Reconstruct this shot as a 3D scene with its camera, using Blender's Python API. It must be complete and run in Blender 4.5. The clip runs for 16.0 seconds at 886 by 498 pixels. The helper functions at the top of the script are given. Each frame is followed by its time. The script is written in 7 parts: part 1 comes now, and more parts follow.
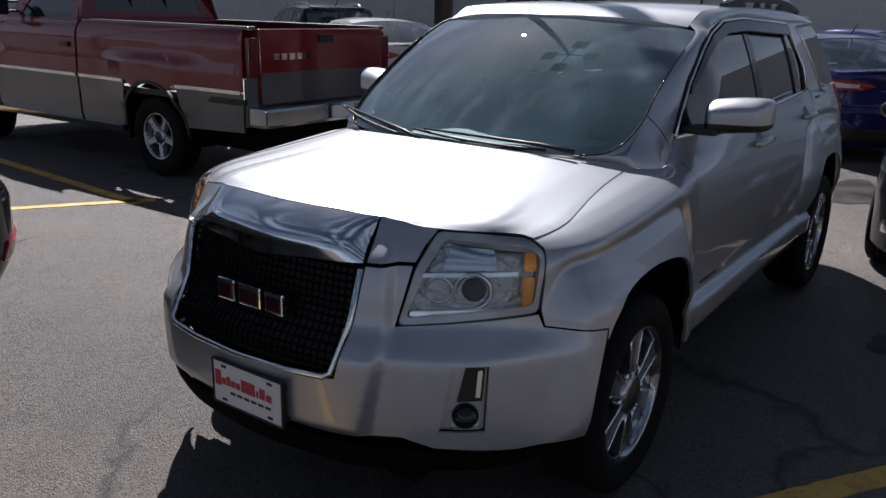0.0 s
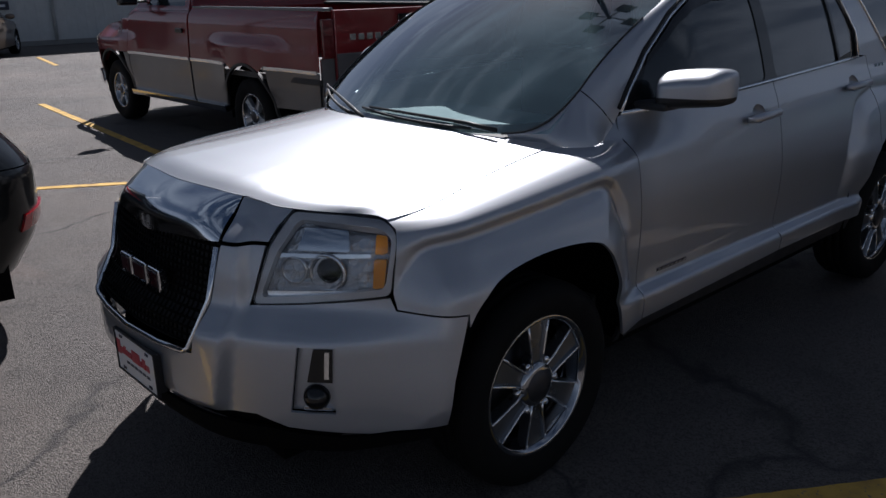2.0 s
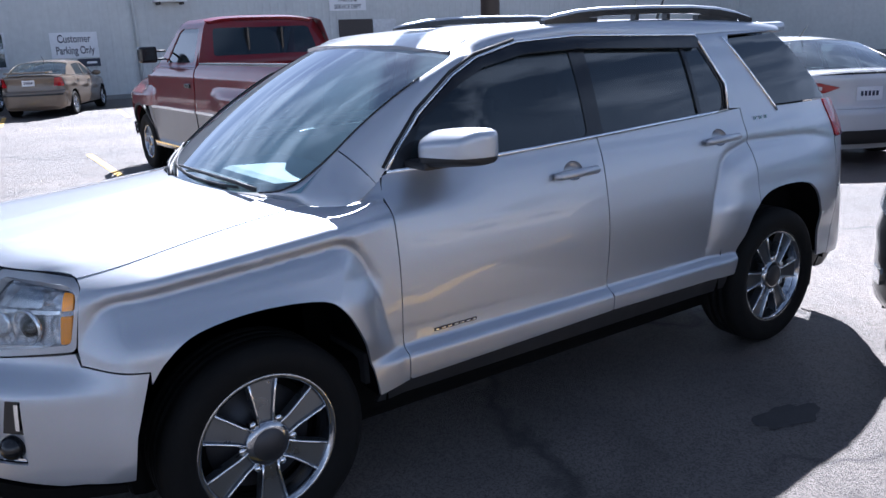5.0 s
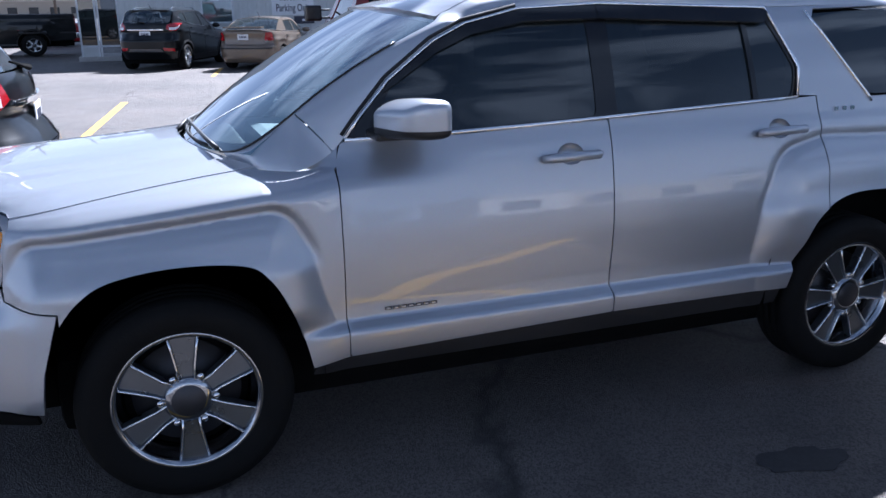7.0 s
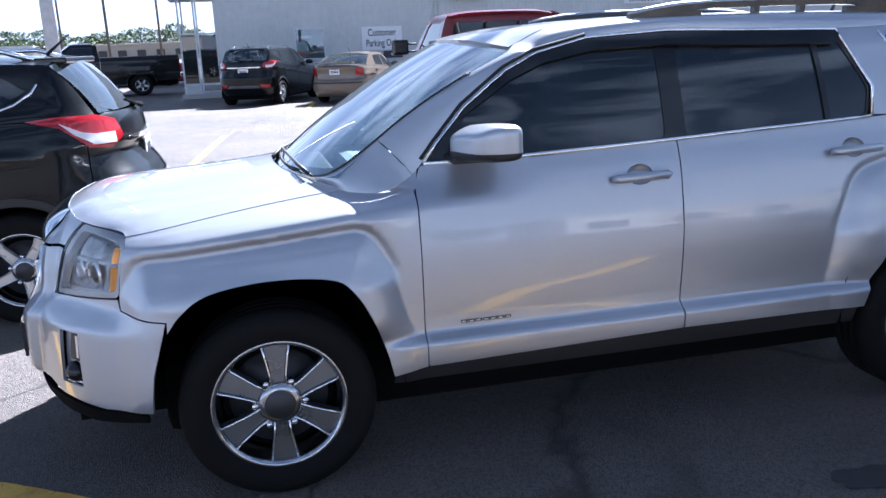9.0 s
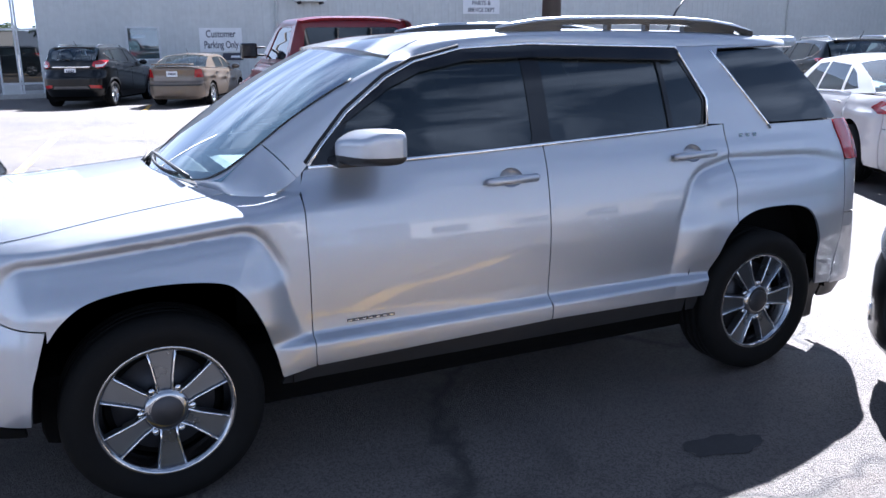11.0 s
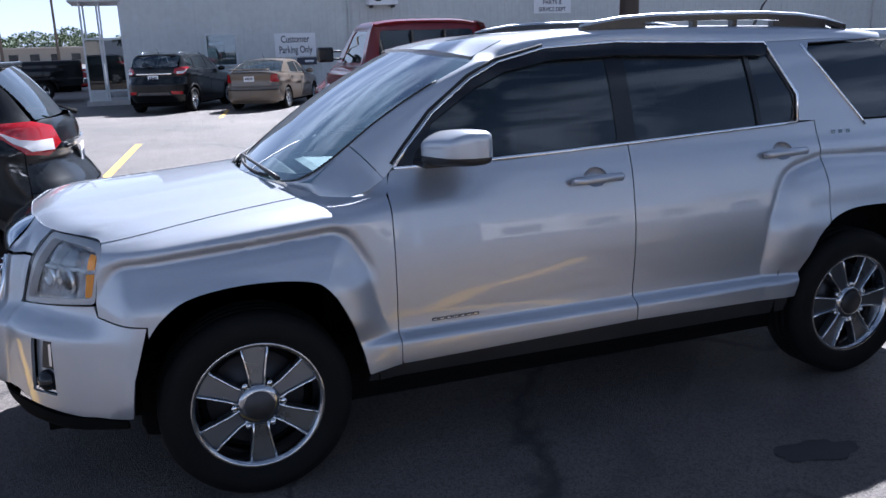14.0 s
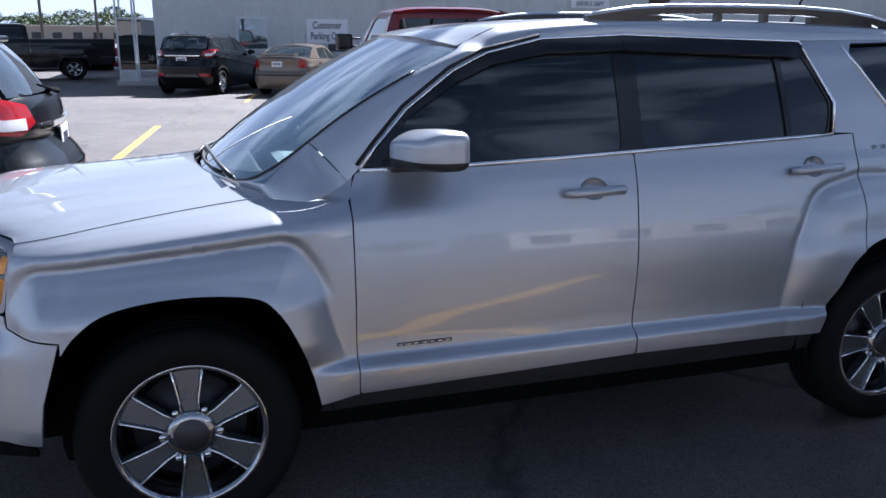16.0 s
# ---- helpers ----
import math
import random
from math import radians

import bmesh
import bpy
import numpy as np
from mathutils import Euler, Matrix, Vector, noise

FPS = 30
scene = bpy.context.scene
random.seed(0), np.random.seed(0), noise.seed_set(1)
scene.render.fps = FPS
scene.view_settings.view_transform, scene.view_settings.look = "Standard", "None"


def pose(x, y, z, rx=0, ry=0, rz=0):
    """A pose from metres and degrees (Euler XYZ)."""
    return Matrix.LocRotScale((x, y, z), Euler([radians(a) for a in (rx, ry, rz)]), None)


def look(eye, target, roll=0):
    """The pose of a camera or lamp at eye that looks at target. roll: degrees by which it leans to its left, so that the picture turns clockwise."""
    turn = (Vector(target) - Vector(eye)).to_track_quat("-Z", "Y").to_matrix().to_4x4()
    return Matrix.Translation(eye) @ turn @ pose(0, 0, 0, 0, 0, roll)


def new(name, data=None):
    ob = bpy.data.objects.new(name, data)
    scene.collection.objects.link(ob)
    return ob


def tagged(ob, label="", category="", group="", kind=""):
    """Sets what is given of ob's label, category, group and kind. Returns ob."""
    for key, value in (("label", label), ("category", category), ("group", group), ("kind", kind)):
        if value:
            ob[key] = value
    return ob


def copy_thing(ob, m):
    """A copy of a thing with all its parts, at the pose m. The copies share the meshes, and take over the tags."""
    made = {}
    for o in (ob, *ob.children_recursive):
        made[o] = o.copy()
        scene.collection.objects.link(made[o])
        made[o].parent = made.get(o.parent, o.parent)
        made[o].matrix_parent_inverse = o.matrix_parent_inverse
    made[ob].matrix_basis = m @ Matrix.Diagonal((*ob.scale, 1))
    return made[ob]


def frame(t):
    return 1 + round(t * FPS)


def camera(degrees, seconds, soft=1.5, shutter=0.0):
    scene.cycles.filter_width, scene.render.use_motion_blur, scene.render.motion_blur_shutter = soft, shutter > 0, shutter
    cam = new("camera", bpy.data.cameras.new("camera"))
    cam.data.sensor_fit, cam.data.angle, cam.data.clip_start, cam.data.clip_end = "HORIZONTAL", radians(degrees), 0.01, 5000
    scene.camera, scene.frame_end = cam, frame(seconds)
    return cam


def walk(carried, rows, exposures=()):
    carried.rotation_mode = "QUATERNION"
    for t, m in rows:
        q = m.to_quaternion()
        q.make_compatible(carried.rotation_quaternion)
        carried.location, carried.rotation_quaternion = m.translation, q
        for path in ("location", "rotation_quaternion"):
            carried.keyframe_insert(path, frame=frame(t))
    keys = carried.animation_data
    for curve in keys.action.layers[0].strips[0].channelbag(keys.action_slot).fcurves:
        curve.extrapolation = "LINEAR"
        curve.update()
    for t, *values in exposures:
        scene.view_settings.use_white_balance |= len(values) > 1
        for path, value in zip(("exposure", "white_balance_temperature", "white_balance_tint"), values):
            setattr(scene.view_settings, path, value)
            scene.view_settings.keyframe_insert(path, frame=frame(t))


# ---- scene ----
cam = camera(57.3, 16.0)
PATH = [
    (0, (-2.512, -1.821, 1.641), (-0.943, -0.718, 1.073), 1.5),
    (0.5, (-2.313, -1.987, 1.623), (-0.758, -0.89, 1.01), 0.4),
    (1, (-2.089, -2.116, 1.654), (-0.593, -0.919, 1.08), 0.6),
    (1.5, (-1.924, -2.308, 1.641), (-0.515, -1.007, 1.074), 1.3),
    (2, (-1.858, -2.481, 1.642), (-0.585, -1.07, 1.019), -1.1),
    (2.5, (-1.955, -2.619, 1.64), (-0.805, -1.135, 0.951), -1.9),
    (3, (-1.978, -2.79, 1.649), (-0.934, -1.227, 0.966), -3.0),
    (3.5, (-1.81, -3.018, 1.649), (-0.733, -1.45, 1.029), -0.7),
    (4, (-1.529, -3.15, 1.635), (-0.402, -1.617, 1.019), -2.1),
    (4.5, (-1.17, -3.177, 1.654), (0.007, -1.647, 1.129), -0.3),
    (4.7, (-1.059, -3.204, 1.662), (0.089, -1.65, 1.146), -1.1),
    (6.8, (-0.111, -3.48, 1.582), (0.654, -1.706, 1.065), -0.8),
    (7, (-0.028, -3.51, 1.626), (0.621, -1.707, 1.053), -0.6),
    (7.5, (0.089, -3.58, 1.631), (0.658, -1.741, 1.087), -1.0),
    (8, (0.087, -3.62, 1.636), (0.553, -1.747, 1.114), -2.1),
    (8.2, (0.082, -3.65, 1.626), (0.474, -1.75, 1.14), -2.5),
    (10.3, (-0.235, -3.727, 1.634), (0.459, -1.926, 1.111), -1.3),
    (10.5, (-0.229, -3.74, 1.638), (0.508, -1.953, 1.123), -1.1),
    (11, (-0.227, -3.76, 1.642), (0.589, -2.002, 1.148), -0.6),
    (11.5, (-0.222, -3.774, 1.647), (0.65, -2.04, 1.163), -1.1),
    (12, (-0.236, -3.781, 1.648), (0.641, -2.043, 1.187), -1.5),
    (12.5, (-0.272, -3.78, 1.646), (0.499, -1.995, 1.177), -1.5),
    (13, (-0.295, -3.772, 1.645), (0.429, -1.968, 1.172), -1.3),
    (13.5, (-0.3, -3.765, 1.644), (0.4, -1.954, 1.165), -1.3),
    (14, (-0.291, -3.753, 1.642), (0.369, -1.929, 1.154), -1.8),
    (14.5, (-0.269, -3.713, 1.641), (0.363, -1.884, 1.135), -2.1),
    (15, (-0.205, -3.624, 1.64), (0.382, -1.777, 1.144), -2.9),
    (15.5, (-0.085, -3.505, 1.639), (0.394, -1.637, 1.108), -2.7),
    (16, (0.048, -3.429, 1.622), (0.636, -1.586, 1.116), 0.2),
]
EXPOSURES = [(0, 0.65, 5650, 15), (0.5, 0.35, 5600, 15), (2, 0.3, 5600, 15), (2.5, 0.65, 5500, 15), (3, 1.3, 5400, 15), (3.5, 1.6, 5300, 15), (4.5, 2.15, 5200, 16), (7, 1.97, 5000, 16), (8, 2.22, 5000, 16), (11, 2.56, 5200, 16), (12, 2.46, 5200, 16), (13, 2.17, 5150, 16), (14, 1.92, 5150, 16), (16, 1.87, 5150, 16)]
walk(cam, [(t, look(eye, target, roll)) for t, eye, target, roll in PATH], exposures=EXPOSURES)

# ---- light ----
world = bpy.data.worlds.new("sky")
scene.world = world
world.use_nodes = True
SUN = Vector((0.66, 0.70, 1.0)).normalized()
SUN_EL, SUN_AZ = math.asin(SUN.z), math.atan2(SUN.x, SUN.y)


def build_sky():
    nt = world.node_tree
    nt.nodes.clear()
    out = nt.nodes.new("ShaderNodeOutputWorld")
    bg = nt.nodes.new("ShaderNodeBackground")
    sky = nt.nodes.new("ShaderNodeTexSky")
    sky.sky_type, sky.sun_disc = "NISHITA", False
    sky.sun_elevation, sky.sun_rotation = SUN_EL, SUN_AZ
    sky.air_density, sky.dust_density = 1.0, 0.9
    # drifting summer cloud over the whole sky
    co = nt.nodes.new("ShaderNodeTexCoord")
    mp = nt.nodes.new("ShaderNodeMapping")
    mp.inputs["Scale"].default_value = (1.1, 2.6, 5.5)
    mp.inputs["Rotation"].default_value = (0.0, 0.25, 0.7)
    no = nt.nodes.new("ShaderNodeTexNoise")
    no.inputs["Scale"].default_value, no.inputs["Detail"].default_value = 2.2, 6.0
    no.inputs["Distortion"].default_value = 0.4
    ramp = nt.nodes.new("ShaderNodeValToRGB")
    ramp.color_ramp.elements[0].position, ramp.color_ramp.elements[1].position = 0.47, 0.66
    mix = nt.nodes.new("ShaderNodeMixRGB")
    mix.inputs[2].default_value = (10.0, 11.2, 12.6, 1)
    nt.links.new(co.outputs["Generated"], mp.inputs["Vector"])
    nt.links.new(mp.outputs[0], no.inputs["Vector"])
    nt.links.new(no.outputs[0], ramp.inputs[0])
    nt.links.new(ramp.outputs[0], mix.inputs[0])
    nt.links.new(sky.outputs[0], mix.inputs[1])
    # bright summer haze all along the horizon
    sep, low, power = nt.nodes.new("ShaderNodeSeparateXYZ"), nt.nodes.new("ShaderNodeMath"), nt.nodes.new("ShaderNodeMath")
    nt.links.new(co.outputs["Generated"], sep.inputs[0])
    low.operation, low.use_clamp, low.inputs[0].default_value = "SUBTRACT", True, 1.0
    nt.links.new(sep.outputs[2], low.inputs[1])
    power.operation, power.inputs[1].default_value = "POWER", 5.0
    nt.links.new(low.outputs[0], power.inputs[0])
    haze = nt.nodes.new("ShaderNodeMixRGB")
    haze.inputs[2].default_value = (20.0, 21.4, 23.4, 1)
    nt.links.new(power.outputs[0], haze.inputs[0])
    nt.links.new(mix.outputs[0], haze.inputs[1])
    nt.links.new(haze.outputs[0], bg.inputs[0])
    bg.inputs[1].default_value = 0.0152
    nt.links.new(bg.outputs[0], out.inputs[0])


build_sky()
sun_data = bpy.data.lights.new("sun", "SUN")
sun_data.energy, sun_data.angle, sun_data.color = 5.0, radians(0.53), (1.0, 0.91, 0.78)
sun = new("sun", sun_data)
sun.matrix_world = look((0, 0, 30), tuple(Vector((0, 0, 30)) - SUN))


# ---- materials ----
def material(name):
    m = bpy.data.materials.new(name)
    m.use_nodes = True
    nt = m.node_tree
    return m, nt, nt.nodes["Principled BSDF"]


def tex(nt, kind, scale, detail=4.0, vec=None, **kw):
    n = nt.nodes.new(kind)
    n.inputs["Scale"].default_value = scale
    if "Detail" in n.inputs:
        n.inputs["Detail"].default_value = detail
    for k, v in kw.items():
        n.inputs[k].default_value = v
    co = nt.nodes.new("ShaderNodeTexCoord")
    nt.links.new(vec if vec is not None else co.outputs["Object"], n.inputs["Vector"])
    return n


def ramp(nt, src, stops):
    r = nt.nodes.new("ShaderNodeValToRGB")
    el = r.color_ramp.elements
    while len(el) < len(stops):
        el.new(0.5)
    for e, (p, c) in zip(el, stops):
        e.position, e.color = p, (c if len(c) == 4 else (*c, 1))
    nt.links.new(src, r.inputs[0])
    return r.outputs[0]


def grey(v):
    return (v, v, v, 1)


def mixed(nt, fac, a, b, mode="MIX"):
    m = nt.nodes.new("ShaderNodeMixRGB")
    m.blend_type = mode
    for sock, v in ((m.inputs[0], fac), (m.inputs[1], a), (m.inputs[2], b)):
        if isinstance(v, (int, float)):
            sock.default_value = v
        elif isinstance(v, tuple):
            sock.default_value = v if len(v) == 4 else (*v, 1)
        else:
            nt.links.new(v, sock)
    return m.outputs[0]


def bump(nt, bsdf, height, strength=0.2, distance=0.01, after=None):
    b = nt.nodes.new("ShaderNodeBump")
    b.inputs["Strength"].default_value, b.inputs["Distance"].default_value = strength, distance
    nt.links.new(height, b.inputs["Height"])
    if after is not None:
        nt.links.new(after, b.inputs["Normal"])
    nt.links.new(b.outputs[0], bsdf.inputs["Normal"])
    return b.outputs[0]


def simple(name, col, rough=0.5, metal=0.0, vary=0.12, scale=9.0, coat=0.0, relief=0.0, spec=0.5):
    """Plain surface with two scales of wear in colour and gloss."""
    m, nt, b = material(name)
    n1, n2 = tex(nt, "ShaderNodeTexNoise", scale, 5), tex(nt, "ShaderNodeTexNoise", scale * 14, 3)
    lo, hi = tuple(c * (1 - vary) for c in col), tuple(min(1, c * (1 + vary)) for c in col)
    c1 = ramp(nt, n1.outputs[0], [(0.3, lo), (0.7, hi)])
    c2 = ramp(nt, n2.outputs[0], [(0.3, grey(1 - vary * 0.6)), (0.7, grey(1.0))])
    nt.links.new(mixed(nt, 1.0, c1, c2, "MULTIPLY"), b.inputs["Base Color"])
    r = ramp(nt, n1.outputs[0], [(0.3, grey(max(0.0, rough - 0.08 * min(1, rough * 3)))), (0.7, grey(min(1, rough + 0.1)))])
    nt.links.new(r, b.inputs["Roughness"])
    b.inputs["Metallic"].default_value = metal
    b.inputs["Coat Weight"].default_value = coat
    b.inputs["Coat Roughness"].default_value = 0.03
    b.inputs["Specular IOR Level"].default_value = spec
    if relief:
        bump(nt, b, n2.outputs[0], relief, 0.003)
    return m


def car_paint(name, col, metal=0.0, rough=0.35, dust=0.05, coat=1.0, ior=1.5, haze=(0.015, 0.09)):
    """Clear-coated paint: metal flake, a little road dust, faint orange peel."""
    m, nt, b = material(name)
    fl = tex(nt, "ShaderNodeTexVoronoi", 900.0)
    du = tex(nt, "ShaderNodeTexNoise", 3.0, 7)
    c = mixed(nt, 0.10 if metal else 0.02, col, fl.outputs["Color"], "OVERLAY")
    fac = ramp(nt, du.outputs[0], [(0.45, grey(0.0)), (0.8, grey(dust * 2.0))])
    nt.links.new(mixed(nt, fac, c, (0.33, 0.30, 0.26)), b.inputs["Base Color"])
    b.inputs["Metallic"].default_value = metal
    b.inputs["Roughness"].default_value = rough
    b.inputs["Coat Weight"].default_value = coat
    b.inputs["Coat IOR"].default_value = ior
    b.inputs["Specular IOR Level"].default_value = 0.5 if metal > 0.5 else 0.15
    nt.links.new(ramp(nt, du.outputs[0], [(0.4, grey(haze[0])), (0.8, grey(haze[1]))]), b.inputs["Coat Roughness"])
    pe = tex(nt, "ShaderNodeTexNoise", 260.0, 2)
    bump(nt, b, pe.outputs[0], 0.02, 0.001)
    return m


def glazing(name, tint, gloss=1.0, rough=0.0, film=0.0, film_col=(0.5, 0.7, 0.75)):
    """Thin pane: clear or tinted pass-through with a real mirror-like skin."""
    m = bpy.data.materials.new(name)
    m.use_nodes = True
    nt = m.node_tree
    nt.nodes.clear()
    out = nt.nodes.new("ShaderNodeOutputMaterial")
    tr, gl = nt.nodes.new("ShaderNodeBsdfTransparent"), nt.nodes.new("ShaderNodeBsdfGlossy")
    tr.inputs[0].default_value = (*tint, 1)
    gl.inputs["Roughness"].default_value = rough
    fr = nt.nodes.new("ShaderNodeFresnel")
    fr.inputs[0].default_value = 1.55
    mul = nt.nodes.new("ShaderNodeMath")
    mul.operation = "MULTIPLY"
    mul.use_clamp = True
    mul.inputs[1].default_value = gloss
    mx = nt.nodes.new("ShaderNodeMixShader")
    nt.links.new(fr.outputs[0], mul.inputs[0])
    nt.links.new(mul.outputs[0], mx.inputs[0])
    body = tr.outputs[0]
    if film:
        # thin film of dust that scatters sunlight; its teal film_col adds a hazy glow
        di, fm = nt.nodes.new("ShaderNodeBsdfDiffuse"), nt.nodes.new("ShaderNodeMixShader")
        di.inputs[0].default_value = (*film_col, 1)
        nz = tex(nt, "ShaderNodeTexNoise", 3.0, 5)
        nt.links.new(ramp(nt, nz.outputs[0], [(0.3, grey(film * 0.6)), (0.7, grey(film * 1.3))]), fm.inputs[0])
        nt.links.new(tr.outputs[0], fm.inputs[1])
        nt.links.new(di.outputs[0], fm.inputs[2])
        body = fm.outputs[0]
    nt.links.new(body, mx.inputs[1])
    nt.links.new(gl.outputs[0], mx.inputs[2])
    nt.links.new(mx.outputs[0], out.inputs[0])
    return m


def asphalt():
    m, nt, b = material("asphalt")
    big = tex(nt, "ShaderNodeTexNoise", 0.35, 6)
    mid = tex(nt, "ShaderNodeTexNoise", 3.2, 8, Distortion=0.6)
    fine = tex(nt, "ShaderNodeTexNoise", 90.0, 3)
    stone = tex(nt, "ShaderNodeTexVoronoi", 130.0)
    c = ramp(nt, big.outputs[0], [(0.30, (0.050, 0.044, 0.041)), (0.52, (0.072, 0.063, 0.057)), (0.75, (0.102, 0.088, 0.077))])
    st = ramp(nt, mid.outputs[0], [(0.30, grey(0.70)), (0.46, grey(0.95)), (0.75, grey(1.10))])
    c = mixed(nt, 1.0, c, st, "MULTIPLY")
    gr = ramp(nt, stone.outputs["Color"], [(0.05, grey(0.40)), (0.5, grey(0.95)), (0.85, grey(1.25)), (0.97, grey(2.2))])
    c = mixed(nt, 0.9, c, gr, "MULTIPLY")
    rust = tex(nt, "ShaderNodeTexNoise", 1.1, 6, Distortion=1.2)
    c = mixed(nt, ramp(nt, rust.outputs[0], [(0.60, grey(0.0)), (0.72, grey(0.35))]), c, (0.17, 0.125, 0.105))
    c = mixed(nt, 0.7, c, ramp(nt, fine.outputs[0], [(0.25, grey(0.86)), (0.75, grey(1.12))]), "MULTIPLY")
    # cracks: thin edges of large irregular cells, bent by noise
    co = nt.nodes.new("ShaderNodeTexCoord")
    wob = tex(nt, "ShaderNodeTexNoise", 1.6, 5)
    add = nt.nodes.new("ShaderNodeVectorMath")
    add.operation = "MULTIPLY_ADD"
    add.inputs[1].default_value = (0.9, 0.9, 0.0)
    nt.links.new(wob.outputs["Color"], add.inputs[0])
    nt.links.new(co.outputs["Object"], add.inputs[2])
    cr = tex(nt, "ShaderNodeTexVoronoi", 0.42, vec=add.outputs[0])
    cr.feature = "DISTANCE_TO_EDGE"
    gate = tex(nt, "ShaderNodeTexNoise", 0.5, 3)
    line = ramp(nt, cr.outputs["Distance"], [(0.0, grey(1.0)), (0.012, grey(0.0))])
    on = ramp(nt, gate.outputs[0], [(0.43, grey(0.0)), (0.53, grey(0.9))])
    k = mixed(nt, 1.0, line, on, "MULTIPLY")
    c = mixed(nt, k, c, (0.030, 0.029, 0.028))
    nt.links.new(c, b.inputs["Base Color"])
    nt.links.new(ramp(nt, mid.outputs[0], [(0.3, grey(0.50)), (0.7, grey(0.72))]), b.inputs["Roughness"])
    b.inputs["Specular IOR Level"].default_value = 0.48
    n = bump(nt, b, stone.outputs["Distance"], 0.9, 0.008)
    bump(nt, b, k, -0.6, 0.01, after=n)
    return m


def line_paint():
    m, nt, b = material("line paint")
    wear, fine = tex(nt, "ShaderNodeTexNoise", 7.0, 7), tex(nt, "ShaderNodeTexNoise", 60.0, 4)
    c = ramp(nt, wear.outputs[0], [(0.30, (0.36, 0.21, 0.04)), (0.5, (0.60, 0.36, 0.05)), (0.8, (0.72, 0.45, 0.08))])
    chip = ramp(nt, fine.outputs[0], [(0.30, grey(1.0)), (0.38, grey(0.0))])
    nt.links.new(mixed(nt, chip, c, (0.16, 0.14, 0.11)), b.inputs["Base Color"])
    b.inputs["Roughness"].default_value = 0.65
    bump(nt, b, fine.outputs[0], 0.35, 0.004)
    return m


SILVER = car_paint("silver paint", (0.40, 0.415, 0.445, 1), 0.78, 0.42, dust=0.015, ior=1.52, haze=(0.008, 0.035))
BLACK_PAINT = car_paint("black paint", (0.003, 0.004, 0.005, 1), 0.0, 0.3, dust=0.003, ior=1.33)
NAVY_PAINT = car_paint("navy paint", (0.007, 0.008, 0.015, 1), 0.2, 0.3, dust=0.01, ior=1.36)
RED_PAINT = car_paint("red paint", (0.15, 0.007, 0.010, 1), 0.1, 0.3, dust=0.03, haze=(0.05, 0.14))
BLUE_PAINT = car_paint("blue paint", (0.010, 0.015, 0.105, 1), 0.4, 0.3)
WHITE_PAINT = car_paint("white paint", (0.58, 0.58, 0.58, 1), 0.0, 0.3)
GOLD_PAINT = car_paint("gold paint", (0.15, 0.118, 0.088, 1), 0.3, 0.38)
GREY_PAINT = car_paint("grey two-tone paint", (0.075, 0.077, 0.085, 1), 0.6, 0.4, dust=0.03, haze=(0.10, 0.22))
BRIGHT_RED = car_paint("bright red paint", (0.34, 0.012, 0.018, 1), 0.1, 0.3)
CHROME = simple("chrome", (0.86, 0.87, 0.88), 0.06, 1.0, vary=0.03)
ALLOY = simple("alloy", (0.42, 0.43, 0.45), 0.10, 1.0, vary=0.06, scale=14)
WHEEL_SILVER = simple("silver wheel paint", (0.56, 0.57, 0.58), 0.32, 0.55, vary=0.05)
SPOKE = simple("satin spoke paint", (0.20, 0.21, 0.225), 0.30, 0.85, vary=0.06)
DARK_ALLOY = simple("dark alloy", (0.06, 0.06, 0.065), 0.45, 0.6)
PLASTIC = simple("black plastic", (0.016, 0.016, 0.017), 0.5, relief=0.15)
GLOSS_BLACK = simple("gloss black plastic", (0.010, 0.010, 0.011), 0.12)
RUBBER = simple("tyre rubber", (0.0055, 0.0054, 0.0053), 0.8, vary=0.25, relief=0.3, spec=0.2)
SEAM = simple("dark joint", (0.010, 0.010, 0.011), 0.8)
# flat black, also for the wheels' shade rings and unseen light-stopping boxes
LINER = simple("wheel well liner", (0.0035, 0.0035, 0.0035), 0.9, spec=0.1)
CABIN = simple("cabin trim", (0.045, 0.046, 0.05), 0.7)
SEAT = simple("dark grey seat cloth", (0.05, 0.05, 0.055), 0.9, relief=0.3)
DASH = simple("grey dashboard", (0.30, 0.32, 0.33), 0.65)
GLASS = glazing("windscreen glass", (0.62, 0.82, 0.84), 3.8, film=0.16, film_col=(0.46, 0.70, 0.78))
TINT = glazing("tinted glass", (0.022, 0.025, 0.030), 1.7, film=0.022)
LENS = glazing("clear lens", (0.95, 0.97, 0.98), 0.8)
CLEAR = glazing("clear glass", (0.70, 0.78, 0.82), 2.4, film=0.04)
AMBER = simple("amber lens", (1.0, 0.36, 0.015), 0.2, vary=0.08, coat=0.6)
RED_LENS = simple("red lamp lens", (0.33, 0.007, 0.011), 0.08, vary=0.12, coat=0.8)
WHITE_LENS = simple("frosted lamp lens", (0.72, 0.70, 0.70), 0.12, vary=0.1, coat=0.8)
REFLECTOR = simple("lamp reflector", (0.80, 0.81, 0.82), 0.12, 1.0)
LAMP_GREY, _nt, _b = material("lamp housing")
_f = tex(_nt, "ShaderNodeTexVoronoi", 26.0)
_b.inputs["Base Color"].default_value, _b.inputs["Metallic"].default_value, _b.inputs["Roughness"].default_value = (0.60, 0.61, 0.63, 1), 0.75, 0.22
bump(_nt, _b, _f.outputs["Distance"], 0.5, 0.02)
PLATE = simple("white plate", (0.74, 0.74, 0.75), 0.4, vary=0.04)
INK_RED = simple("red print", (0.46, 0.045, 0.065), 0.5)
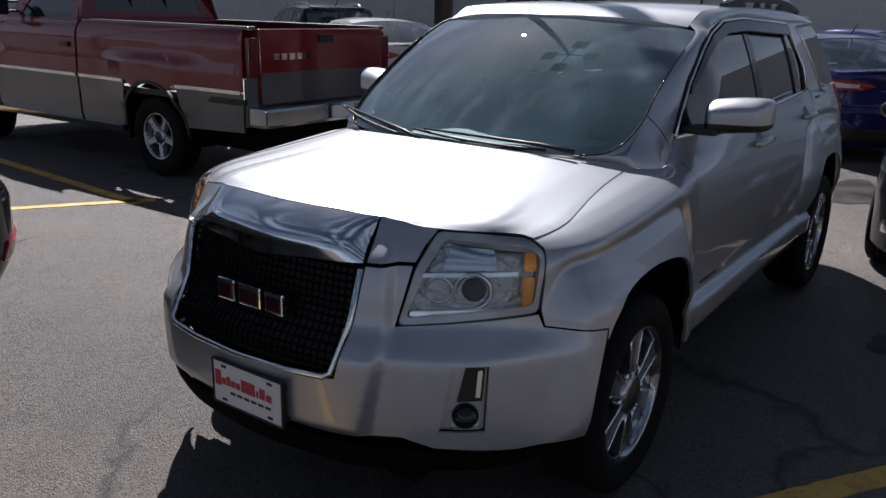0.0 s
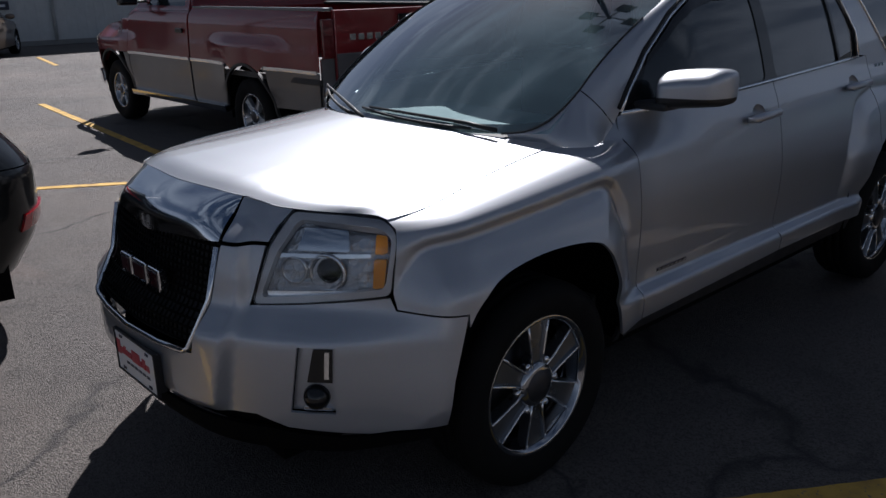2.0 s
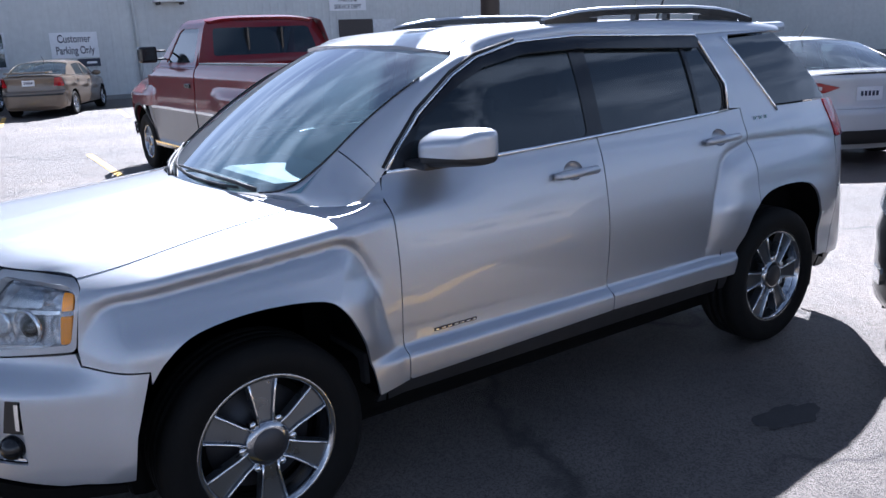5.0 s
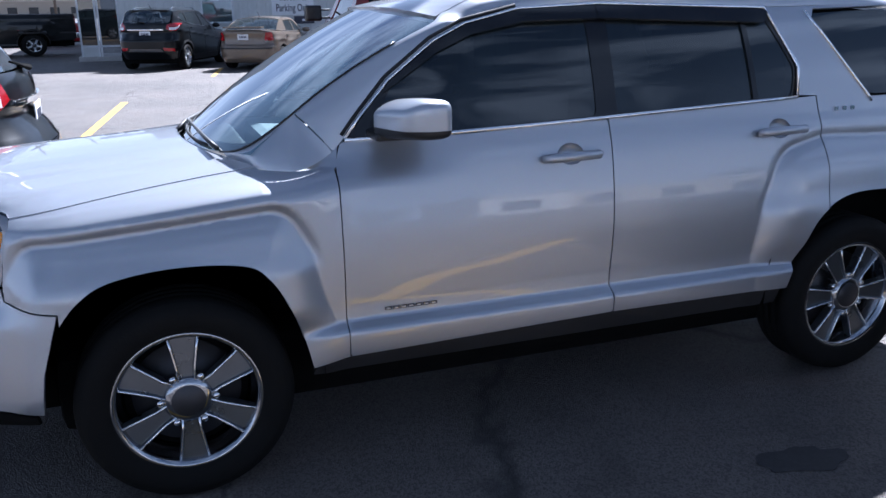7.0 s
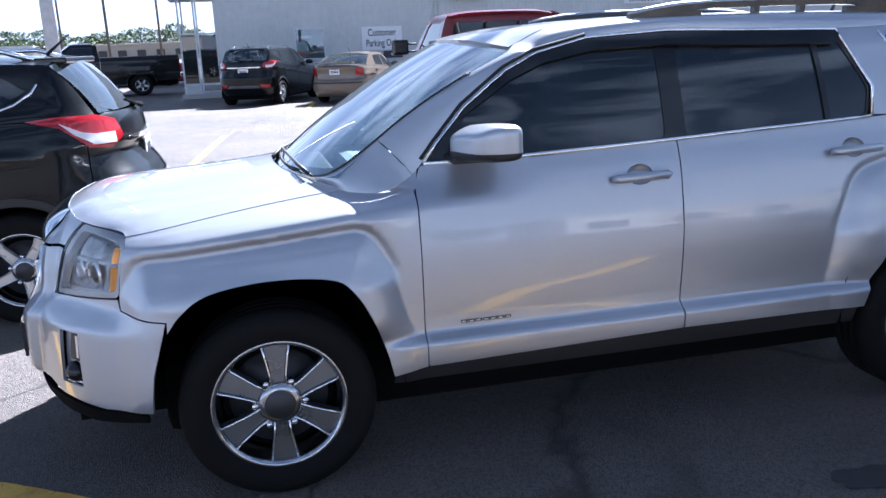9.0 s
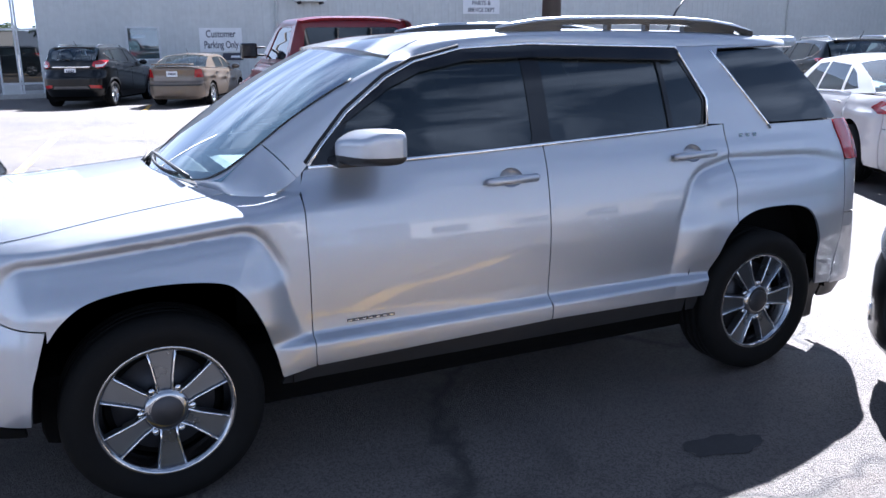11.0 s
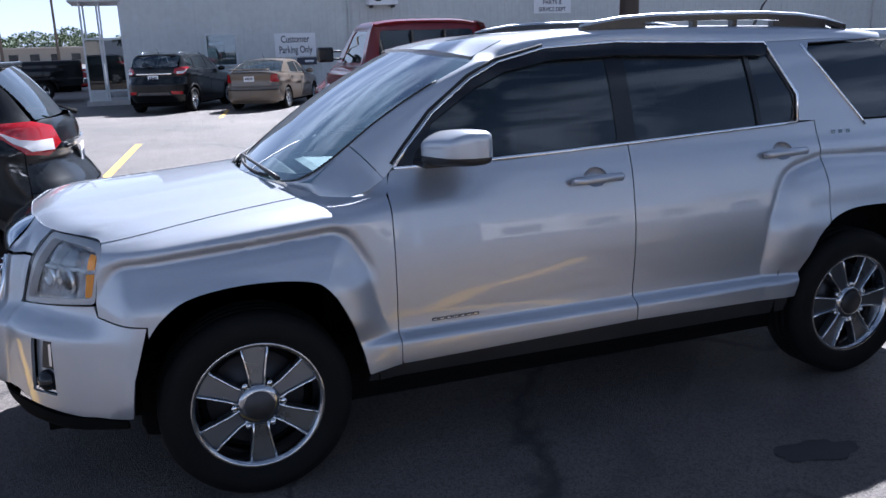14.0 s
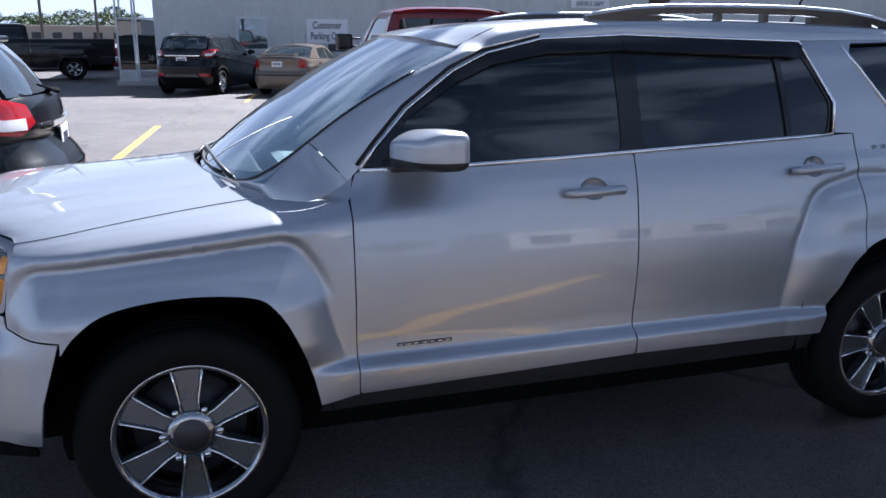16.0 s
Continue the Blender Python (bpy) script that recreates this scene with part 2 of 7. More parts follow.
LAMP_DARK = simple("dark red tail lamp", (0.11, 0.006, 0.008), 0.15, vary=0.2, coat=0.6)
DARK_RED = simple("dark red enamel", (0.030, 0.003, 0.005), 0.3)
INK_DARK = simple("dark print", (0.03, 0.035, 0.06), 0.5)
ASPHALT = asphalt()
YELLOW = line_paint()


# ---- mesh tools ----
def link_mesh(name, verts, faces, mat, parent=None, label="", smooth=True, sharp=()):
    me = bpy.data.meshes.new(name)
    me.from_pydata([tuple(map(float, v)) for v in verts], [], [tuple(map(int, f)) for f in faces])
    me.materials.append(mat)
    if smooth:
        me.polygons.foreach_set("use_smooth", [True] * len(me.polygons))
    if len(sharp):
        at = me.attributes.new("sharp_face", "BOOLEAN", "FACE") if "sharp_face" not in me.attributes else me.attributes["sharp_face"]
        vals = np.zeros(len(me.polygons), bool)
        vals[list(sharp)] = True
        at.data.foreach_set("value", vals)
    me.update()
    ob = new(name, me)
    if parent is not None:
        ob.parent = parent
    if label:
        ob["label"] = label
    return ob


def part(name, bm, mat, parent=None, label="", smooth=False, bevel=0.0):
    """One bmesh as one mesh object under its thing."""
    if bevel:
        bmesh.ops.bevel(bm, geom=list(bm.edges), offset=bevel, segments=2, affect="EDGES", profile=0.6)
    bmesh.ops.recalc_face_normals(bm, faces=bm.faces)
    me = bpy.data.meshes.new(name)
    bm.to_mesh(me)
    bm.free()
    me.materials.append(mat)
    if smooth:
        me.polygons.foreach_set("use_smooth", [True] * len(me.polygons))
    ob = new(name, me)
    if parent is not None:
        ob.parent = parent
    if label:
        ob["label"] = label
    return ob


def thing(name, label, category, group="", kind=""):
    return tagged(new(name), label, category, group, kind)


def box(name, lo, hi, mat, parent=None, label="", bevel=0.0, taper=None, m=None):
    """A bevelled block from corner to corner; taper shrinks its top in x and y."""
    bm = bmesh.new()
    c = [(a + b) / 2 for a, b in zip(lo, hi)]
    s = [abs(b - a) for a, b in zip(lo, hi)]
    bmesh.ops.create_cube(bm, size=1.0)
    for v in bm.verts:
        tx, ty = taper if taper and v.co.z > 0 else (1, 1)
        v.co = Vector((c[0] + v.co.x * s[0] * tx, c[1] + v.co.y * s[1] * ty, c[2] + v.co.z * s[2]))
    if m is not None:
        bm.transform(m)
    return part(name, bm, mat, parent, label, bevel=bevel)


def tube(name, pts, r, mat, parent=None, label="", sides=10, closed=False):
    """A round bar along points; r may be one radius or one for each point."""
    pts = [Vector(p) for p in pts]
    rs = r if isinstance(r, (list, tuple)) else [r] * len(pts)
    verts, faces = [], []
    n = len(pts)
    up = None
    for i, p in enumerate(pts):
        a = pts[(i - 1) % n] if closed or i else p
        b = pts[(i + 1) % n] if closed or i < n - 1 else p
        d = (b - a).normalized()
        if up is None:
            up = d.orthogonal().normalized()
        up = (up - d * up.dot(d)).normalized()
        side = d.cross(up)
        for k in range(sides):
            an = 2 * math.pi * k / sides
            verts.append(p + (up * math.cos(an) + side * math.sin(an)) * rs[i])
    for i in range(n if closed else n - 1):
        j = (i + 1) % n
        for k in range(sides):
            l = (k + 1) % sides
            faces.append((i * sides + k, i * sides + l, j * sides + l, j * sides + k))
    if not closed:
        faces.append(tuple(range(sides))[::-1])
        faces.append(tuple((n - 1) * sides + k for k in range(sides)))
    return link_mesh(name, verts, faces, mat, parent, label)


def revolve(name, profile, mat, parent=None, label="", steps=48, centre=(0, 0, 0), smooth=True):
    """Turn a closed profile of (radius, y) round the y axis."""
    verts, faces = [], []
    n = len(profile)
    for i in range(steps):
        a = 2 * math.pi * i / steps
        for r, y in profile:
            verts.append((centre[0] + r * math.cos(a), centre[1] + y, centre[2] + r * math.sin(a)))
    for i in range(steps):
        j = (i + 1) % steps
        for k in range(n - 1):
            faces.append((i * n + k, i * n + k + 1, j * n + k + 1, j * n + k))
    return link_mesh(name, verts, faces, mat, parent, label, smooth)


def rounded(pts, r=0.02, n=4):
    """A polygon with its corners rounded; a point may carry its own radius as a third number."""
    out = []
    m = len(pts)
    for i in range(m):
        p, a, b = np.array(pts[i][:2], float), np.array(pts[i - 1][:2], float), np.array(pts[(i + 1) % m][:2], float)
        rr = pts[i][2] if len(pts[i]) > 2 else r
        la, lb = np.linalg.norm(a - p), np.linalg.norm(b - p)
        k = min(rr, la * 0.45, lb * 0.45)
        if k < 1e-4:
            out.append(tuple(p))
            continue
        s, e = p + (a - p) / la * k, p + (b - p) / lb * k
        for j in range(n + 1):
            t = j / n
            out.append(tuple((1 - t) ** 2 * s + 2 * t * (1 - t) * p + t * t * e))
    return out


def inside(poly, P):
    poly, r = np.asarray(poly, float), np.zeros(len(P), bool)
    x, y = P[:, 0], P[:, 1]
    j = len(poly) - 1
    for i in range(len(poly)):
        xi, yi, xj, yj = *poly[i], *poly[j]
        if yi != yj:
            c = ((yi > y) != (yj > y)) & (x < (xj - xi) * (y - yi) / (yj - yi) + xi)
            r ^= c
        j = i
    return r


def edge_distance(poly, P):
    poly = np.asarray(poly, float)
    d = np.full(len(P), 1e9)
    for i in range(len(poly)):
        a, b = poly[i - 1], poly[i]
        ab = b - a
        t = np.clip(((P - a) @ ab) / max(1e-12, ab @ ab), 0, 1)
        d = np.minimum(d, np.linalg.norm(P - (a + t[:, None] * ab), axis=1))
    return d


def resample(poly, step):
    out = []
    m = len(poly)
    for i in range(m):
        a, b = np.array(poly[i], float), np.array(poly[(i + 1) % m], float)
        k = max(1, int(math.ceil(np.linalg.norm(b - a) / step)))
        out += [tuple(a + (b - a) * j / k) for j in range(k)]
    return out


from mathutils.geometry import delaunay_2d_cdt


def panel(name, outline, surf, mat, parent, step=0.05, depth=0.012, label="", holes=(), lift=0.0, flip=False, scale=(1, 1), creases=()):
    """A pressed sheet: the region inside outline (in the surface's own two coordinates) laid on surf, with turned-in edges."""
    sc = np.array(scale, float)
    loops = [resample([tuple(np.array(p) * sc) for p in l], step) for l in (outline, *holes)]
    pts, edges = [], []
    for l in loops:
        o = len(pts)
        pts += l
        edges += [(o + i, o + (i + 1) % len(l)) for i in range(len(l))]
    near = []
    for l in creases:
        L = np.array(l, float).reshape(-1, 2) * sc
        d = np.r_[0, np.cumsum(np.linalg.norm(np.diff(L, axis=0), axis=1))]
        t = np.linspace(0, d[-1], max(2, int(d[-1] / (step * 0.9))))
        L = np.stack([np.interp(t, d, L[:, 0]), np.interp(t, d, L[:, 1])], -1)
        ok = inside(loops[0], L) & (edge_distance(loops[0], L) > step * 0.3)
        for h in loops[1:]:
            ok &= ~inside(h, L) & (edge_distance(h, L) > step * 0.3)
        last = -1
        for k in np.flatnonzero(ok):
            pts.append(tuple(L[k]))
            near.append(L[k])
            if k == last + 1 and last >= 0:
                edges.append((len(pts) - 2, len(pts) - 1))
            last = k
    lo, hi = np.min(loops[0], axis=0), np.max(loops[0], axis=0)
    gx, gy = np.arange(lo[0] + step / 2, hi[0], step), np.arange(lo[1] + step / 2, hi[1], step)
    G = np.array([(x + (step / 2 if j % 2 else 0), y) for j, y in enumerate(gy) for x in gx]).reshape(-1, 2)
    if len(G):
        keep = inside(loops[0], G) & (edge_distance(loops[0], G) > step * 0.45)
        for h in loops[1:]:
            keep &= ~inside(h, G) & (edge_distance(h, G) > step * 0.45)
        G = G[keep]
        if near:
            Q = np.array(near)
            G = G[[np.min(np.sum((Q - g) ** 2, axis=1)) > (step * 0.5) ** 2 for g in G]] if len(G) else G
        pts += [tuple(p) for p in G]
    vs, _, fs, _, _, _ = delaunay_2d_cdt([Vector(p) for p in pts], edges, [], 1, 1e-6)
    V = np.array([tuple(v) for v in vs])
    tris = [f for f in fs if len(f) == 3]
    if len(loops) > 1:
        C = np.array([V[list(f)].mean(axis=0) for f in tris])
        bad = np.zeros(len(C), bool)
        for h in loops[1:]:
            bad |= inside(h, C)
        tris = [f for f, b in zip(tris, bad) if not b]
    U = V / sc
    P = surf(U[:, 0], U[:, 1])
    e = 1e-3
    N = np.cross(surf(U[:, 0] + e, U[:, 1]) - surf(U[:, 0] - e, U[:, 1]), surf(U[:, 0], U[:, 1] + e) - surf(U[:, 0], U[:, 1] - e))
    N /= np.maximum(1e-12, np.linalg.norm(N, axis=1))[:, None]
    if flip:
        N, tris = -N, [f[::-1] for f in tris]
    P = P + N * lift
    faces = [tuple(f) for f in tris]
    sharp = []
    if depth:
        count = {}
        for f in faces:
            for a, b in zip(f, f[1:] + f[:1]):
                count[(a, b)] = 1
        rim = [(a, b) for a, b in count if (b, a) not in count]
        ids, extra, out = {}, [], {}
        n = len(P)
        for a, b in rim:
            e = np.cross(P[b] - P[a], N[a])
            e /= max(1e-9, np.linalg.norm(e))
            for v in (a, b):
                if v not in ids:
                    ids[v] = n + len(extra)
                    extra += [P[v], P[v] - N[v] * depth]
                    out[v] = np.zeros(3)
                out[v] = out[v] + e
        faces += [(ids[b], ids[a], ids[a] + 1, ids[b] + 1) for a, b in rim]
        P = np.vstack([P, np.array(extra)])
        N = np.vstack([N, np.repeat([w / max(1e-9, np.linalg.norm(w)) for w in out.values()], 2, axis=0)])
    ob = link_mesh(name, P, faces, mat, parent, label, True)
    ob.data.normals_split_custom_set_from_vertices([tuple(map(float, v)) for v in N])
    return ob


def smooth(t):
    t = np.clip(t, 0, 1)
    return t * t * (3 - 2 * t)


def curve(table):
    """A smooth monotone-ish function through (x, y) pairs."""
    xs, ys = np.array([p[0] for p in table], float), np.array([p[1] for p in table], float)
    d = np.diff(ys) / np.diff(xs)
    m = np.zeros(len(xs))
    m[1:-1] = np.where(d[1:] * d[:-1] > 0, 2 * d[1:] * d[:-1] / np.where(d[1:] + d[:-1] == 0, 1, d[1:] + d[:-1]), 0)
    m[0], m[-1] = d[0], d[-1]

    def f(x):
        x = np.asarray(x, float)
        i = np.clip(np.searchsorted(xs, x) - 1, 0, len(xs) - 2)
        h = xs[i + 1] - xs[i]
        t = np.clip((x - xs[i]) / h, 0, 1)
        return ((1 + 2 * t) * (1 - t) ** 2 * ys[i] + t * (1 - t) ** 2 * h * m[i] + t * t * (3 - 2 * t) * ys[i + 1] - t * t * (1 - t) * h * m[i + 1])
    return f


class Wrap:
    """A car's skin: a plan outline from the middle of the nose round one flank to the middle of the tail, pushed in or out by
    height. The coordinates of a place on it are the way along the outline (negative: the driver's flank, y < 0) and z."""

    def __init__(self, plan, shape):
        p = np.array(plan, float)
        d = np.r_[0, np.cumsum(np.linalg.norm(np.diff(p, axis=0), axis=1))]
        t = np.linspace(0, d[-1], 900)
        # Catmull-Rom through the plan's points
        q = np.vstack([2 * p[0] - p[1], p, 2 * p[-1] - p[-2]])
        q[0], q[-1] = (p[1][0], -p[1][1]), (p[-2][0], -p[-2][1])
        i = np.clip(np.searchsorted(d, t, side="right") - 1, 0, len(p) - 2)
        u = ((t - d[i]) / (d[i + 1] - d[i]))[:, None]
        a, b, c, e = q[i], q[i + 1], q[i + 2], q[i + 3]
        c2 = 0.5 * (2 * b + (c - a) * u + (2 * a - 5 * b + 4 * c - e) * u * u + (3 * b - a - 3 * c + e) * u ** 3)
        s = np.r_[0, np.cumsum(np.linalg.norm(np.diff(c2, axis=0), axis=1))]
        self.s, self.x, self.y = s, c2[:, 0], c2[:, 1]
        tx, ty = np.gradient(self.x, s), np.gradient(self.y, s)
        l = np.hypot(tx, ty)
        self.nx, self.ny = -ty / l, tx / l
        k = np.ones(15) / 15
        ease = lambda v, f: np.convolve(np.r_[f * v[7:0:-1], v, f * v[-2:-9:-1]], k, "valid")
        self.ny[0] = self.ny[-1] = 0.0
        self.nx, self.ny = ease(self.nx, 1), ease(self.ny, -1)
        self.shape = shape
        self.total = s[-1]

    def __call__(self, u, z):
        u, z = np.asarray(u, float), np.asarray(z, float)
        s, sg = np.abs(u), np.where(u < 0, -1.0, 1.0)
        x, y = np.interp(s, self.s, self.x), np.interp(s, self.s, self.y)
        nx, ny = np.interp(s, self.s, self.nx), np.interp(s, self.s, self.ny)
        o = self.shape(x, y, z)
        return np.stack([x + nx * o, (y + ny * o) * sg, z], axis=-1)

    def from_tail(self, u, z):
        u = np.asarray(u, float)
        return self(np.where(u < 0, -1.0, 1.0) * (self.total - np.abs(u)), z)

    def at_x(self, x):
        return float(np.interp(x, self.x, self.s))

    def at_y(self, y, rear=False):
        h = len(self.s) // 2
        if rear:
            return float(np.interp(y, self.y[h:][::-1], self.s[h:][::-1]))
        return float(np.interp(y, self.y[:h], self.s[:h]))

    def side(self, pts, sg=-1):
        return [(sg * self.at_x(p[0]), *p[1:]) for p in pts]

    def front(self, pts):
        return [(math.copysign(self.at_y(abs(p[0])), p[0]), *p[1:]) for p in pts]

    def rear(self, pts):
        return [(math.copysign(self.at_y(abs(p[0]), True), p[0]), *p[1:]) for p in pts]


def arc(cx, cz, r, a0, a1, n=14):
    return [(cx + r * math.cos(radians(a0 + (a1 - a0) * i / n)), cz + r * math.sin(radians(a0 + (a1 - a0) * i / n))) for i in range(n + 1)]


def sheet_between(low, high, bulge=0.0):
    """A surface from curve low to curve high, each a function of u in -1..1; v runs 0 to 1."""
    def f(u, v):
        a, b = np.stack(low(u), -1), np.stack(high(u), -1)
        p = a + (b - a) * np.asarray(v)[:, None]
        n = np.array([b[:, 2] - a[:, 2], 0 * u, -(b[:, 0] - a[:, 0])]).T
        n /= np.maximum(1e-9, np.linalg.norm(n, axis=1))[:, None]
        if bulge < 0:
            n = -n
        return p - n * (4 * abs(bulge) * np.asarray(v) * (1 - np.asarray(v)))[:, None]
    return f


# ---- the lot ----
def ground():
    """One sheet of asphalt that reaches the horizon, gently uneven near the cars."""
    bm = bmesh.new()
    xs = [-1500, -300, -80] + list(np.linspace(-30, 40, 71)) + [90, 300, 1500]
    ys = [-1500, -300, -80] + list(np.linspace(-30, 40, 71)) + [90, 300, 1500]
    vs = [[bm.verts.new((x, y, 0.0)) for y in ys] for x in xs]
    for i in range(len(xs) - 1):
        for j in range(len(ys) - 1):
            bm.faces.new((vs[i][j], vs[i + 1][j], vs[i + 1][j + 1], vs[i][j + 1]))
    ob = part("ground", bm, ASPHALT)
    return tagged(ob, "worn grey asphalt car park with cracks and patches", "ground", kind="structure")


def stripe(a, b, w, name="parking_line"):
    """A painted line with slightly ragged edges, a thin film on the asphalt."""
    a, b = Vector((*a, 0)), Vector((*b, 0))
    d = (b - a).normalized()
    n = Vector((-d.y, d.x, 0))
    k = max(2, int((b - a).length / 0.06))
    rng = random.Random(int(a.x * 100) + int(b.y * 37))
    bm = bmesh.new()
    rows = []
    for i in range(k + 1):
        p = a + (b - a) * i / k
        row = []
        for s in (-1, 1):
            q = p + n * s * (w / 2 + rng.uniform(-0.004, 0.004))
            row.append((bm.verts.new((q.x, q.y, 0.0045)), bm.verts.new((q.x, q.y, 0.0))))
        rows.append(row)
    for r, s in zip(rows, rows[1:]):
        bm.faces.new((r[0][0], s[0][0], s[1][0], r[1][0]))
        bm.faces.new((r[0][1], s[0][1], s[0][0], r[0][0]))
        bm.faces.new((r[1][0], s[1][0], s[1][1], r[1][1]))
    return tagged(part(name, bm, YELLOW), "worn yellow painted parking line on asphalt", "parking line", "parking lines")


ground()
stripe((-4.5, 1.65), (6.0, -5.07), 0.105)
stripe((-4.0, 7.55), (1.62, 4.13), 0.10)
stripe((1.45, 4.1), (1.98, 10.85), 0.10)
stripe((-0.95, 7.4), (-0.40, 12.6), 0.12)
stripe((4.2, 4.2), (4.75, 10.85), 0.10)
stripe((4.4, 17.6), (4.9, 20.6), 0.10)
stripe((1.6, 17.9), (2.1, 20.9), 0.10)


def stain(cx, cy, rx, ry, seed, mat, label):
    """A dried spill: a thin film with an uneven outline."""
    rng = random.Random(seed)
    bm = bmesh.new()
    n = 40
    ph = [rng.uniform(0, 6.28) for _ in range(4)]
    ring = []
    for i in range(n):
        a = 2 * math.pi * i / n
        k = 1 + 0.16 * math.sin(2 * a + ph[0]) + 0.10 * math.sin(5 * a + ph[1]) + 0.06 * math.sin(9 * a + ph[2])
        ring.append(bm.verts.new((cx + rx * k * math.cos(a), cy + ry * k * math.sin(a), 0.004)))
    bm.faces.new(ring)
    return tagged(part("oil_stain", bm, mat), label, "stain", "stains on the asphalt")


SPILL = simple("dried brown spill", (0.020, 0.014, 0.010), 0.45, vary=0.35, scale=3)
OIL = simple("old oil drips", (0.040, 0.037, 0.036), 0.8, vary=0.35, scale=5)
stain(6.3, -0.57, 0.62, 0.30, 4, SPILL, "dried brown spill on the sunlit asphalt")
stain(0.18, -1.66, 0.15, 0.09, 12, OIL, "small dark oil patch beside the yellow line")
stain(2.12, -1.46, 0.17, 0.085, 9, OIL, "old dark oil drips on the asphalt")

# ---- building ----
WALL_Y = 25.6


def siding():
    m, nt, b = material("painted metal siding")
    big, run = tex(nt, "ShaderNodeTexNoise", 0.5, 6), tex(nt, "ShaderNodeTexNoise", 5.0, 5)
    c = ramp(nt, big.outputs[0], [(0.3, (0.53, 0.55, 0.54)), (0.7, (0.60, 0.62, 0.605))])
    d = ramp(nt, run.outputs[0], [(0.3, grey(0.90)), (0.7, grey(1.0))])
    nt.links.new(mixed(nt, 1.0, c, d, "MULTIPLY"), b.inputs["Base Color"])
    b.inputs["Roughness"].default_value = 0.55
    return m


SIDING = siding()
FRAME = simple("white window frame", (0.62, 0.64, 0.65), 0.45)
BROWN = simple("dark brown steel", (0.045, 0.038, 0.035), 0.5)
SIGN = simple("white sign board", (0.78, 0.79, 0.80), 0.45, vary=0.04)
DIM = simple("dim room wall", (0.30, 0.28, 0.25), 0.8)


def ribbed(name, x0, x1, z0, z1, y, parent):
    """Upright ribbed cladding: flat pans with raised ribs every 0.3 m."""
    verts, faces = [], []
    xs = []
    x = x0
    while x < x1 - 0.01:
        e = min(x + 0.30, x1)
        xs += [(x, 0.0), (min(x + 0.20, e), 0.0), (min(x + 0.215, e), 0.007), (min(x + 0.28, e), 0.007)]
        x = e
    xs.append((x1, 0.0))
    for px, d in xs:
        verts += [(px, y - d, z0), (px, y - d, z1)]
    for i in range(len(xs) - 1):
        faces.append((2 * i, 2 * i + 2, 2 * i + 3, 2 * i + 1))
    return link_mesh(name, verts, faces, SIDING, parent, "", False)


def writing(text, size, mat, at, parent, name="lettering", squeeze=1.0):
    """Raised lettering that faces -y."""
    cu = bpy.data.curves.new(name, "FONT")
    cu.offset = 0.012 * size
    cu.body, cu.size, cu.extrude, cu.align_x, cu.align_y = text, size, 0.003, "CENTER", "CENTER"
    tmp = bpy.data.objects.new(name, cu)
    scene.collection.objects.link(tmp)
    me = bpy.data.meshes.new_from_object(tmp.evaluated_get(bpy.context.evaluated_depsgraph_get()))
    bpy.data.objects.remove(tmp)
    me.transform(pose(*at, 90, 0, 0) @ Matrix.Diagonal((squeeze, 1, 1, 1)))
    me.materials.clear()
    me.materials.append(mat)
    ob = new(name, me)
    ob.parent = parent
    return ob


def wall_north():
    w = tagged(box("wall_north", (-0.57, WALL_Y, 0), (60, WALL_Y + 0.2, 6.5), SIDING), "pale grey ribbed metal wall of a workshop", "wall", kind="structure")
    # cladding, left open at the window and the doorway
    for a, b, z0, z1 in ((-0.57, 2.02, 0.15, 6.5), (2.02, 3.02, 0.15, 1.18), (2.02, 3.02, 2.23, 6.5), (3.02, 60, 0.15, 6.5)):
        ribbed("cladding", a, b, z0, z1, WALL_Y - 0.004, w)
    box("plinth", (-0.57, WALL_Y - 0.05, 0), (60, WALL_Y - 0.003, 0.15), simple("plinth concrete", (0.25, 0.25, 0.24), 0.8), w)
    for x in (7.02, 31.5):
        tube("downpipe", [(x, WALL_Y - 0.07, 0.15), (x, WALL_Y - 0.07, 6.4)], 0.05, SIDING, w)
    return w


def wall_west():
    """The workshop's end wall, round the corner by the porch; unseen, added to shade it."""
    w = tagged(box("wall_west", (-0.57, WALL_Y + 0.2, 0), (-0.37, WALL_Y + 24, 6.5), SIDING), "pale grey metal end wall of the workshop", "wall", kind="structure")
    tagged(box("roof_slab", (-0.57, WALL_Y + 0.2, 6.3), (60, WALL_Y + 24, 6.5), SIDING), "flat pale workshop roof", "roof", kind="structure")


def wall_east():
    """The wing that closes the lot's far end."""
    w = tagged(box("wall_east", (40.0, -45, 0), (40.2, WALL_Y - 0.01, 6.5), SIDING), "pale grey metal wall closing the far end of the lot", "wall", kind="structure")
    box("plinth", (39.95, -45, 0), (39.997, WALL_Y - 0.06, 0.15), simple("east plinth concrete", (0.25, 0.25, 0.24), 0.8), w)
    for k in range(23):
        box("seam_strip", (39.985, -44 + 3 * k, 0.15), (39.998, -43.93 + 3 * k, 6.5), SIDING, w)


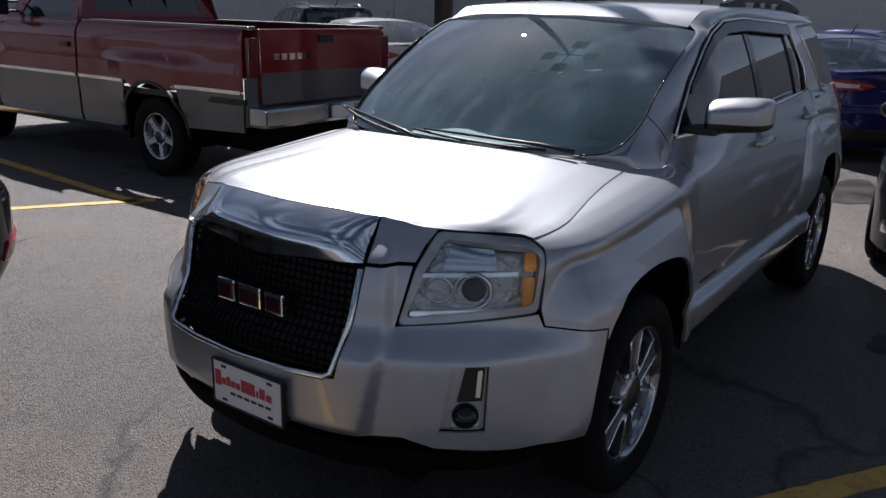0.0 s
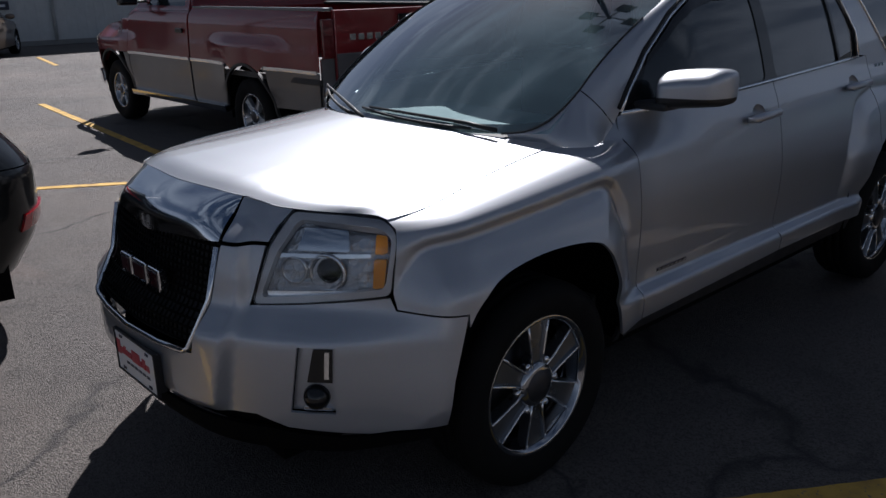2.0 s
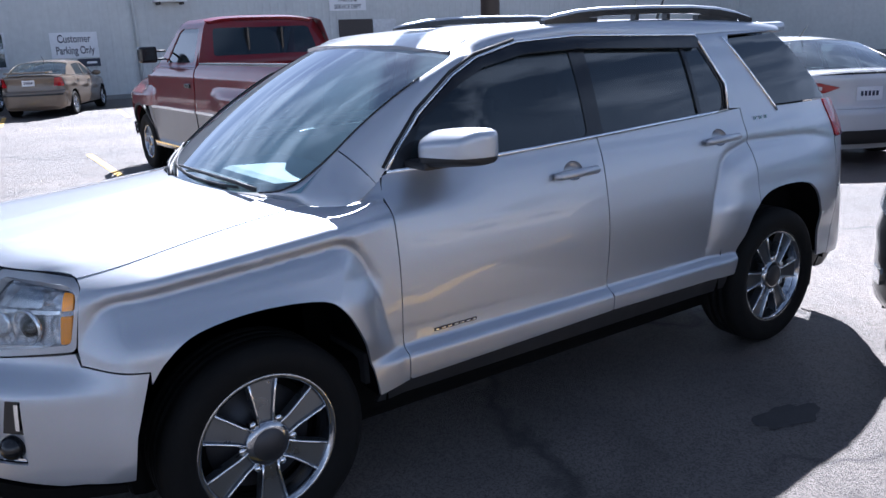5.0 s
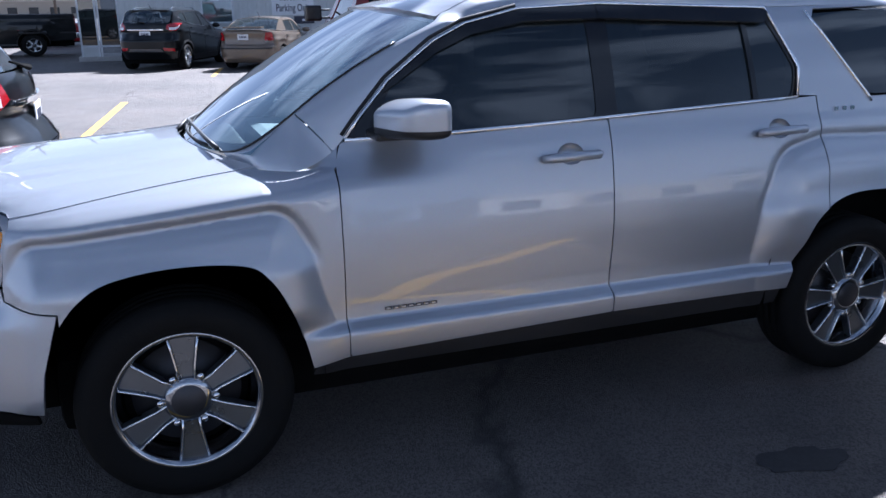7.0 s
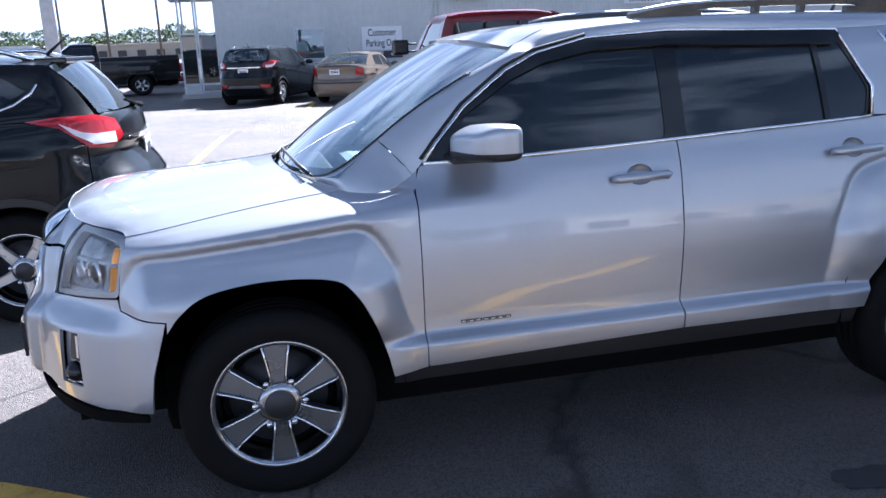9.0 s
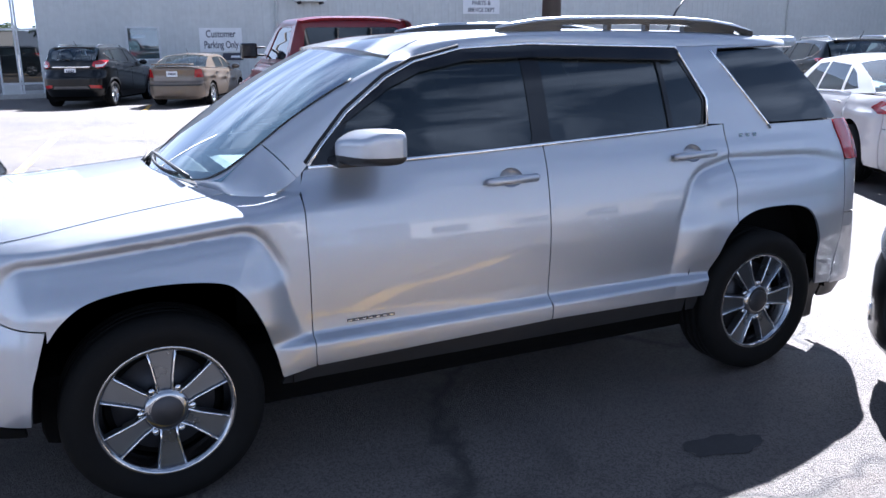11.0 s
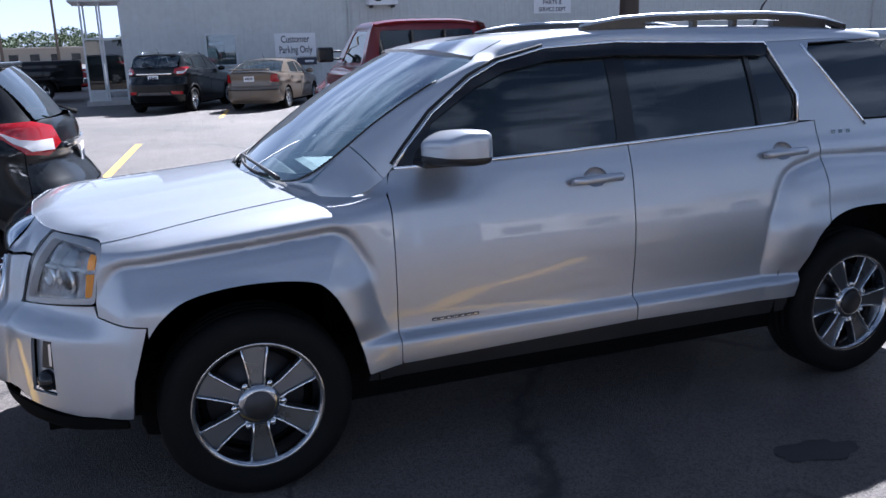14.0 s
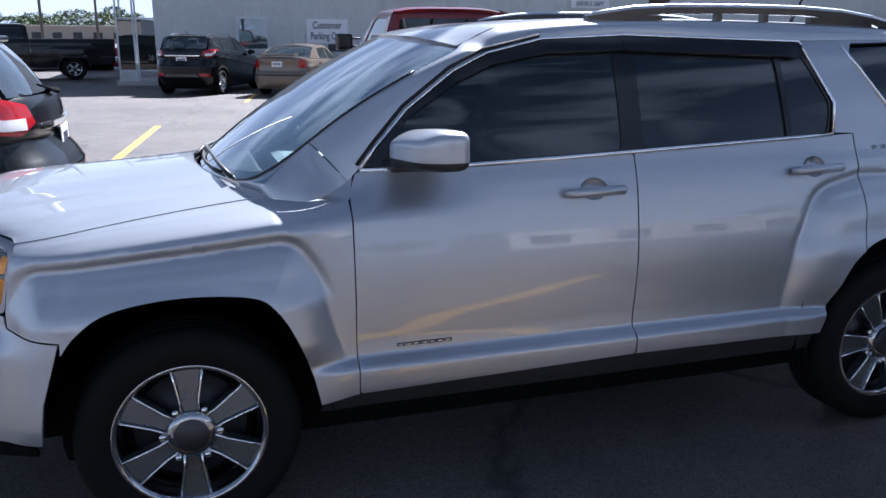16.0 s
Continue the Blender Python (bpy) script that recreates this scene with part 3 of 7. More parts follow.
def window_1():
    y = WALL_Y - 0.03
    w = tagged(box("window_1", (2.04, y + 0.012, 1.20), (3.0, y + 0.02, 2.21), DIM), "white-framed workshop window with a dim room behind", "window", kind="structure")
    for lo, hi in (((1.98, y - 0.03, 1.15), (3.06, y + 0.03, 1.21)), ((1.98, y - 0.03, 2.19), (3.06, y + 0.03, 2.25)),
                   ((1.98, y - 0.029, 1.21), (2.05, y + 0.03, 2.19)), ((2.99, y - 0.029, 1.21), (3.06, y + 0.03, 2.19))):
        box("window_frame", lo, hi, FRAME, w, bevel=0.006)
    box("pane", (2.05, y - 0.008, 1.21), (2.99, y - 0.002, 2.19), CLEAR, w)
    box("blind", (2.12, y + 0.0, 1.88), (2.60, y + 0.008, 1.98), SIGN, w)


def signs():
    y = WALL_Y - 0.03
    s = thing("wall_sign", "white board sign with dark lettering on the metal wall", "sign", "wall signs")
    box("board", (4.33, y - 0.02, 1.40), (5.77, y, 2.20), SIGN, s, bevel=0.004)
    writing("Customer", 0.34, INK_DARK, (5.05, y - 0.024, 1.99), s, squeeze=0.72)
    writing("Parking Only", 0.34, INK_DARK, (5.05, y - 0.024, 1.63), s, squeeze=0.66)
    a = thing("arrow_sign", "small dark sign with a white arrow shape below the board", "sign", "wall signs")
    box("board", (5.07, y - 0.02, 1.11), (5.77, y, 1.36), INK_DARK, a, bevel=0.004)
    box("arrow", (5.35, y - 0.026, 1.20), (5.66, y - 0.02, 1.27), SIGN, a)
    p = thing("door_sign", "white sign with small dark capitals on the metal wall", "sign", "wall signs")
    box("board", (14.34, y - 0.02, 2.71), (15.95, y, 3.25), SIGN, p, bevel=0.004)
    writing("PARTS &", 0.22, INK_DARK, (15.14, y - 0.024, 3.11), p)
    writing("SERVICE DEPT", 0.22, INK_DARK, (15.14, y - 0.024, 2.85), p, squeeze=0.86)


def air_conditioner():
    y = WALL_Y - 0.02
    a = thing("air_conditioner", "off-white wall air conditioner with a dark fan opening", "air conditioner")
    box("casing", (7.67, y - 0.42, 3.09), (8.76, y, 3.79), SIGN, a, bevel=0.02)
    revolve("fan_guard", [(0.0, -0.02), (0.22, -0.02), (0.24, 0.0)], PLASTIC, a, centre=(8.02, y - 0.42, 3.45))
    for x in (7.8, 8.6):
        box("bracket", (x, y - 0.38, 3.0), (x + 0.05, y, 3.088), BROWN, a)


def door_1():
    y = WALL_Y - 0.02
    d = tagged(box("door_1", (14.7, y - 0.03, 0.0), (16.2, y, 2.38), BROWN), "dark brown service doorway in the metal wall", "door", kind="structure")
    box("door_leaf", (16.22, y - 0.05, 0.0), (17.3, y - 0.0, 2.36), FRAME, d, bevel=0.01)


def light_pole():
    p = thing("light_pole", "dark brown steel car park light pole with floodlights", "light pole")
    tube("shaft", [(3.91, 2.76, 0.25), (3.91, 2.76, 9.35)], [0.092, 0.062], BROWN, p, sides=16)
    tube("footing", [(3.91, 2.76, 0.0), (3.91, 2.76, 0.25)], 0.19, simple("pole footing concrete", (0.33, 0.32, 0.30), 0.9, relief=0.4), p, sides=20)
    for dx, dy in ((0.72, 0.0), (-0.72, 0.0), (0.0, 0.72), (0.0, -0.72)):
        arm = tube("arm", [(3.91, 2.76, 9.20), (3.91 + dx * 0.8, 2.76 + dy * 0.8, 9.30)], 0.03, BROWN, p)
        box("floodlight", (3.91 + dx - 0.22, 2.76 + dy - 0.22, 9.26), (3.91 + dx + 0.22, 2.76 + dy + 0.22, 9.42), BROWN, p, bevel=0.02)


wall_north()
wall_west()
wall_east()
window_1()
signs()
air_conditioner()
door_1()
light_pole()


# ---- wheels ----
def tyre_profile(r, rim, w):
    h = w / 2
    return [(rim - 0.012, -h * 0.80), (rim + 0.006, -h * 0.93), (rim + 0.03, -h * 1.0), ((r + rim) / 2 + 0.01, -h * 1.06), (r - 0.03, -h * 0.99),
            (r - 0.008, -h * 0.86), (r - 0.001, -h * 0.66), (r, -h * 0.40), (r - 0.008, -h * 0.37), (r - 0.008, -h * 0.33), (r, -h * 0.30),
            (r, -h * 0.05), (r - 0.008, -h * 0.03), (r - 0.008, h * 0.03), (r, h * 0.05), (r, h * 0.30), (r - 0.008, h * 0.33), (r - 0.008, h * 0.37),
            (r, h * 0.40), (r - 0.001, h * 0.66), (r - 0.02, h * 0.95), (rim + 0.03, h), (rim, h * 0.8)]


def build_wheel(parent, r, rim, w, spokes, spoke_mat=None, lip_mat=None, style="wide"):
    """A wheel at the origin whose outer face looks to -y: the rim is the part, with tyre, spokes, cap and nuts under it."""
    h = w / 2
    sm, lm = spoke_mat or ALLOY, lip_mat or ALLOY
    wheel = revolve("wheel", [(rim - 0.022, -h * 0.66), (rim - 0.016, -h * 0.84), (rim - 0.004, -h * 0.90), (rim + 0.006, -h * 0.86), (rim + 0.004, -h * 0.70),
                              (rim - 0.03, -h * 0.40), (rim - 0.045, h * 0.5), (rim, h * 0.8)], lm, parent, "bright alloy rim")
    revolve("tyre", tyre_profile(r, rim, w), RUBBER, wheel, "black rubber tyre", steps=64)
    revolve("brake_disc", [(0.0, -h * 0.1), (rim * 0.74, -h * 0.1), (rim * 0.74, h * 0.1), (0.0, h * 0.1)], DARK_ALLOY, wheel)
    # no real part: near-black ring added as the shade behind the spokes
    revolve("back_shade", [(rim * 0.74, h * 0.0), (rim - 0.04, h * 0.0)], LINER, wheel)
    y0, y1 = -h * 0.70, -h * 0.78
    for k in range(spokes):
        a = math.pi / 2 + 2 * math.pi * k / spokes
        if style == "wide":
            rows = [(rim * 0.26, 0.030, y0 - 0.001, 0.03), (rim * 0.45, 0.032, y0, 0.035), (rim * 0.72, 0.043, y0, 0.035), (rim - 0.018, 0.052, y0 - 0.001, 0.03)]
        elif style == "star":
            rows = [(rim * 0.20, 0.035, y0 + 0.002, 0.03), (rim * 0.42, 0.030, y0, 0.04), (rim * 0.75, 0.026, y0 - 0.004, 0.04), (rim - 0.018, 0.036, y1, 0.03)]
        else:
            rows = [(rim * 0.20, 0.022, y0, 0.03), (rim * 0.5, 0.016, y0, 0.03), (rim - 0.018, 0.024, y1, 0.03)]
        verts, faces = [], []
        for rr, hw, y, dp in rows:
            for t, yy in ((-hw, y + dp), (-hw, y - 0.003), (-hw + 0.003, y - 0.006), (-hw + 0.006, y - 0.005), (-hw + 0.010, y + 0.003), (hw - 0.010, y + 0.003), (hw - 0.006, y - 0.005), (hw - 0.003, y - 0.006), (hw, y - 0.003), (hw, y + dp)):
                verts.append((rr * math.cos(a) - t * math.sin(a), yy, rr * math.sin(a) + t * math.cos(a)))
        for i in range(len(rows) - 1):
            for j in range(9):
                faces.append((i * 10 + 10 + j, i * 10 + 10 + j + 1, i * 10 + j + 1, i * 10 + j))
        faces.append(tuple(range(10)))
        link_mesh("spoke", verts, faces, SPOKE if style == "wide" else WHEEL_SILVER, wheel, "", False)
        if style == "wide":
            for e in (-1, 1):
                run = [(rr * math.cos(a) - e * (hw - 0.003) * math.sin(a), y - 0.007, rr * math.sin(a) + e * (hw - 0.003) * math.cos(a)) for rr, hw, y, dp in rows]
                tube("spoke_edge", run, 0.0045, CHROME, wheel, "polished spoke edge", sides=6)
    revolve("hub_cap", [(0.0, y0 - 0.018), (rim * 0.24, y0 - 0.017), (rim * 0.30, y0 - 0.012), (rim * 0.335, y0 - 0.002), (rim * 0.335, y0 + 0.03)], sm, wheel, steps=32)
    revolve("cap_badge", [(0.0, y0 - 0.021), (rim * 0.22, y0 - 0.020), (rim * 0.235, y0 - 0.016)], DARK_ALLOY, wheel, "dark centre badge", steps=24)
    for k in range(spokes if style == "wide" else 5):
        a = math.pi / 2 + 2 * math.pi * (k + 0.5) / (spokes if style == "wide" else 5)
        q = rim * 0.37
        revolve("wheel_nut", [(0.0, y0 - 0.012), (0.010, y0 - 0.011), (0.013, y0 - 0.004), (0.013, y0 + 0.02)], CHROME, wheel, steps=8, centre=(q * math.cos(a), 0, q * math.sin(a)))
    return wheel


def four_wheels(parent, front_x, rear_x, track, r, rim, w, spokes, turn=0.0, **kw):
    wheel = build_wheel(parent, r, rim, w, spokes, **kw)
    wheel.matrix_basis = pose(front_x, -track / 2, r, 0, 0, 0)
    copy_thing(wheel, pose(rear_x, -track / 2, r, 0, 31, 0))
    copy_thing(wheel, pose(front_x, track / 2, r, 0, 17, 180))
    copy_thing(wheel, pose(rear_x, track / 2, r, 0, 47, 180))


# ---- the silver car ----
suv = thing("silver_suv", "silver mid-size SUV with dark tinted windows and polished alloy wheels", "car")
suv.matrix_basis = Matrix.Translation((0, 0.02, 0)) @ Matrix.Diagonal((1, 1.022, 1, 1))

SUV_PLAN = [(-0.955, 0), (-0.945, 0.15), (-0.92, 0.33), (-0.862, 0.48), (-0.77, 0.62), (-0.66, 0.74), (-0.54, 0.825), (-0.40, 0.873), (-0.22, 0.893), (0.05, 0.90), (0.6, 0.903), (1.6, 0.905),
            (2.5, 0.905), (2.95, 0.902), (3.25, 0.897), (3.46, 0.880), (3.60, 0.81), (3.675, 0.66), (3.71, 0.45), (3.728, 0.2), (3.73, 0)]
side_in = curve([(0.30, -0.04), (0.42, -0.004), (0.47, 0.004), (0.522, 0.007), (0.534, 0.000), (0.546, -0.020), (0.556, -0.035), (0.566, -0.0395), (0.60, -0.040), (0.65, -0.036), (0.72, -0.0305), (0.80, -0.028), (0.86, -0.030), (0.93, -0.038), (1.0, -0.050), (1.08, -0.067),
                 (1.14, -0.085), (1.19, -0.105), (1.35, -0.152), (1.50, -0.205), (1.58, -0.242), (1.63, -0.275), (1.66, -0.33)])
side_tail = curve([(0.30, -0.04), (0.42, -0.014), (0.60, -0.014), (0.80, -0.021), (0.93, -0.038), (1.0, -0.050), (1.08, -0.067), (1.14, -0.085), (1.19, -0.105), (1.35, -0.152), (1.50, -0.205),
                   (1.58, -0.242), (1.63, -0.275), (1.66, -0.33)])
fender_in = curve([(0.30, -0.04), (0.42, -0.004), (0.55, -0.004), (0.72, -0.014), (0.90, -0.019), (1.00, -0.020), (1.035, -0.033), (1.06, -0.070), (1.08, -0.128), (1.10, -0.225), (1.13, -0.25), (1.3, -0.27)])
nose_in = curve([(0.28, -0.05), (0.34, -0.012), (0.40, 0.0), (0.55, 0.002), (0.64, 0.0), (0.675, -0.006), (0.70, -0.024), (0.755, -0.070), (0.85, -0.090), (0.93, -0.112), (1.04, -0.180), (1.08, -0.232), (1.3, -0.32)])
tail_in = curve([(0.30, -0.05), (0.40, 0.0), (0.66, -0.004), (0.76, -0.014), (1.0, -0.024), (1.2, -0.09), (1.40, -0.26), (1.60, -0.42), (1.66, -0.5)])
FLARE_F = rounded([(-0.62, 0.3), (-0.54, 0.80), (-0.465, 0.922, 0.07), (0.02, 0.958), (0.36, 0.984, 0.10), (0.440, 0.86, 0.10), (0.485, 0.66, 0.1), (0.535, 0.54), (0.55, 0.3)], 0.02, 6)
FLARE_R = rounded([(2.30, 0.3), (2.305, 0.56), (2.335, 0.80, 0.1), (2.435, 1.035, 0.08), (2.66, 1.085), (3.23, 1.066, 0.10), (3.45, 1.02, 0.1), (3.9, 0.95), (3.9, 0.3)], 0.02, 6)


def ledge_lines(poly):
    """The flare's outline and two lines beside it, where the sheet bends."""
    q = np.array(resample(list(poly), 0.02))
    t = np.roll(q, -1, axis=0) - np.roll(q, 1, axis=0)
    t /= np.linalg.norm(t, axis=1)[:, None]
    n = np.stack([-t[:, 1], t[:, 0]], -1)
    if not inside(poly, q[5:6] + n[5:6] * 0.004)[0]:
        n = -n
    return [q + n * d for d in (-0.034, -0.012, 0.0, 0.012)]


LEDGES = [l for p in (FLARE_F, FLARE_R) for l in ledge_lines(p)]
SILL_LINES = [np.array([(x, z) for x in np.arange(0.3, 3.4, 0.05)]) for z in (0.495, 0.515, 0.524, 0.534, 0.540, 0.546, 0.551, 0.556, 0.562, 0.570, 0.59)]


def suv_skin(x, y, z):
    wf, wr = 1 - smooth((x + 0.78) / 0.50), smooth((x - 3.36) / 0.28)
    fen = 1 - smooth((x - 0.30) / 0.34)
    zf = z + 0.09 * np.clip(0.3 - x, 0, 1.0)
    tail = smooth((x - 2.42) / 0.22)
    o = side_in(z) * (1 - tail) + side_tail(z) * tail
    o = o - 0.10 * smooth((1.1 - x) / 0.75) * smooth((z - 1.03) / 0.13)
    o = o * (1 - fen) + fender_in(zf) * fen
    o = o * (1 - wf) + nose_in(z) * wf
    o = o * (1 - wr) + tail_in(z) * wr
    o = o + 0.034 * wf * (1 - smooth((np.abs(y) - 0.405 - 0.16 * np.clip(z - 0.45, 0, 0.3)) / 0.045)) * (1 - smooth((z - 0.93) / 0.08)) * smooth((z - 0.40) / 0.06)
    P = np.stack([np.asarray(x, float).ravel(), np.asarray(z, float).ravel()], -1)
    for poly, big in ((FLARE_F, 1.0), (FLARE_R, 0.68)):
        d = edge_distance(poly, P) * np.where(inside(poly, P), 1, -1)
        o = o + big * (0.060 * (1 - (1 - np.clip(d / 0.17, 0, 1)) ** 2.0) - 0.020 * np.clip(1 + d / 0.034, 0, 1) * smooth((P[:, 1] - 0.76) / 0.12)).reshape(np.shape(o)) * (1 - smooth((-0.40 - x) / 0.2)) * (1 - smooth((x - 3.18) / 0.42)) * (1 - wr) * (1 - 0.7 * (1 - smooth((z - 0.52) / 0.15)) * smooth((x - 0.2) / 0.2))
    return o


SUV = Wrap(SUV_PLAN, suv_skin)
hood_edge = curve([(-0.56, 0.994), (-0.53, 0.998), (-0.47, 1.006), (-0.2, 1.042), (0.09, 1.076), (0.32, 1.100)])


def spline(p, n=6):
    """Many points on a smooth line through a few."""
    p = np.array(p, float)
    q = np.vstack([2 * p[0] - p[1], p, 2 * p[-1] - p[-2]])
    out = []
    for i in range(len(p) - 1):
        for k in range(n):
            u = k / n
            a, b, c, e = q[i:i + 4]
            out.append(tuple(0.5 * (2 * b + (c - a) * u + (2 * a - 5 * b + 4 * c - e) * u * u + (3 * b - a - 3 * c + e) * u ** 3)))
    return out + [tuple(p[-1])]


ARCH_F = [(-0.425, 0.40), (-0.41, 0.52), (-0.37, 0.66), (-0.30, 0.755), (-0.20, 0.815), (0.0, 0.84), (0.21, 0.825), (0.29, 0.775), (0.355, 0.66), (0.40, 0.53), (0.425, 0.42)]
ARCH_R = [(2.47, 0.455), (2.515, 0.58), (2.59, 0.735), (2.68, 0.81), (2.83, 0.845), (3.07, 0.835), (3.17, 0.765), (3.225, 0.60), (3.25, 0.40)]
EDGE_X = np.linspace(-0.53, 0.31, 22)
BELT = [(0.62, 1.176), (1.63, 1.208), (2.56, 1.243)]


# the fender's own upward coordinate: the way along its rounded section, so that its crown gets as many rows as its flank
_z = np.linspace(0.30, 1.30, 1500)
_t = np.r_[0, np.cumsum(np.hypot(np.diff(_z), np.diff(fender_in(_z))))]
drop = lambda x: 0.09 * np.clip(0.3 - np.asarray(x, float), 0, 1.0)


def fender_surf(u, t):
    x = np.interp(np.abs(u), SUV.s, SUV.x)
    return SUV(u, np.interp(t, _t, _z) - drop(x))


def fender_pts(pts, sg):
    return [(sg * SUV.at_x(p[0]), float(np.interp(p[1] + float(drop(p[0])), _z, _t))) for p in pts]


def cup_ring(x, z):
    return [(x + 0.055 * math.cos(a), z + 0.040 * math.sin(a)) for a in np.linspace(0, 2 * math.pi, 21)[:-1]]


def flank(sg):
    def side(name, pts, mat=SILVER, step=0.03, r=0.012, holes=(), lines=(), **kw):
        return panel(name, SUV.side(rounded(pts, r, 3), sg), SUV, mat, suv, step, flip=True, holes=[SUV.side(rounded(h, 0.03, 4) if len(h) < 15 else h, sg) for h in holes],
                     creases=[SUV.side([tuple(p) for p in l], sg) for l in lines], **kw)

    panel("front_fender", fender_pts([(-0.530, 0.754), (-0.347, 0.732), *spline(ARCH_F[2:])[2:], (0.557, 0.437), (0.555, 0.88), (0.556, 1.09, 0.03), (0.585, 1.168), (0.565, 1.178), (0.45, 1.150), (0.36, 1.122), *[(x, float(hood_edge(x))) for x in EDGE_X[::-1]], (-0.528, 0.995), (-0.513, 0.978), (-0.538, 0.80)], sg), fender_surf, SILVER, suv, 0.0125, flip=True, creases=[fender_pts(l, sg) for l in LEDGES[:4]], label="silver front fender with a squared arch flare")
    door = side("front_door", [(0.561, 0.438), (1.620, 0.462), (1.624, 0.90), (1.627, 1.205), (0.595, 1.172), (0.561, 1.09, 0.03), (0.559, 0.88)], step=0.022, lines=SILL_LINES, holes=[cup_ring(1.45, 1.091)])
    rear = side("rear_door", [(1.625, 0.462), *spline(ARCH_R[:4])[:-2], (2.648, 0.79), (2.656, 0.95), (2.64, 1.248), (1.632, 1.208), (1.629, 0.90)], step=0.0145, r=0.0, lines=SILL_LINES + LEDGES[4:], holes=[cup_ring(2.43, 1.128)])
    side("quarter_panel", [(2.653, 0.795), *spline(ARCH_R[2:])[6:], (3.36, 0.395), (3.41, 0.76), (3.45, 1.04), (3.40, 1.235), (2.935, 1.235), (2.675, 1.56), (2.70, 1.602), (3.10, 1.612), (3.12, 1.635),
                           (2.46, 1.655), (2.44, 1.60), (2.565, 1.37), (2.545, 1.255), (2.646, 1.25), (2.661, 0.95)], step=0.0145, r=0.0, lines=LEDGES[4:])
    # window surround with its two openings
    front_glass = [(0.70, 1.195), (1.585, 1.222), (1.585, 1.595), (1.31, 1.592), (1.09, 1.545), (0.96, 1.485), (0.79, 1.36)]
    rear_glass = [(1.675, 1.225), (2.52, 1.255), (2.545, 1.365), (2.425, 1.583), (1.675, 1.598)]
    frame = side("window_surround", [(0.605, 1.18), (1.63, 1.213), (2.54, 1.248), (2.56, 1.37), (2.437, 1.603), (1.66, 1.626), (1.31, 1.611), (1.085, 1.562), (0.955, 1.502), (0.78, 1.372), (0.665, 1.245)],
                 GLOSS_BLACK, 0.04, 0.0, holes=(front_glass, rear_glass), lift=-0.006, label="black window surround")
    for n, g in (("front_window", front_glass), ("rear_window", rear_glass)):
        side(n, g, TINT, 0.06, 0.03, lift=-0.010, depth=0.0, label="dark tinted side window")
    side("divider", [(2.32, 1.245), (2.345, 1.247), (2.325, 1.59), (2.30, 1.59)], GLOSS_BLACK, 0.05, 0.0, lift=-0.002)
    # smoked rain visors over both windows
    side("rain_visor", [(0.76, 1.335), (0.97, 1.47), (1.10, 1.525), (1.32, 1.565), (1.634, 1.572), (1.634, 1.618), (1.31, 1.605), (1.085, 1.557), (0.955, 1.497), (0.78, 1.368)], GLOSS_BLACK, 0.03, 0.0, lift=0.014,
         label="smoked plastic rain visor")
    side("rain_visor", [(1.637, 1.572), (2.41, 1.545), (2.445, 1.585), (2.425, 1.597), (1.637, 1.618)], GLOSS_BLACK, 0.03, 0.0, lift=0.014, label="smoked plastic rain visor")
    # bright strips: below the glass and over the door frames
    pts = [SUV(np.array([sg * SUV.at_x(x)]), np.array([z]))[0] + np.array([0, sg * 0.006, 0]) for x, z in [(0.61, 1.180), (0.9, 1.190), (1.3, 1.203), (1.63, 1.214), (2.0, 1.228), (2.4, 1.243), (2.53, 1.249)]]
    tube("belt_trim", pts, 0.008, CHROME, suv, "bright window trim")
    pts = [SUV(np.array([sg * SUV.at_x(x)]), np.array([z]))[0] + np.array([0, sg * 0.004, 0]) for x, z in
           [(0.61, 1.185), (0.665, 1.252), (0.78, 1.379), (0.955, 1.508), (1.085, 1.568), (1.31, 1.617), (1.66, 1.632), (2.437, 1.610), (2.562, 1.372), (2.54, 1.25)]]
    tube("frame_trim", pts, 0.007, CHROME, suv, "bright window trim")
    tube("seal_light_stop", [tuple(np.array(p) + np.array([-0.010, -sg * 0.004, 0.012])) for p in pts[:6]], 0.007, SEAM, suv, sides=8)
    q = side("quarter_window", [(2.655, 1.583, 0.03), (3.11, 1.600, 0.03), (3.20, 1.52, 0.02), (3.46, 1.245, 0.02), (2.945, 1.245, 0.03)], TINT, 0.05, 0.02, lift=-0.004, depth=0.0, label="dark tinted quarter window")
    side("quarter_backing", [(2.655, 1.583, 0.03), (3.11, 1.600, 0.03), (3.20, 1.52, 0.02), (3.46, 1.245, 0.02), (2.945, 1.245, 0.03)], GLOSS_BLACK, 0.06, 0.02, lift=-0.012, depth=0.0)
    pts = [SUV(np.array([sg * SUV.at_x(x)]), np.array([z]))[0] + np.array([0, sg * 0.003, 0]) for x, z in [(2.645, 1.595), (2.71, 1.51), (2.82, 1.37), (2.93, 1.24), (2.945, 1.215)]]
    tube("quarter_trim", pts, 0.006, CHROME, suv, "bright quarter window trim")
    # handles with their cups
    for d, x0, x1, z in ((door, 1.33, 1.57, 1.085), (rear, 2.31, 2.55, 1.122)):
        xm = (x0 + x1) / 2
        y = float(SUV(np.array([sg * SUV.at_x(xm)]), np.array([z]))[0][1])
        ring, u0 = cup_ring(xm, z + 0.006), sg * SUV.at_x(xm)

        def dish(u, v, u0=u0, z0=z + 0.006):
            k = np.clip(1 - ((u - u0) / 0.055) ** 2 - ((v - z0) / 0.040) ** 2, 0, 1)
            return SUV(u, v) - np.stack([0 * k, sg * 0.034 * np.sqrt(k), 0 * k], -1)
        panel("handle_cup", SUV.side(ring, sg), dish, SILVER, d, 0.012, depth=0.0, flip=True)
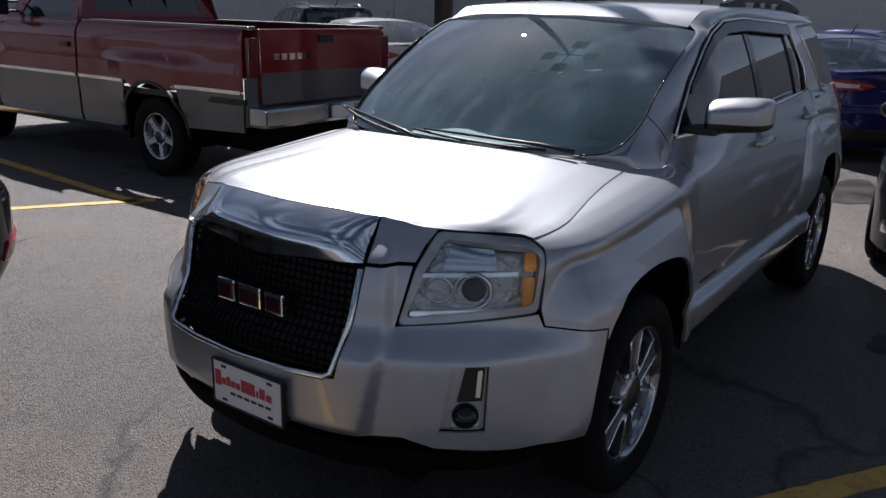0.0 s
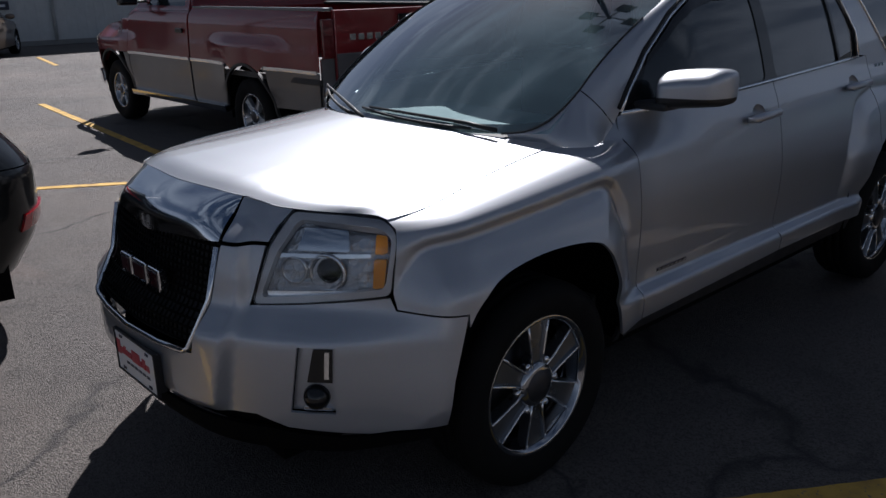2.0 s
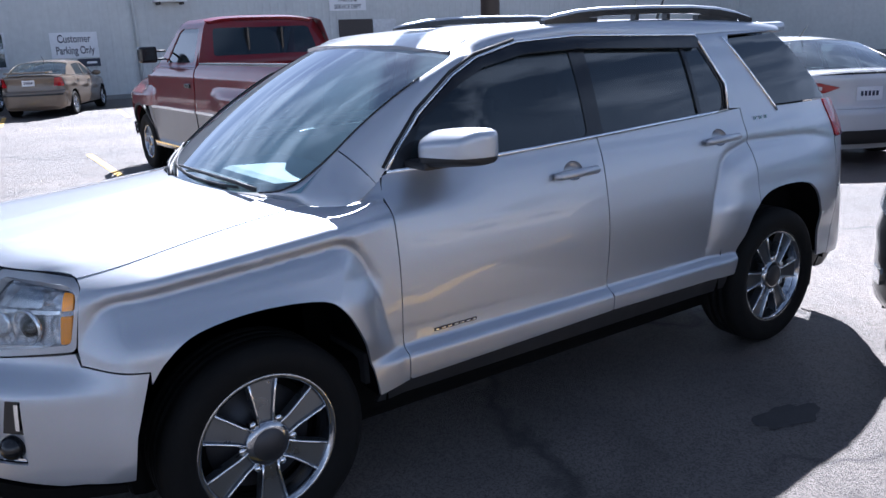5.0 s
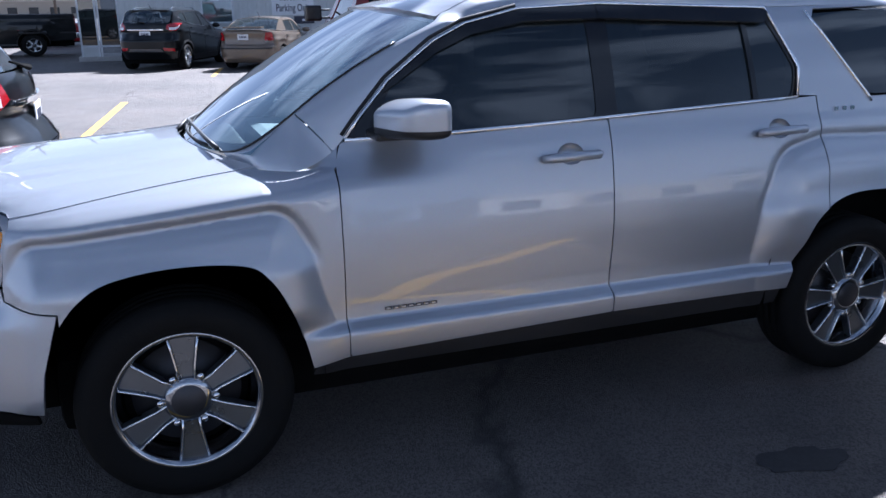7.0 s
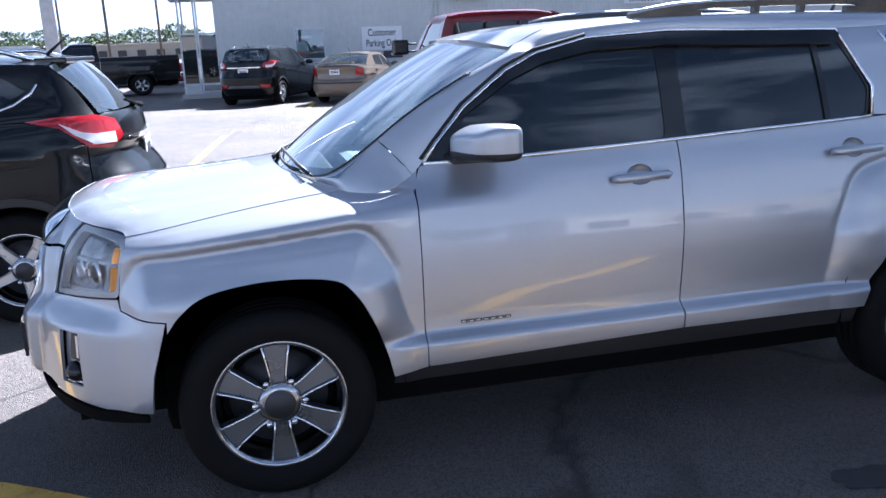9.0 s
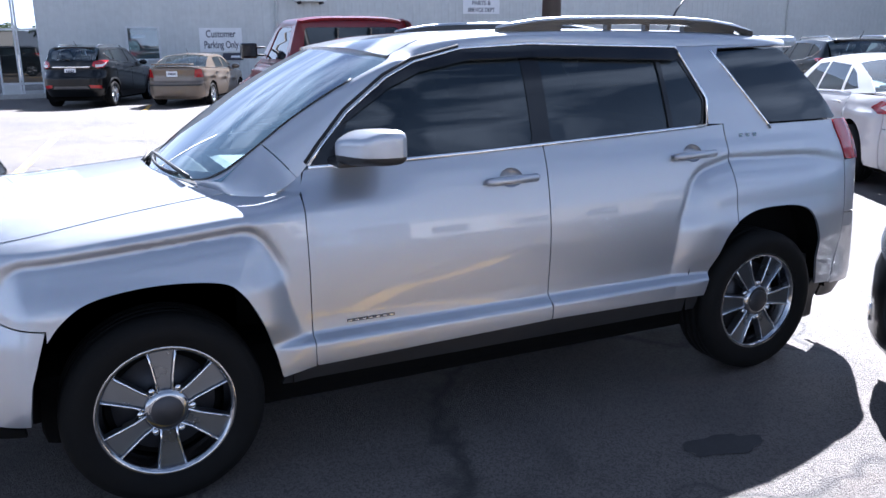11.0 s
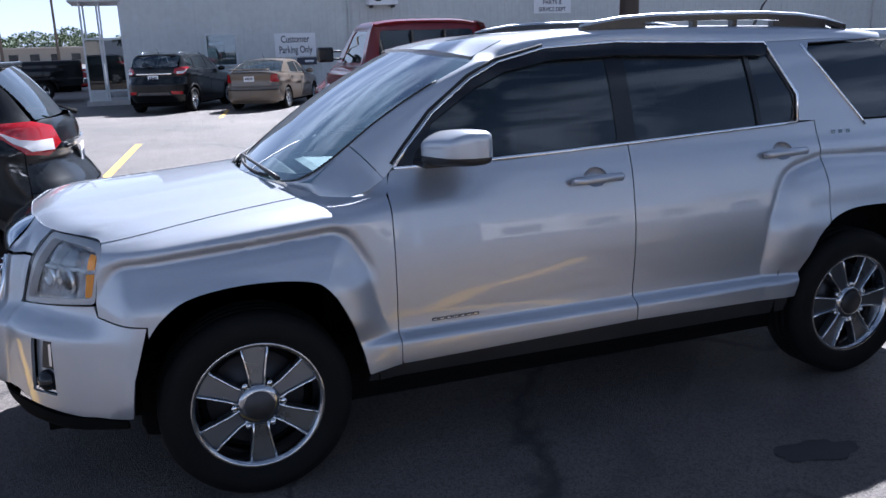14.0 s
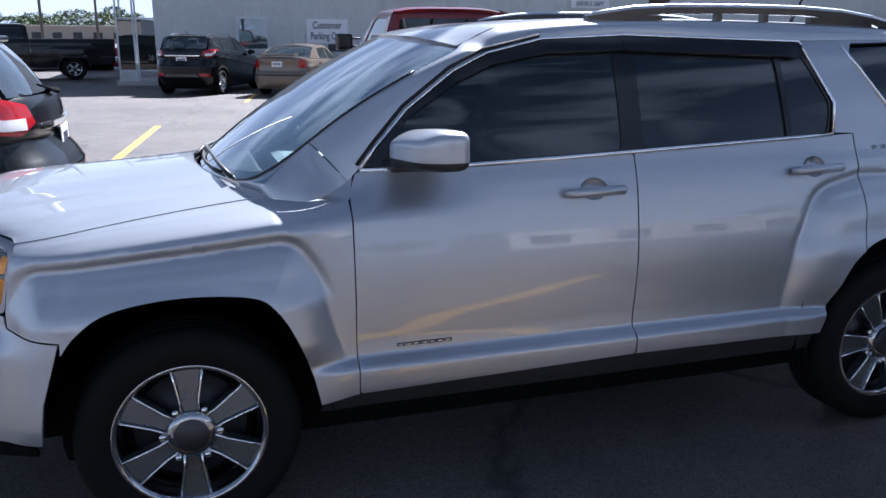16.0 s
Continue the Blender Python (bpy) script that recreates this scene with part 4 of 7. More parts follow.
        h = tube("handle", [(x0, y + sg * 0.012, z - 0.004), (x0 + 0.02, y + sg * 0.032, z), (xm, y + sg * 0.042, z + 0.004), (x1 - 0.02, y + sg * 0.034, z + 0.004), (x1, y + sg * 0.012, z + 0.002)],
                 [0.014, 0.018, 0.018, 0.018, 0.013], SILVER, d, "silver grab handle", sides=12)
    # model badge as a row of plain bright bars
    for k in range(7):
        x = 0.70 + k * 0.029
        y = float(SUV(np.array([sg * SUV.at_x(x)]), np.array([0.60]))[0][1])
        box("badge", (x, y - 0.003, 0.580), (x + 0.026, y + 0.003, 0.592), DARK_ALLOY, door)
        box("badge_face", (x + 0.003, y - 0.005, 0.583), (x + 0.020, y + 0.005, 0.5895), ALLOY, door)
    for k in range(3):
        p = SUV(np.array([sg * SUV.at_x(2.745 + k * 0.045)]), np.array([1.190]))[0]
        box("badge", (p[0] - 0.012, p[1] - 0.004, 1.184), (p[0] + 0.008, p[1] + 0.004, 1.200), ALLOY, suv)
    # dark strips behind the door gaps, added to block sun from inside the cabin
    for pts in ([(0.53, 0.60), (0.60, 0.60), (0.60, 1.10), (0.612, 1.162), (0.583, 1.168), (0.53, 1.10)], [(1.59, 0.60), (1.66, 0.60), (1.66, 1.20), (1.60, 1.20)], [(2.63, 0.84), (2.69, 0.84), (2.68, 1.24), (2.61, 1.24)]):
        side("seal_light_stop", pts, SEAM, 0.05, 0.0, lift=-0.013, depth=0.0)
    # wheel well liners and sill
    for cx in (0.0, 2.857):
        bm = bmesh.new()
        rows = []
        for i in range(25):
            a = radians(0.01 + 179.98 * i / 24)
            rows.append([bm.verts.new((cx + 0.47 * math.copysign(abs(math.cos(a)) ** 0.7, math.cos(a)), sg * yy, 0.37 + 0.505 * math.sin(a) ** 0.7)) for yy in (0.50, 0.835 if cx == 0 and math.cos(a) < -0.3 else 0.885)])
        for a, b in zip(rows, rows[1:]):
            bm.faces.new((a[0], b[0], b[1], a[1]))
        bm.faces.new([r[0] for r in rows])
        part("wheel_well", bm, LINER, suv)
    side("sill", [(0.43, 0.36), (2.46, 0.36), (2.47, 0.452), (0.45, 0.43)], PLASTIC, 0.06, 0.0, lift=-0.03, label="black sill under the doors")
    side("mud_flap", [(3.20, 0.19), (3.31, 0.20), (3.325, 0.40), (3.24, 0.42)], PLASTIC, 0.05, 0.01, lift=-0.02, depth=0.02, label="black rubber mud flap")


for sg in (-1, 1):
    flank(sg)

# hood, roof and glass
hood_mid = curve([(-0.82, 1.030), (-0.78, 1.050), (-0.76, 1.061), (-0.72, 1.071), (-0.60, 1.083), (-0.47, 1.093), (-0.2, 1.116), (0.1, 1.143), (0.35, 1.165)])
NOSE = [(0.0, 1.051), (SUV.at_y(0.25), 1.051), (SUV.at_y(0.415), 1.047), (SUV.at_y(0.50), 1.037), (SUV.at_y(0.55), 1.028), (SUV.at_x(-0.545), 1.005), (SUV.at_x(-0.53), 0.998)]
nose_u, nose_z = np.array([p[0] for p in NOSE]), np.array([p[1] for p in NOSE])


def hood_front(v):
    u = v * nose_u[-1]
    return SUV(u, np.interp(np.abs(u), nose_u, nose_z))


def hood_rear(v):
    a = np.abs(v)
    return np.stack([0.08 + 0.23 * a ** 2.2, v * HOOD_REAR[1], 1.142 + (HOOD_REAR[2] - 1.142) * a ** 2], -1)


def fender_top(x):
    x = np.asarray(x, float)
    return SUV(np.interp(x, SUV.x[:450], SUV.s[:450]), hood_edge(x))


HOOD_REAR = fender_top(np.array([0.31]))[0]


def hood_surf(v, s):
    """A sheet between the nose line, the two fender lines and the cowl, with a crown and two soft ridges."""
    v, s = np.asarray(v, float), np.asarray(s, float)
    S, a = s[:, None], np.abs(v)[:, None]
    side = fender_top(-0.53 + 0.84 * s)
    L, R = side * np.array([1, -1, 1]), side
    k = ((v + 1) / 2)[:, None]
    one = np.ones(1)
    f0, f1, r0, r1 = hood_front(-one), hood_front(one), hood_rear(-one), hood_rear(one)
    P = (1 - S) * hood_front(v) + S * hood_rear(v) + (1 - k) * L + k * R - ((1 - S) * (1 - k) * f0 + (1 - S) * k * f1 + S * (1 - k) * r0 + S * k * r1)
    o = np.zeros_like(s)
    c = (1 - s)[:, None] * hood_front(o) + S * hood_rear(o) + 0.5 * (L + R) - 0.5 * ((1 - S) * (f0 + f1) + S * (r0 + r1))
    q = np.abs(v)
    w = smooth(s / 0.25)
    plain = np.clip(1 - q ** 3, -0.2, 1)
    stepped = 0.60 * (1 - q ** 2) + 0.40 * (1 - smooth((q - 0.755) / 0.065))
    lift = (hood_mid(c[:, 0]) - c[:, 2]) * (plain * (1 - w) + stepped * w) * (1 - (1 - np.clip(s / 0.14, 0, 1)) ** 2)
    return P + np.stack([0 * lift, 0 * lift, lift], -1)


panel("hood", [(-1, 0), (-0.5, 0), (0, 0), (0.5, 0), (1, 0), (1, 1), (-1, 1)], hood_surf, SILVER, suv, 0.026, label="silver hood with two soft ridges", depth=0.003, scale=(0.74, 0.86))
roof_mid = curve([(0.84, 1.622), (1.0, 1.655), (1.25, 1.683), (1.6, 1.70), (2.0, 1.703), (2.6, 1.693), (3.0, 1.672), (3.25, 1.648)])


def roof_surf(x, y):
    a = np.abs(y) / 0.6
    return np.stack([x, y, roof_mid(x) - 0.008 * a ** 2 - 0.008 * a ** 6 - 0.052 * smooth((1.16 - x) / 0.2) * a ** 3], -1)


half = [(0.865, 0.0), (0.885, 0.25), (0.93, 0.45), (1.0, 0.60), (1.3, 0.602), (1.7, 0.605), (2.5, 0.602), (3.0, 0.59), (3.17, 0.565, 0.05), (3.22, 0.3), (3.23, 0.0)]
panel("roof", [(p[0], -p[1]) for p in half] + [p[:2] for p in half[-2:0:-1]], roof_surf, SILVER, suv, 0.05, depth=0.03, label="silver roof panel")
ws = sheet_between(lambda u: (0.09 + 0.20 * u * u + 0 * u, 0.672 * u, 1.120 + 0.02 * u * u), lambda u: (0.875 + 0.125 * u ** 2, 0.655 * u, 1.622 - 0.047 * u * u), 0.035)
panel("windscreen", [(-1, 0), (1, 0), (1, 1), (-1, 1)], ws, GLASS, suv, 0.06, depth=0.0, flip=True, scale=(0.66, 0.9), label="clear windscreen").visible_shadow = False


def sweep_lines():
    """The glass and roof edge, and the line over the doors, from the hood's rear corner to the tail; driver's far side, y > 0."""
    at = lambda x, z: SUV(np.array([SUV.at_x(x)]), np.array([z]))[0] + np.array([0.0, 0.002, 0.0])
    on_glass = lambda u, v: ws(np.array([u]), np.array([v]))[0] + np.array([-0.002, 0.0, 0.004])
    on_roof = lambda x, y: roof_surf(np.array([x]), np.array([y]))[0]
    hood = lambda v: hood_rear(np.array([v]))[0] + np.array([0.004, 0.0, -0.003])
    pairs = [(on_glass(0.78, -0.005), hood(0.80)), (on_glass(0.89, 0.01), hood(0.93)), (on_glass(0.955, 0.06), at(0.316, 1.094)), (on_glass(0.985, 0.13), at(0.43, 1.088)), (on_glass(1.0, 0.23), at(0.553, 1.135)),
             (on_glass(0.995, 0.40), at(0.64, 1.226)), (on_glass(0.995, 0.6), at(0.755, 1.355)), (on_glass(0.995, 0.8), at(0.90, 1.474)), (on_glass(0.985, 0.97), at(1.04, 1.552)), (on_roof(1.03, 0.60), at(1.10, 1.573)),
             (on_roof(1.16, 0.60), at(1.18, 1.594)), (on_roof(1.36, 0.603), at(1.36, 1.622)), (on_roof(1.7, 0.605), at(1.68, 1.634)), (on_roof(2.1, 0.604), at(2.08, 1.624)), (on_roof(2.45, 0.602), at(2.437, 1.613)),
             (on_roof(2.74, 0.598), at(2.72, 1.616)), (on_roof(3.0, 0.59), at(2.98, 1.616)), (on_roof(3.20, 0.56), at(3.16, 1.613))]
    return [np.array(spline([p[k] for p in pairs], 10)) for k in (0, 1)]


SWEEP_IN, SWEEP_OUT = sweep_lines()
for s in (-1, 1):
    # the wing's sweep into the pillar and the roof's edge, parted by the wing's seam
    def sweep(u, v, s=s):
        k = np.arange(len(SWEEP_IN)) / 10.0
        a, b = (np.stack([np.interp(u, k, line[:, i]) for i in range(3)], -1) for line in (SWEEP_IN, SWEEP_OUT))
        v = np.asarray(v, float)[:, None]
        p = a * (1 - v) + b * v + np.array([-0.20, 0.72, 0.66]) * (0.044 * v * (1 - v))
        return p * np.array([1, s, 1])
    last = (len(SWEEP_IN) - 1) / 10.0
    for nm, u0, u1 in (("wing_sweep", 0.0, 4.10), ("roof_side", 4.14, last)):
        panel(nm, [(u0, 0), (u1, 0), (u1, 1), (u0, 1)], sweep, SILVER, suv, 0.018, depth=0.0, flip=s < 0, scale=(0.14, 0.09))
    tube("screen_seal", [tuple(p * np.array([1, s, 1]) + np.array([-0.004, 0, 0.001])) for p in SWEEP_IN[0:72:3]], 0.004, GLOSS_BLACK, suv)
# dark ceramic band along the foot of the glass
panel("glass_band", [(-0.95, 0.005), (0, 0.005), (0.95, 0.005), (0.96, 0.075), (0.80, 0.055), (0.0, 0.045), (-0.80, 0.055), (-0.96, 0.075)], ws, GLOSS_BLACK, suv, 0.05, depth=0.0, flip=True, lift=-0.003, scale=(0.66, 0.9), label="dark band along the glass")
rs = sheet_between(lambda u: (3.64 - 0.09 * u * u, 0.64 * u, 1.19 + 0 * u), lambda u: (3.22 - 0.05 * u * u, 0.53 * u, 1.615 - 0.03 * u * u), -0.03)
panel("rear_screen", [(-1, 0), (1, 0), (1, 1), (-1, 1)], rs, TINT, suv, 0.08, depth=0.0, scale=(0.66, 0.7), label="tinted rear screen")
box("spoiler", (3.06, -0.592, 1.600), (3.30, 0.592, 1.656), SILVER, suv, bevel=0.026)
box("cowl", (0.04, -0.46, 1.06), (0.34, 0.46, 1.105), PLASTIC, suv, "black plastic cowl below the windscreen", bevel=0.02)

four_wheels(suv, 0.0, 2.857, 1.58, 0.36, 0.247, 0.235, 6)
# black boxes filling the nose, added so no sun leaks through its gaps
box("engine_bay_block", (-0.62, -0.50, 0.40), (0.34, 0.50, 0.93), LINER, suv)
box("engine_bay_block", (-0.74, -0.40, 0.38), (-0.62, 0.40, 0.88), LINER, suv)
box("engine_bay_block", (-0.86, -0.36, 0.37), (-0.74, 0.36, 0.58), LINER, suv)
# low blocks added behind the bumper to keep sun slivers off the ground
for y in (-0.55, 0.55):
    box("splash_block", (-0.56, y - 0.16, 0.33), (-0.475, y + 0.18, 0.74), LINER, suv)
box("undertray_block", (-0.76, -0.52, 0.24), (-0.42, 0.52, 0.40), LINER, suv)
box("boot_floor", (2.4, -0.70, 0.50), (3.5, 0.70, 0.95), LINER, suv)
# unseen boxes filling the rear, added to stop sun leaking through panel gaps
box("boot_light_block", (2.70, -0.56, 0.95), (3.14, 0.56, 1.56), LINER, suv, taper=(1.0, 0.9))
box("boot_light_block", (3.14, -0.60, 0.95), (3.50, 0.60, 1.28), LINER, suv)
box("boot_light_block", (3.14, -0.56, 1.28), (3.28, 0.56, 1.55), LINER, suv, taper=(0.5, 0.94))
box("underbody", (-0.42, -0.72, 0.22), (3.45, 0.72, 0.50), LINER, suv, bevel=0.05)


# ---- the silver car's face ----
def face(name, pts, mat, step=0.03, r=0.012, parent=None, holes=(), **kw):
    return panel(name, rounded(pts, r, 3), SUV, mat, parent or suv, step, flip=True, holes=holes, **kw)


def both(pts):
    """A closed outline from its half on the driver's flank (from the middle top round to the middle bottom)."""
    return [(-p[0], *p[1:]) for p in pts] + [p for p in pts[::-1] if abs(p[0]) > 1e-6]


F, X = SUV.at_y, SUV.at_x
GRILLE = [(0.0, 0.612), (F(0.20), 0.612), (F(0.345), 0.625), (F(0.372), 0.76), (F(0.395), 0.925), (F(0.20), 0.945), (0.0, 0.955)]
HEAD = [(F(0.497), 0.754, 0.02), (F(0.64), 0.766), (X(-0.543), 0.791, 0.03), (X(-0.513), 0.982, 0.03), (X(-0.54), 1.006, 0.015), (F(0.60), 1.024, 0.03), (F(0.545), 0.93)]
FOG = [(F(0.61), 0.452), (F(0.712), 0.452), (F(0.716), 0.66), (F(0.635), 0.66)]
grille_hole = both([GRILLE[0], *[(p[0] + 0.006, p[1]) for p in GRILLE[1:-1]], GRILLE[-1]])
bumper = face("bumper", both([(0.0, 0.60), (F(0.20), 0.60), (F(0.352), 0.612), (F(0.380), 0.76), (F(0.405), 0.925), (F(0.536), 0.926), (F(0.492), 0.752), (F(0.64), 0.764), (X(-0.548), 0.787), (X(-0.535), 0.749), (X(-0.352), 0.727),
                              (X(-0.405), 0.54), (X(-0.425), 0.40), (F(0.78), 0.385), (F(0.60), 0.402), (F(0.52), 0.435), (F(0.3), 0.428), (0.0, 0.424)]),
              SILVER, 0.016, 0.0, holes=[FOG, [(-x, z) for x, z in FOG]], label="silver front bumper")
face("lower_lip", both([(0.0, 0.392), (F(0.35), 0.392), (F(0.54), 0.392), (F(0.72), 0.372), (X(-0.45), 0.388), (X(-0.45), 0.355), (F(0.7), 0.31), (0.0, 0.29)]), LINER, 0.04, 0.0, label="black plastic lower lip")
face("lower_intake", both([(0.0, 0.44), (F(0.54), 0.445), (F(0.56), 0.37), (0.0, 0.37)]), LINER, 0.05, 0.0, lift=-0.035)

face("grille_backing", both([(0.0, 0.56), (F(0.30), 0.56), (F(0.37), 0.58), (F(0.40), 0.76), (F(0.41), 0.97), (0.0, 0.98)]), LINER, 0.05, 0.0, lift=-0.065, depth=0.0)
grille = face("grille", both(GRILLE), PLASTIC, 0.04, 0.0, lift=-0.035, depth=0.02, label="black mesh grille in a bright frame")
for k in range(15):
    z = 0.635 + k * 0.0215
    w = float(np.interp(z, [0.62, 0.76, 0.93], [0.335, 0.362, 0.385]))
    us = np.linspace(-F(w), F(w), 15)
    tube("grille_bar", [tuple(p) for p in SUV(us, np.full(15, z)) + np.array([0.020, 0, 0])], 0.0045, LINER, grille, sides=5)
for k in range(-15, 16):
    y = k * 0.0235
    zs = np.linspace(0.628, 0.935, 7)
    tube("grille_upright", [tuple(p) for p in SUV(np.full(7, math.copysign(F(abs(y)), y)), zs) + np.array([0.024, 0, 0])], 0.003, LINER, grille, sides=4)
ring = [(-F(0.39), 0.918), (-F(0.368), 0.76), (-F(0.34), 0.628), (-F(0.32), 0.613), (-F(0.2), 0.606), (0, 0.605), (F(0.2), 0.606), (F(0.32), 0.613), (F(0.34), 0.628), (F(0.368), 0.76), (F(0.39), 0.918)]
q = SUV(np.array([p[0] for p in ring]), np.array([p[1] for p in ring]))
tube("grille_frame", [tuple(p) for p in q], 0.010, CHROME, grille, "bright grille frame", sides=8)


def brow(u, z):
    """The bright band stands upright over the grille and rolls back to meet the hood."""
    skin = nose_in(z) + 0.034 * (1 - smooth((z - 0.93) / 0.08))
    want = -0.078 - 0.125 * np.clip((z - 0.955) / 0.10, 0, 1.1) ** 2
    return SUV(u, z) + np.stack([-(want - skin) * np.clip(1 - (np.abs(u) / F(0.412)) ** 6, 0, 1), 0 * u, 0 * u], -1)


panel("grille_band", rounded(both([(0.0, 0.905), (F(0.20), 0.925), (F(0.395), 0.934), (F(0.40), 0.985), (F(0.412), 1.047), (F(0.25), 1.052), (0.0, 1.052)]), 0.004, 3), brow, CHROME, suv, 0.02, flip=True, lift=0.001, depth=0.03, label="deep bright band over the grille")
face("hood_lip", [(F(0.407), 0.937), (F(0.543), 0.937), (F(0.566), 0.98), (F(0.602), 1.024), (F(0.55), 1.030), (F(0.50), 1.0405), (F(0.418), 1.0505)], SILVER, 0.016, 0.0)
face("hood_lip", [(-F(0.407), 0.937), (-F(0.543), 0.937), (-F(0.566), 0.98), (-F(0.602), 1.024), (-F(0.55), 1.030), (-F(0.50), 1.0405), (-F(0.418), 1.0505)], SILVER, 0.016, 0.0)
# maker's mark as three plain bright blocks
for k, (y0, y1) in enumerate(((-0.145, -0.065), (-0.050, 0.050), (0.065, 0.145))):
    zz = 0.775
    x = float(SUV(np.array([0.0]), np.array([zz]))[0][0]) - 0.004
    mark = box("mark", (x - 0.012, y0, zz - 0.035), (x + 0.02, y1, zz + 0.035), CHROME, grille, "plain bright mark", bevel=0.006)
    box("mark_face", (x - 0.015, y0 + 0.014, zz - 0.022), (x - 0.010, y1 - 0.014, zz + 0.022), DARK_RED, grille)

# number plate board of the seller
px = -0.996
plate = box("plate", (px - 0.006, -0.205, 0.425), (px + 0.0, 0.095, 0.568), PLATE, suv, "white show plate with red and dark printed bars", bevel=0.004)
for lo, hi in (((0.060, 0.484), (0.086, 0.535)), ((0.038, 0.492), (0.056, 0.513)), ((0.018, 0.492), (0.034, 0.522)), ((-0.004, 0.492), (0.014, 0.513)), ((-0.026, 0.492), (-0.008, 0.513)),
               ((-0.092, 0.490), (-0.032, 0.530)), ((-0.106, 0.492), (-0.098, 0.513)), ((-0.134, 0.492), (-0.112, 0.526)), ((-0.162, 0.492), (-0.140, 0.513))):
    box("print", (px - 0.008, lo[0], lo[1]), (px - 0.0055, hi[0], hi[1]), INK_RED, plate)
for k in range(6):
    y = 0.008 - k * 0.031
    box("print", (px - 0.008, y - 0.011, 0.466), (px - 0.0055, y + 0.011, 0.474), INK_DARK, plate)
for y in (-0.155, 0.045):
    for z in (0.440, 0.553):
        box("bolt", (px - 0.009, y - 0.010, z - 0.004), (px - 0.0055, y + 0.010, z + 0.004), INK_DARK, plate)
for lo, hi in (((-0.209, 0.421), (0.099, 0.426)), ((-0.209, 0.567), (0.099, 0.572)), ((-0.209, 0.426), (-0.204, 0.567)), ((0.094, 0.426), (0.099, 0.567))):
    box("plate_frame", (px - 0.009, lo[0], lo[1]), (px + 0.002, hi[0], hi[1]), PLASTIC, plate)
box("plate_bracket", (px - 0.001, -0.20, 0.43), (px + 0.035, 0.09, 0.563), PLASTIC, suv, bevel=0.004)

box("tag", (-0.935, -0.335, 0.592), (-0.918, -0.290, 0.606), YELLOW, grille, "small yellow tag")

# headlights
for sg in (-1, 1):
    H = [(sg * p[0], *p[1:]) for p in HEAD]
    lamp = face("headlight", H, LAMP_GREY, 0.03, 0.02, lift=-0.045, depth=0.0, label="clear headlight with bright bowls and amber markers")
    rim = face("headlight_rim", H, GLOSS_BLACK, 0.03, 0.02, lamp, lift=-0.004, depth=0.02,
               holes=[rounded([(sg * (p[0] + (0.003 if i in (0, 5, 6) else -0.003 if i in (2, 3, 4) else 0)), p[1] + (0.003 if i < 3 else -0.003)) for i, p in enumerate(HEAD)], 0.02, 3)])
    face("bright_edge", [(sg * (p[0] + (0.003 if i in (0, 5, 6) else -0.003 if i in (2, 3, 4) else 0)), p[1] + (0.003 if i < 3 else -0.003)) for i, p in enumerate(HEAD)], WHITE_LENS, 0.03, 0.02, lamp, lift=-0.008, depth=0.03,
         holes=[rounded([(sg * (p[0] + (0.026 if i in (0, 5, 6) else -0.020 if i in (2, 3, 4) else 0)), p[1] + (0.022 if i < 3 else -0.022)) for i, p in enumerate(HEAD)], 0.02, 3)])
    lens = face("lens", H, LENS, 0.04, 0.02, lamp, lift=0.002, depth=0.0, label="clear plastic lens")
    lens.visible_shadow = False
    for (u, z, r, nm) in ((F(0.685), 0.845, 0.058, "projector"), (F(0.602), 0.850, 0.042, "bowl")):
        c = SUV(np.array([sg * u]), np.array([z]))[0]
        m = look(tuple(c), tuple(c + np.array([-0.85, sg * 0.5, 0.0])))
        bm = bmesh.new()
        prof = [(r * 1.05, 0.0), (r, -0.012), (r * 0.78, -0.006), (r * 0.70, 0.03), (r * 0.3, 0.055), (0.001, 0.06)]
        rows = [[bm.verts.new((rr * math.cos(2 * math.pi * k / 28), rr * math.sin(2 * math.pi * k / 28), yy + 0.045)) for k in range(28)] for rr, yy in prof]
        for a, b in zip(rows, rows[1:]):
            for k in range(28):
                bm.faces.new((a[k], a[(k + 1) % 28], b[(k + 1) % 28], b[k]))
        bm.transform(m)
        part(nm, bm, REFLECTOR, lamp, smooth=True)
        if nm == "projector":
            bm = bmesh.new()
            bmesh.ops.create_uvsphere(bm, u_segments=20, v_segments=12, radius=r * 0.68)
            bm.transform(m @ Matrix.Translation((0, 0, 0.055)) @ Matrix.Diagonal((1, 1, 0.6, 1)))
            part("projector_lens", bm, GLOSS_BLACK, lamp, smooth=True)
    for nm, pts, mt in (("upper_bowl", [(F(0.615), 0.918), (F(0.745), 0.918), (F(0.745), 0.985), (F(0.635), 0.985)], REFLECTOR),
                        ("bridge", [(F(0.555), 0.895), (F(0.79), 0.900), (F(0.79), 0.912), (F(0.56), 0.907)], REFLECTOR),
                        ("lower_bridge", [(F(0.53), 0.778), (F(0.76), 0.790), (F(0.76), 0.805), (F(0.53), 0.793)], REFLECTOR),
                        ("marker", [(X(-0.53) - 0.062, 0.912), (X(-0.53) - 0.020, 0.915), (X(-0.53) - 0.014, 0.968), (X(-0.53) - 0.052, 0.972)], AMBER),
                        ("marker", [(X(-0.53) - 0.075, 0.812), (X(-0.53) - 0.038, 0.815), (X(-0.53) - 0.024, 0.897), (X(-0.53) - 0.066, 0.897)], AMBER)):
        face(nm, [(sg * a, b) for a, b in pts], mt, 0.03, 0.008, lamp, lift=-0.012 if mt is AMBER else -0.026, depth=0.02, label="amber side marker" if mt is AMBER else "")
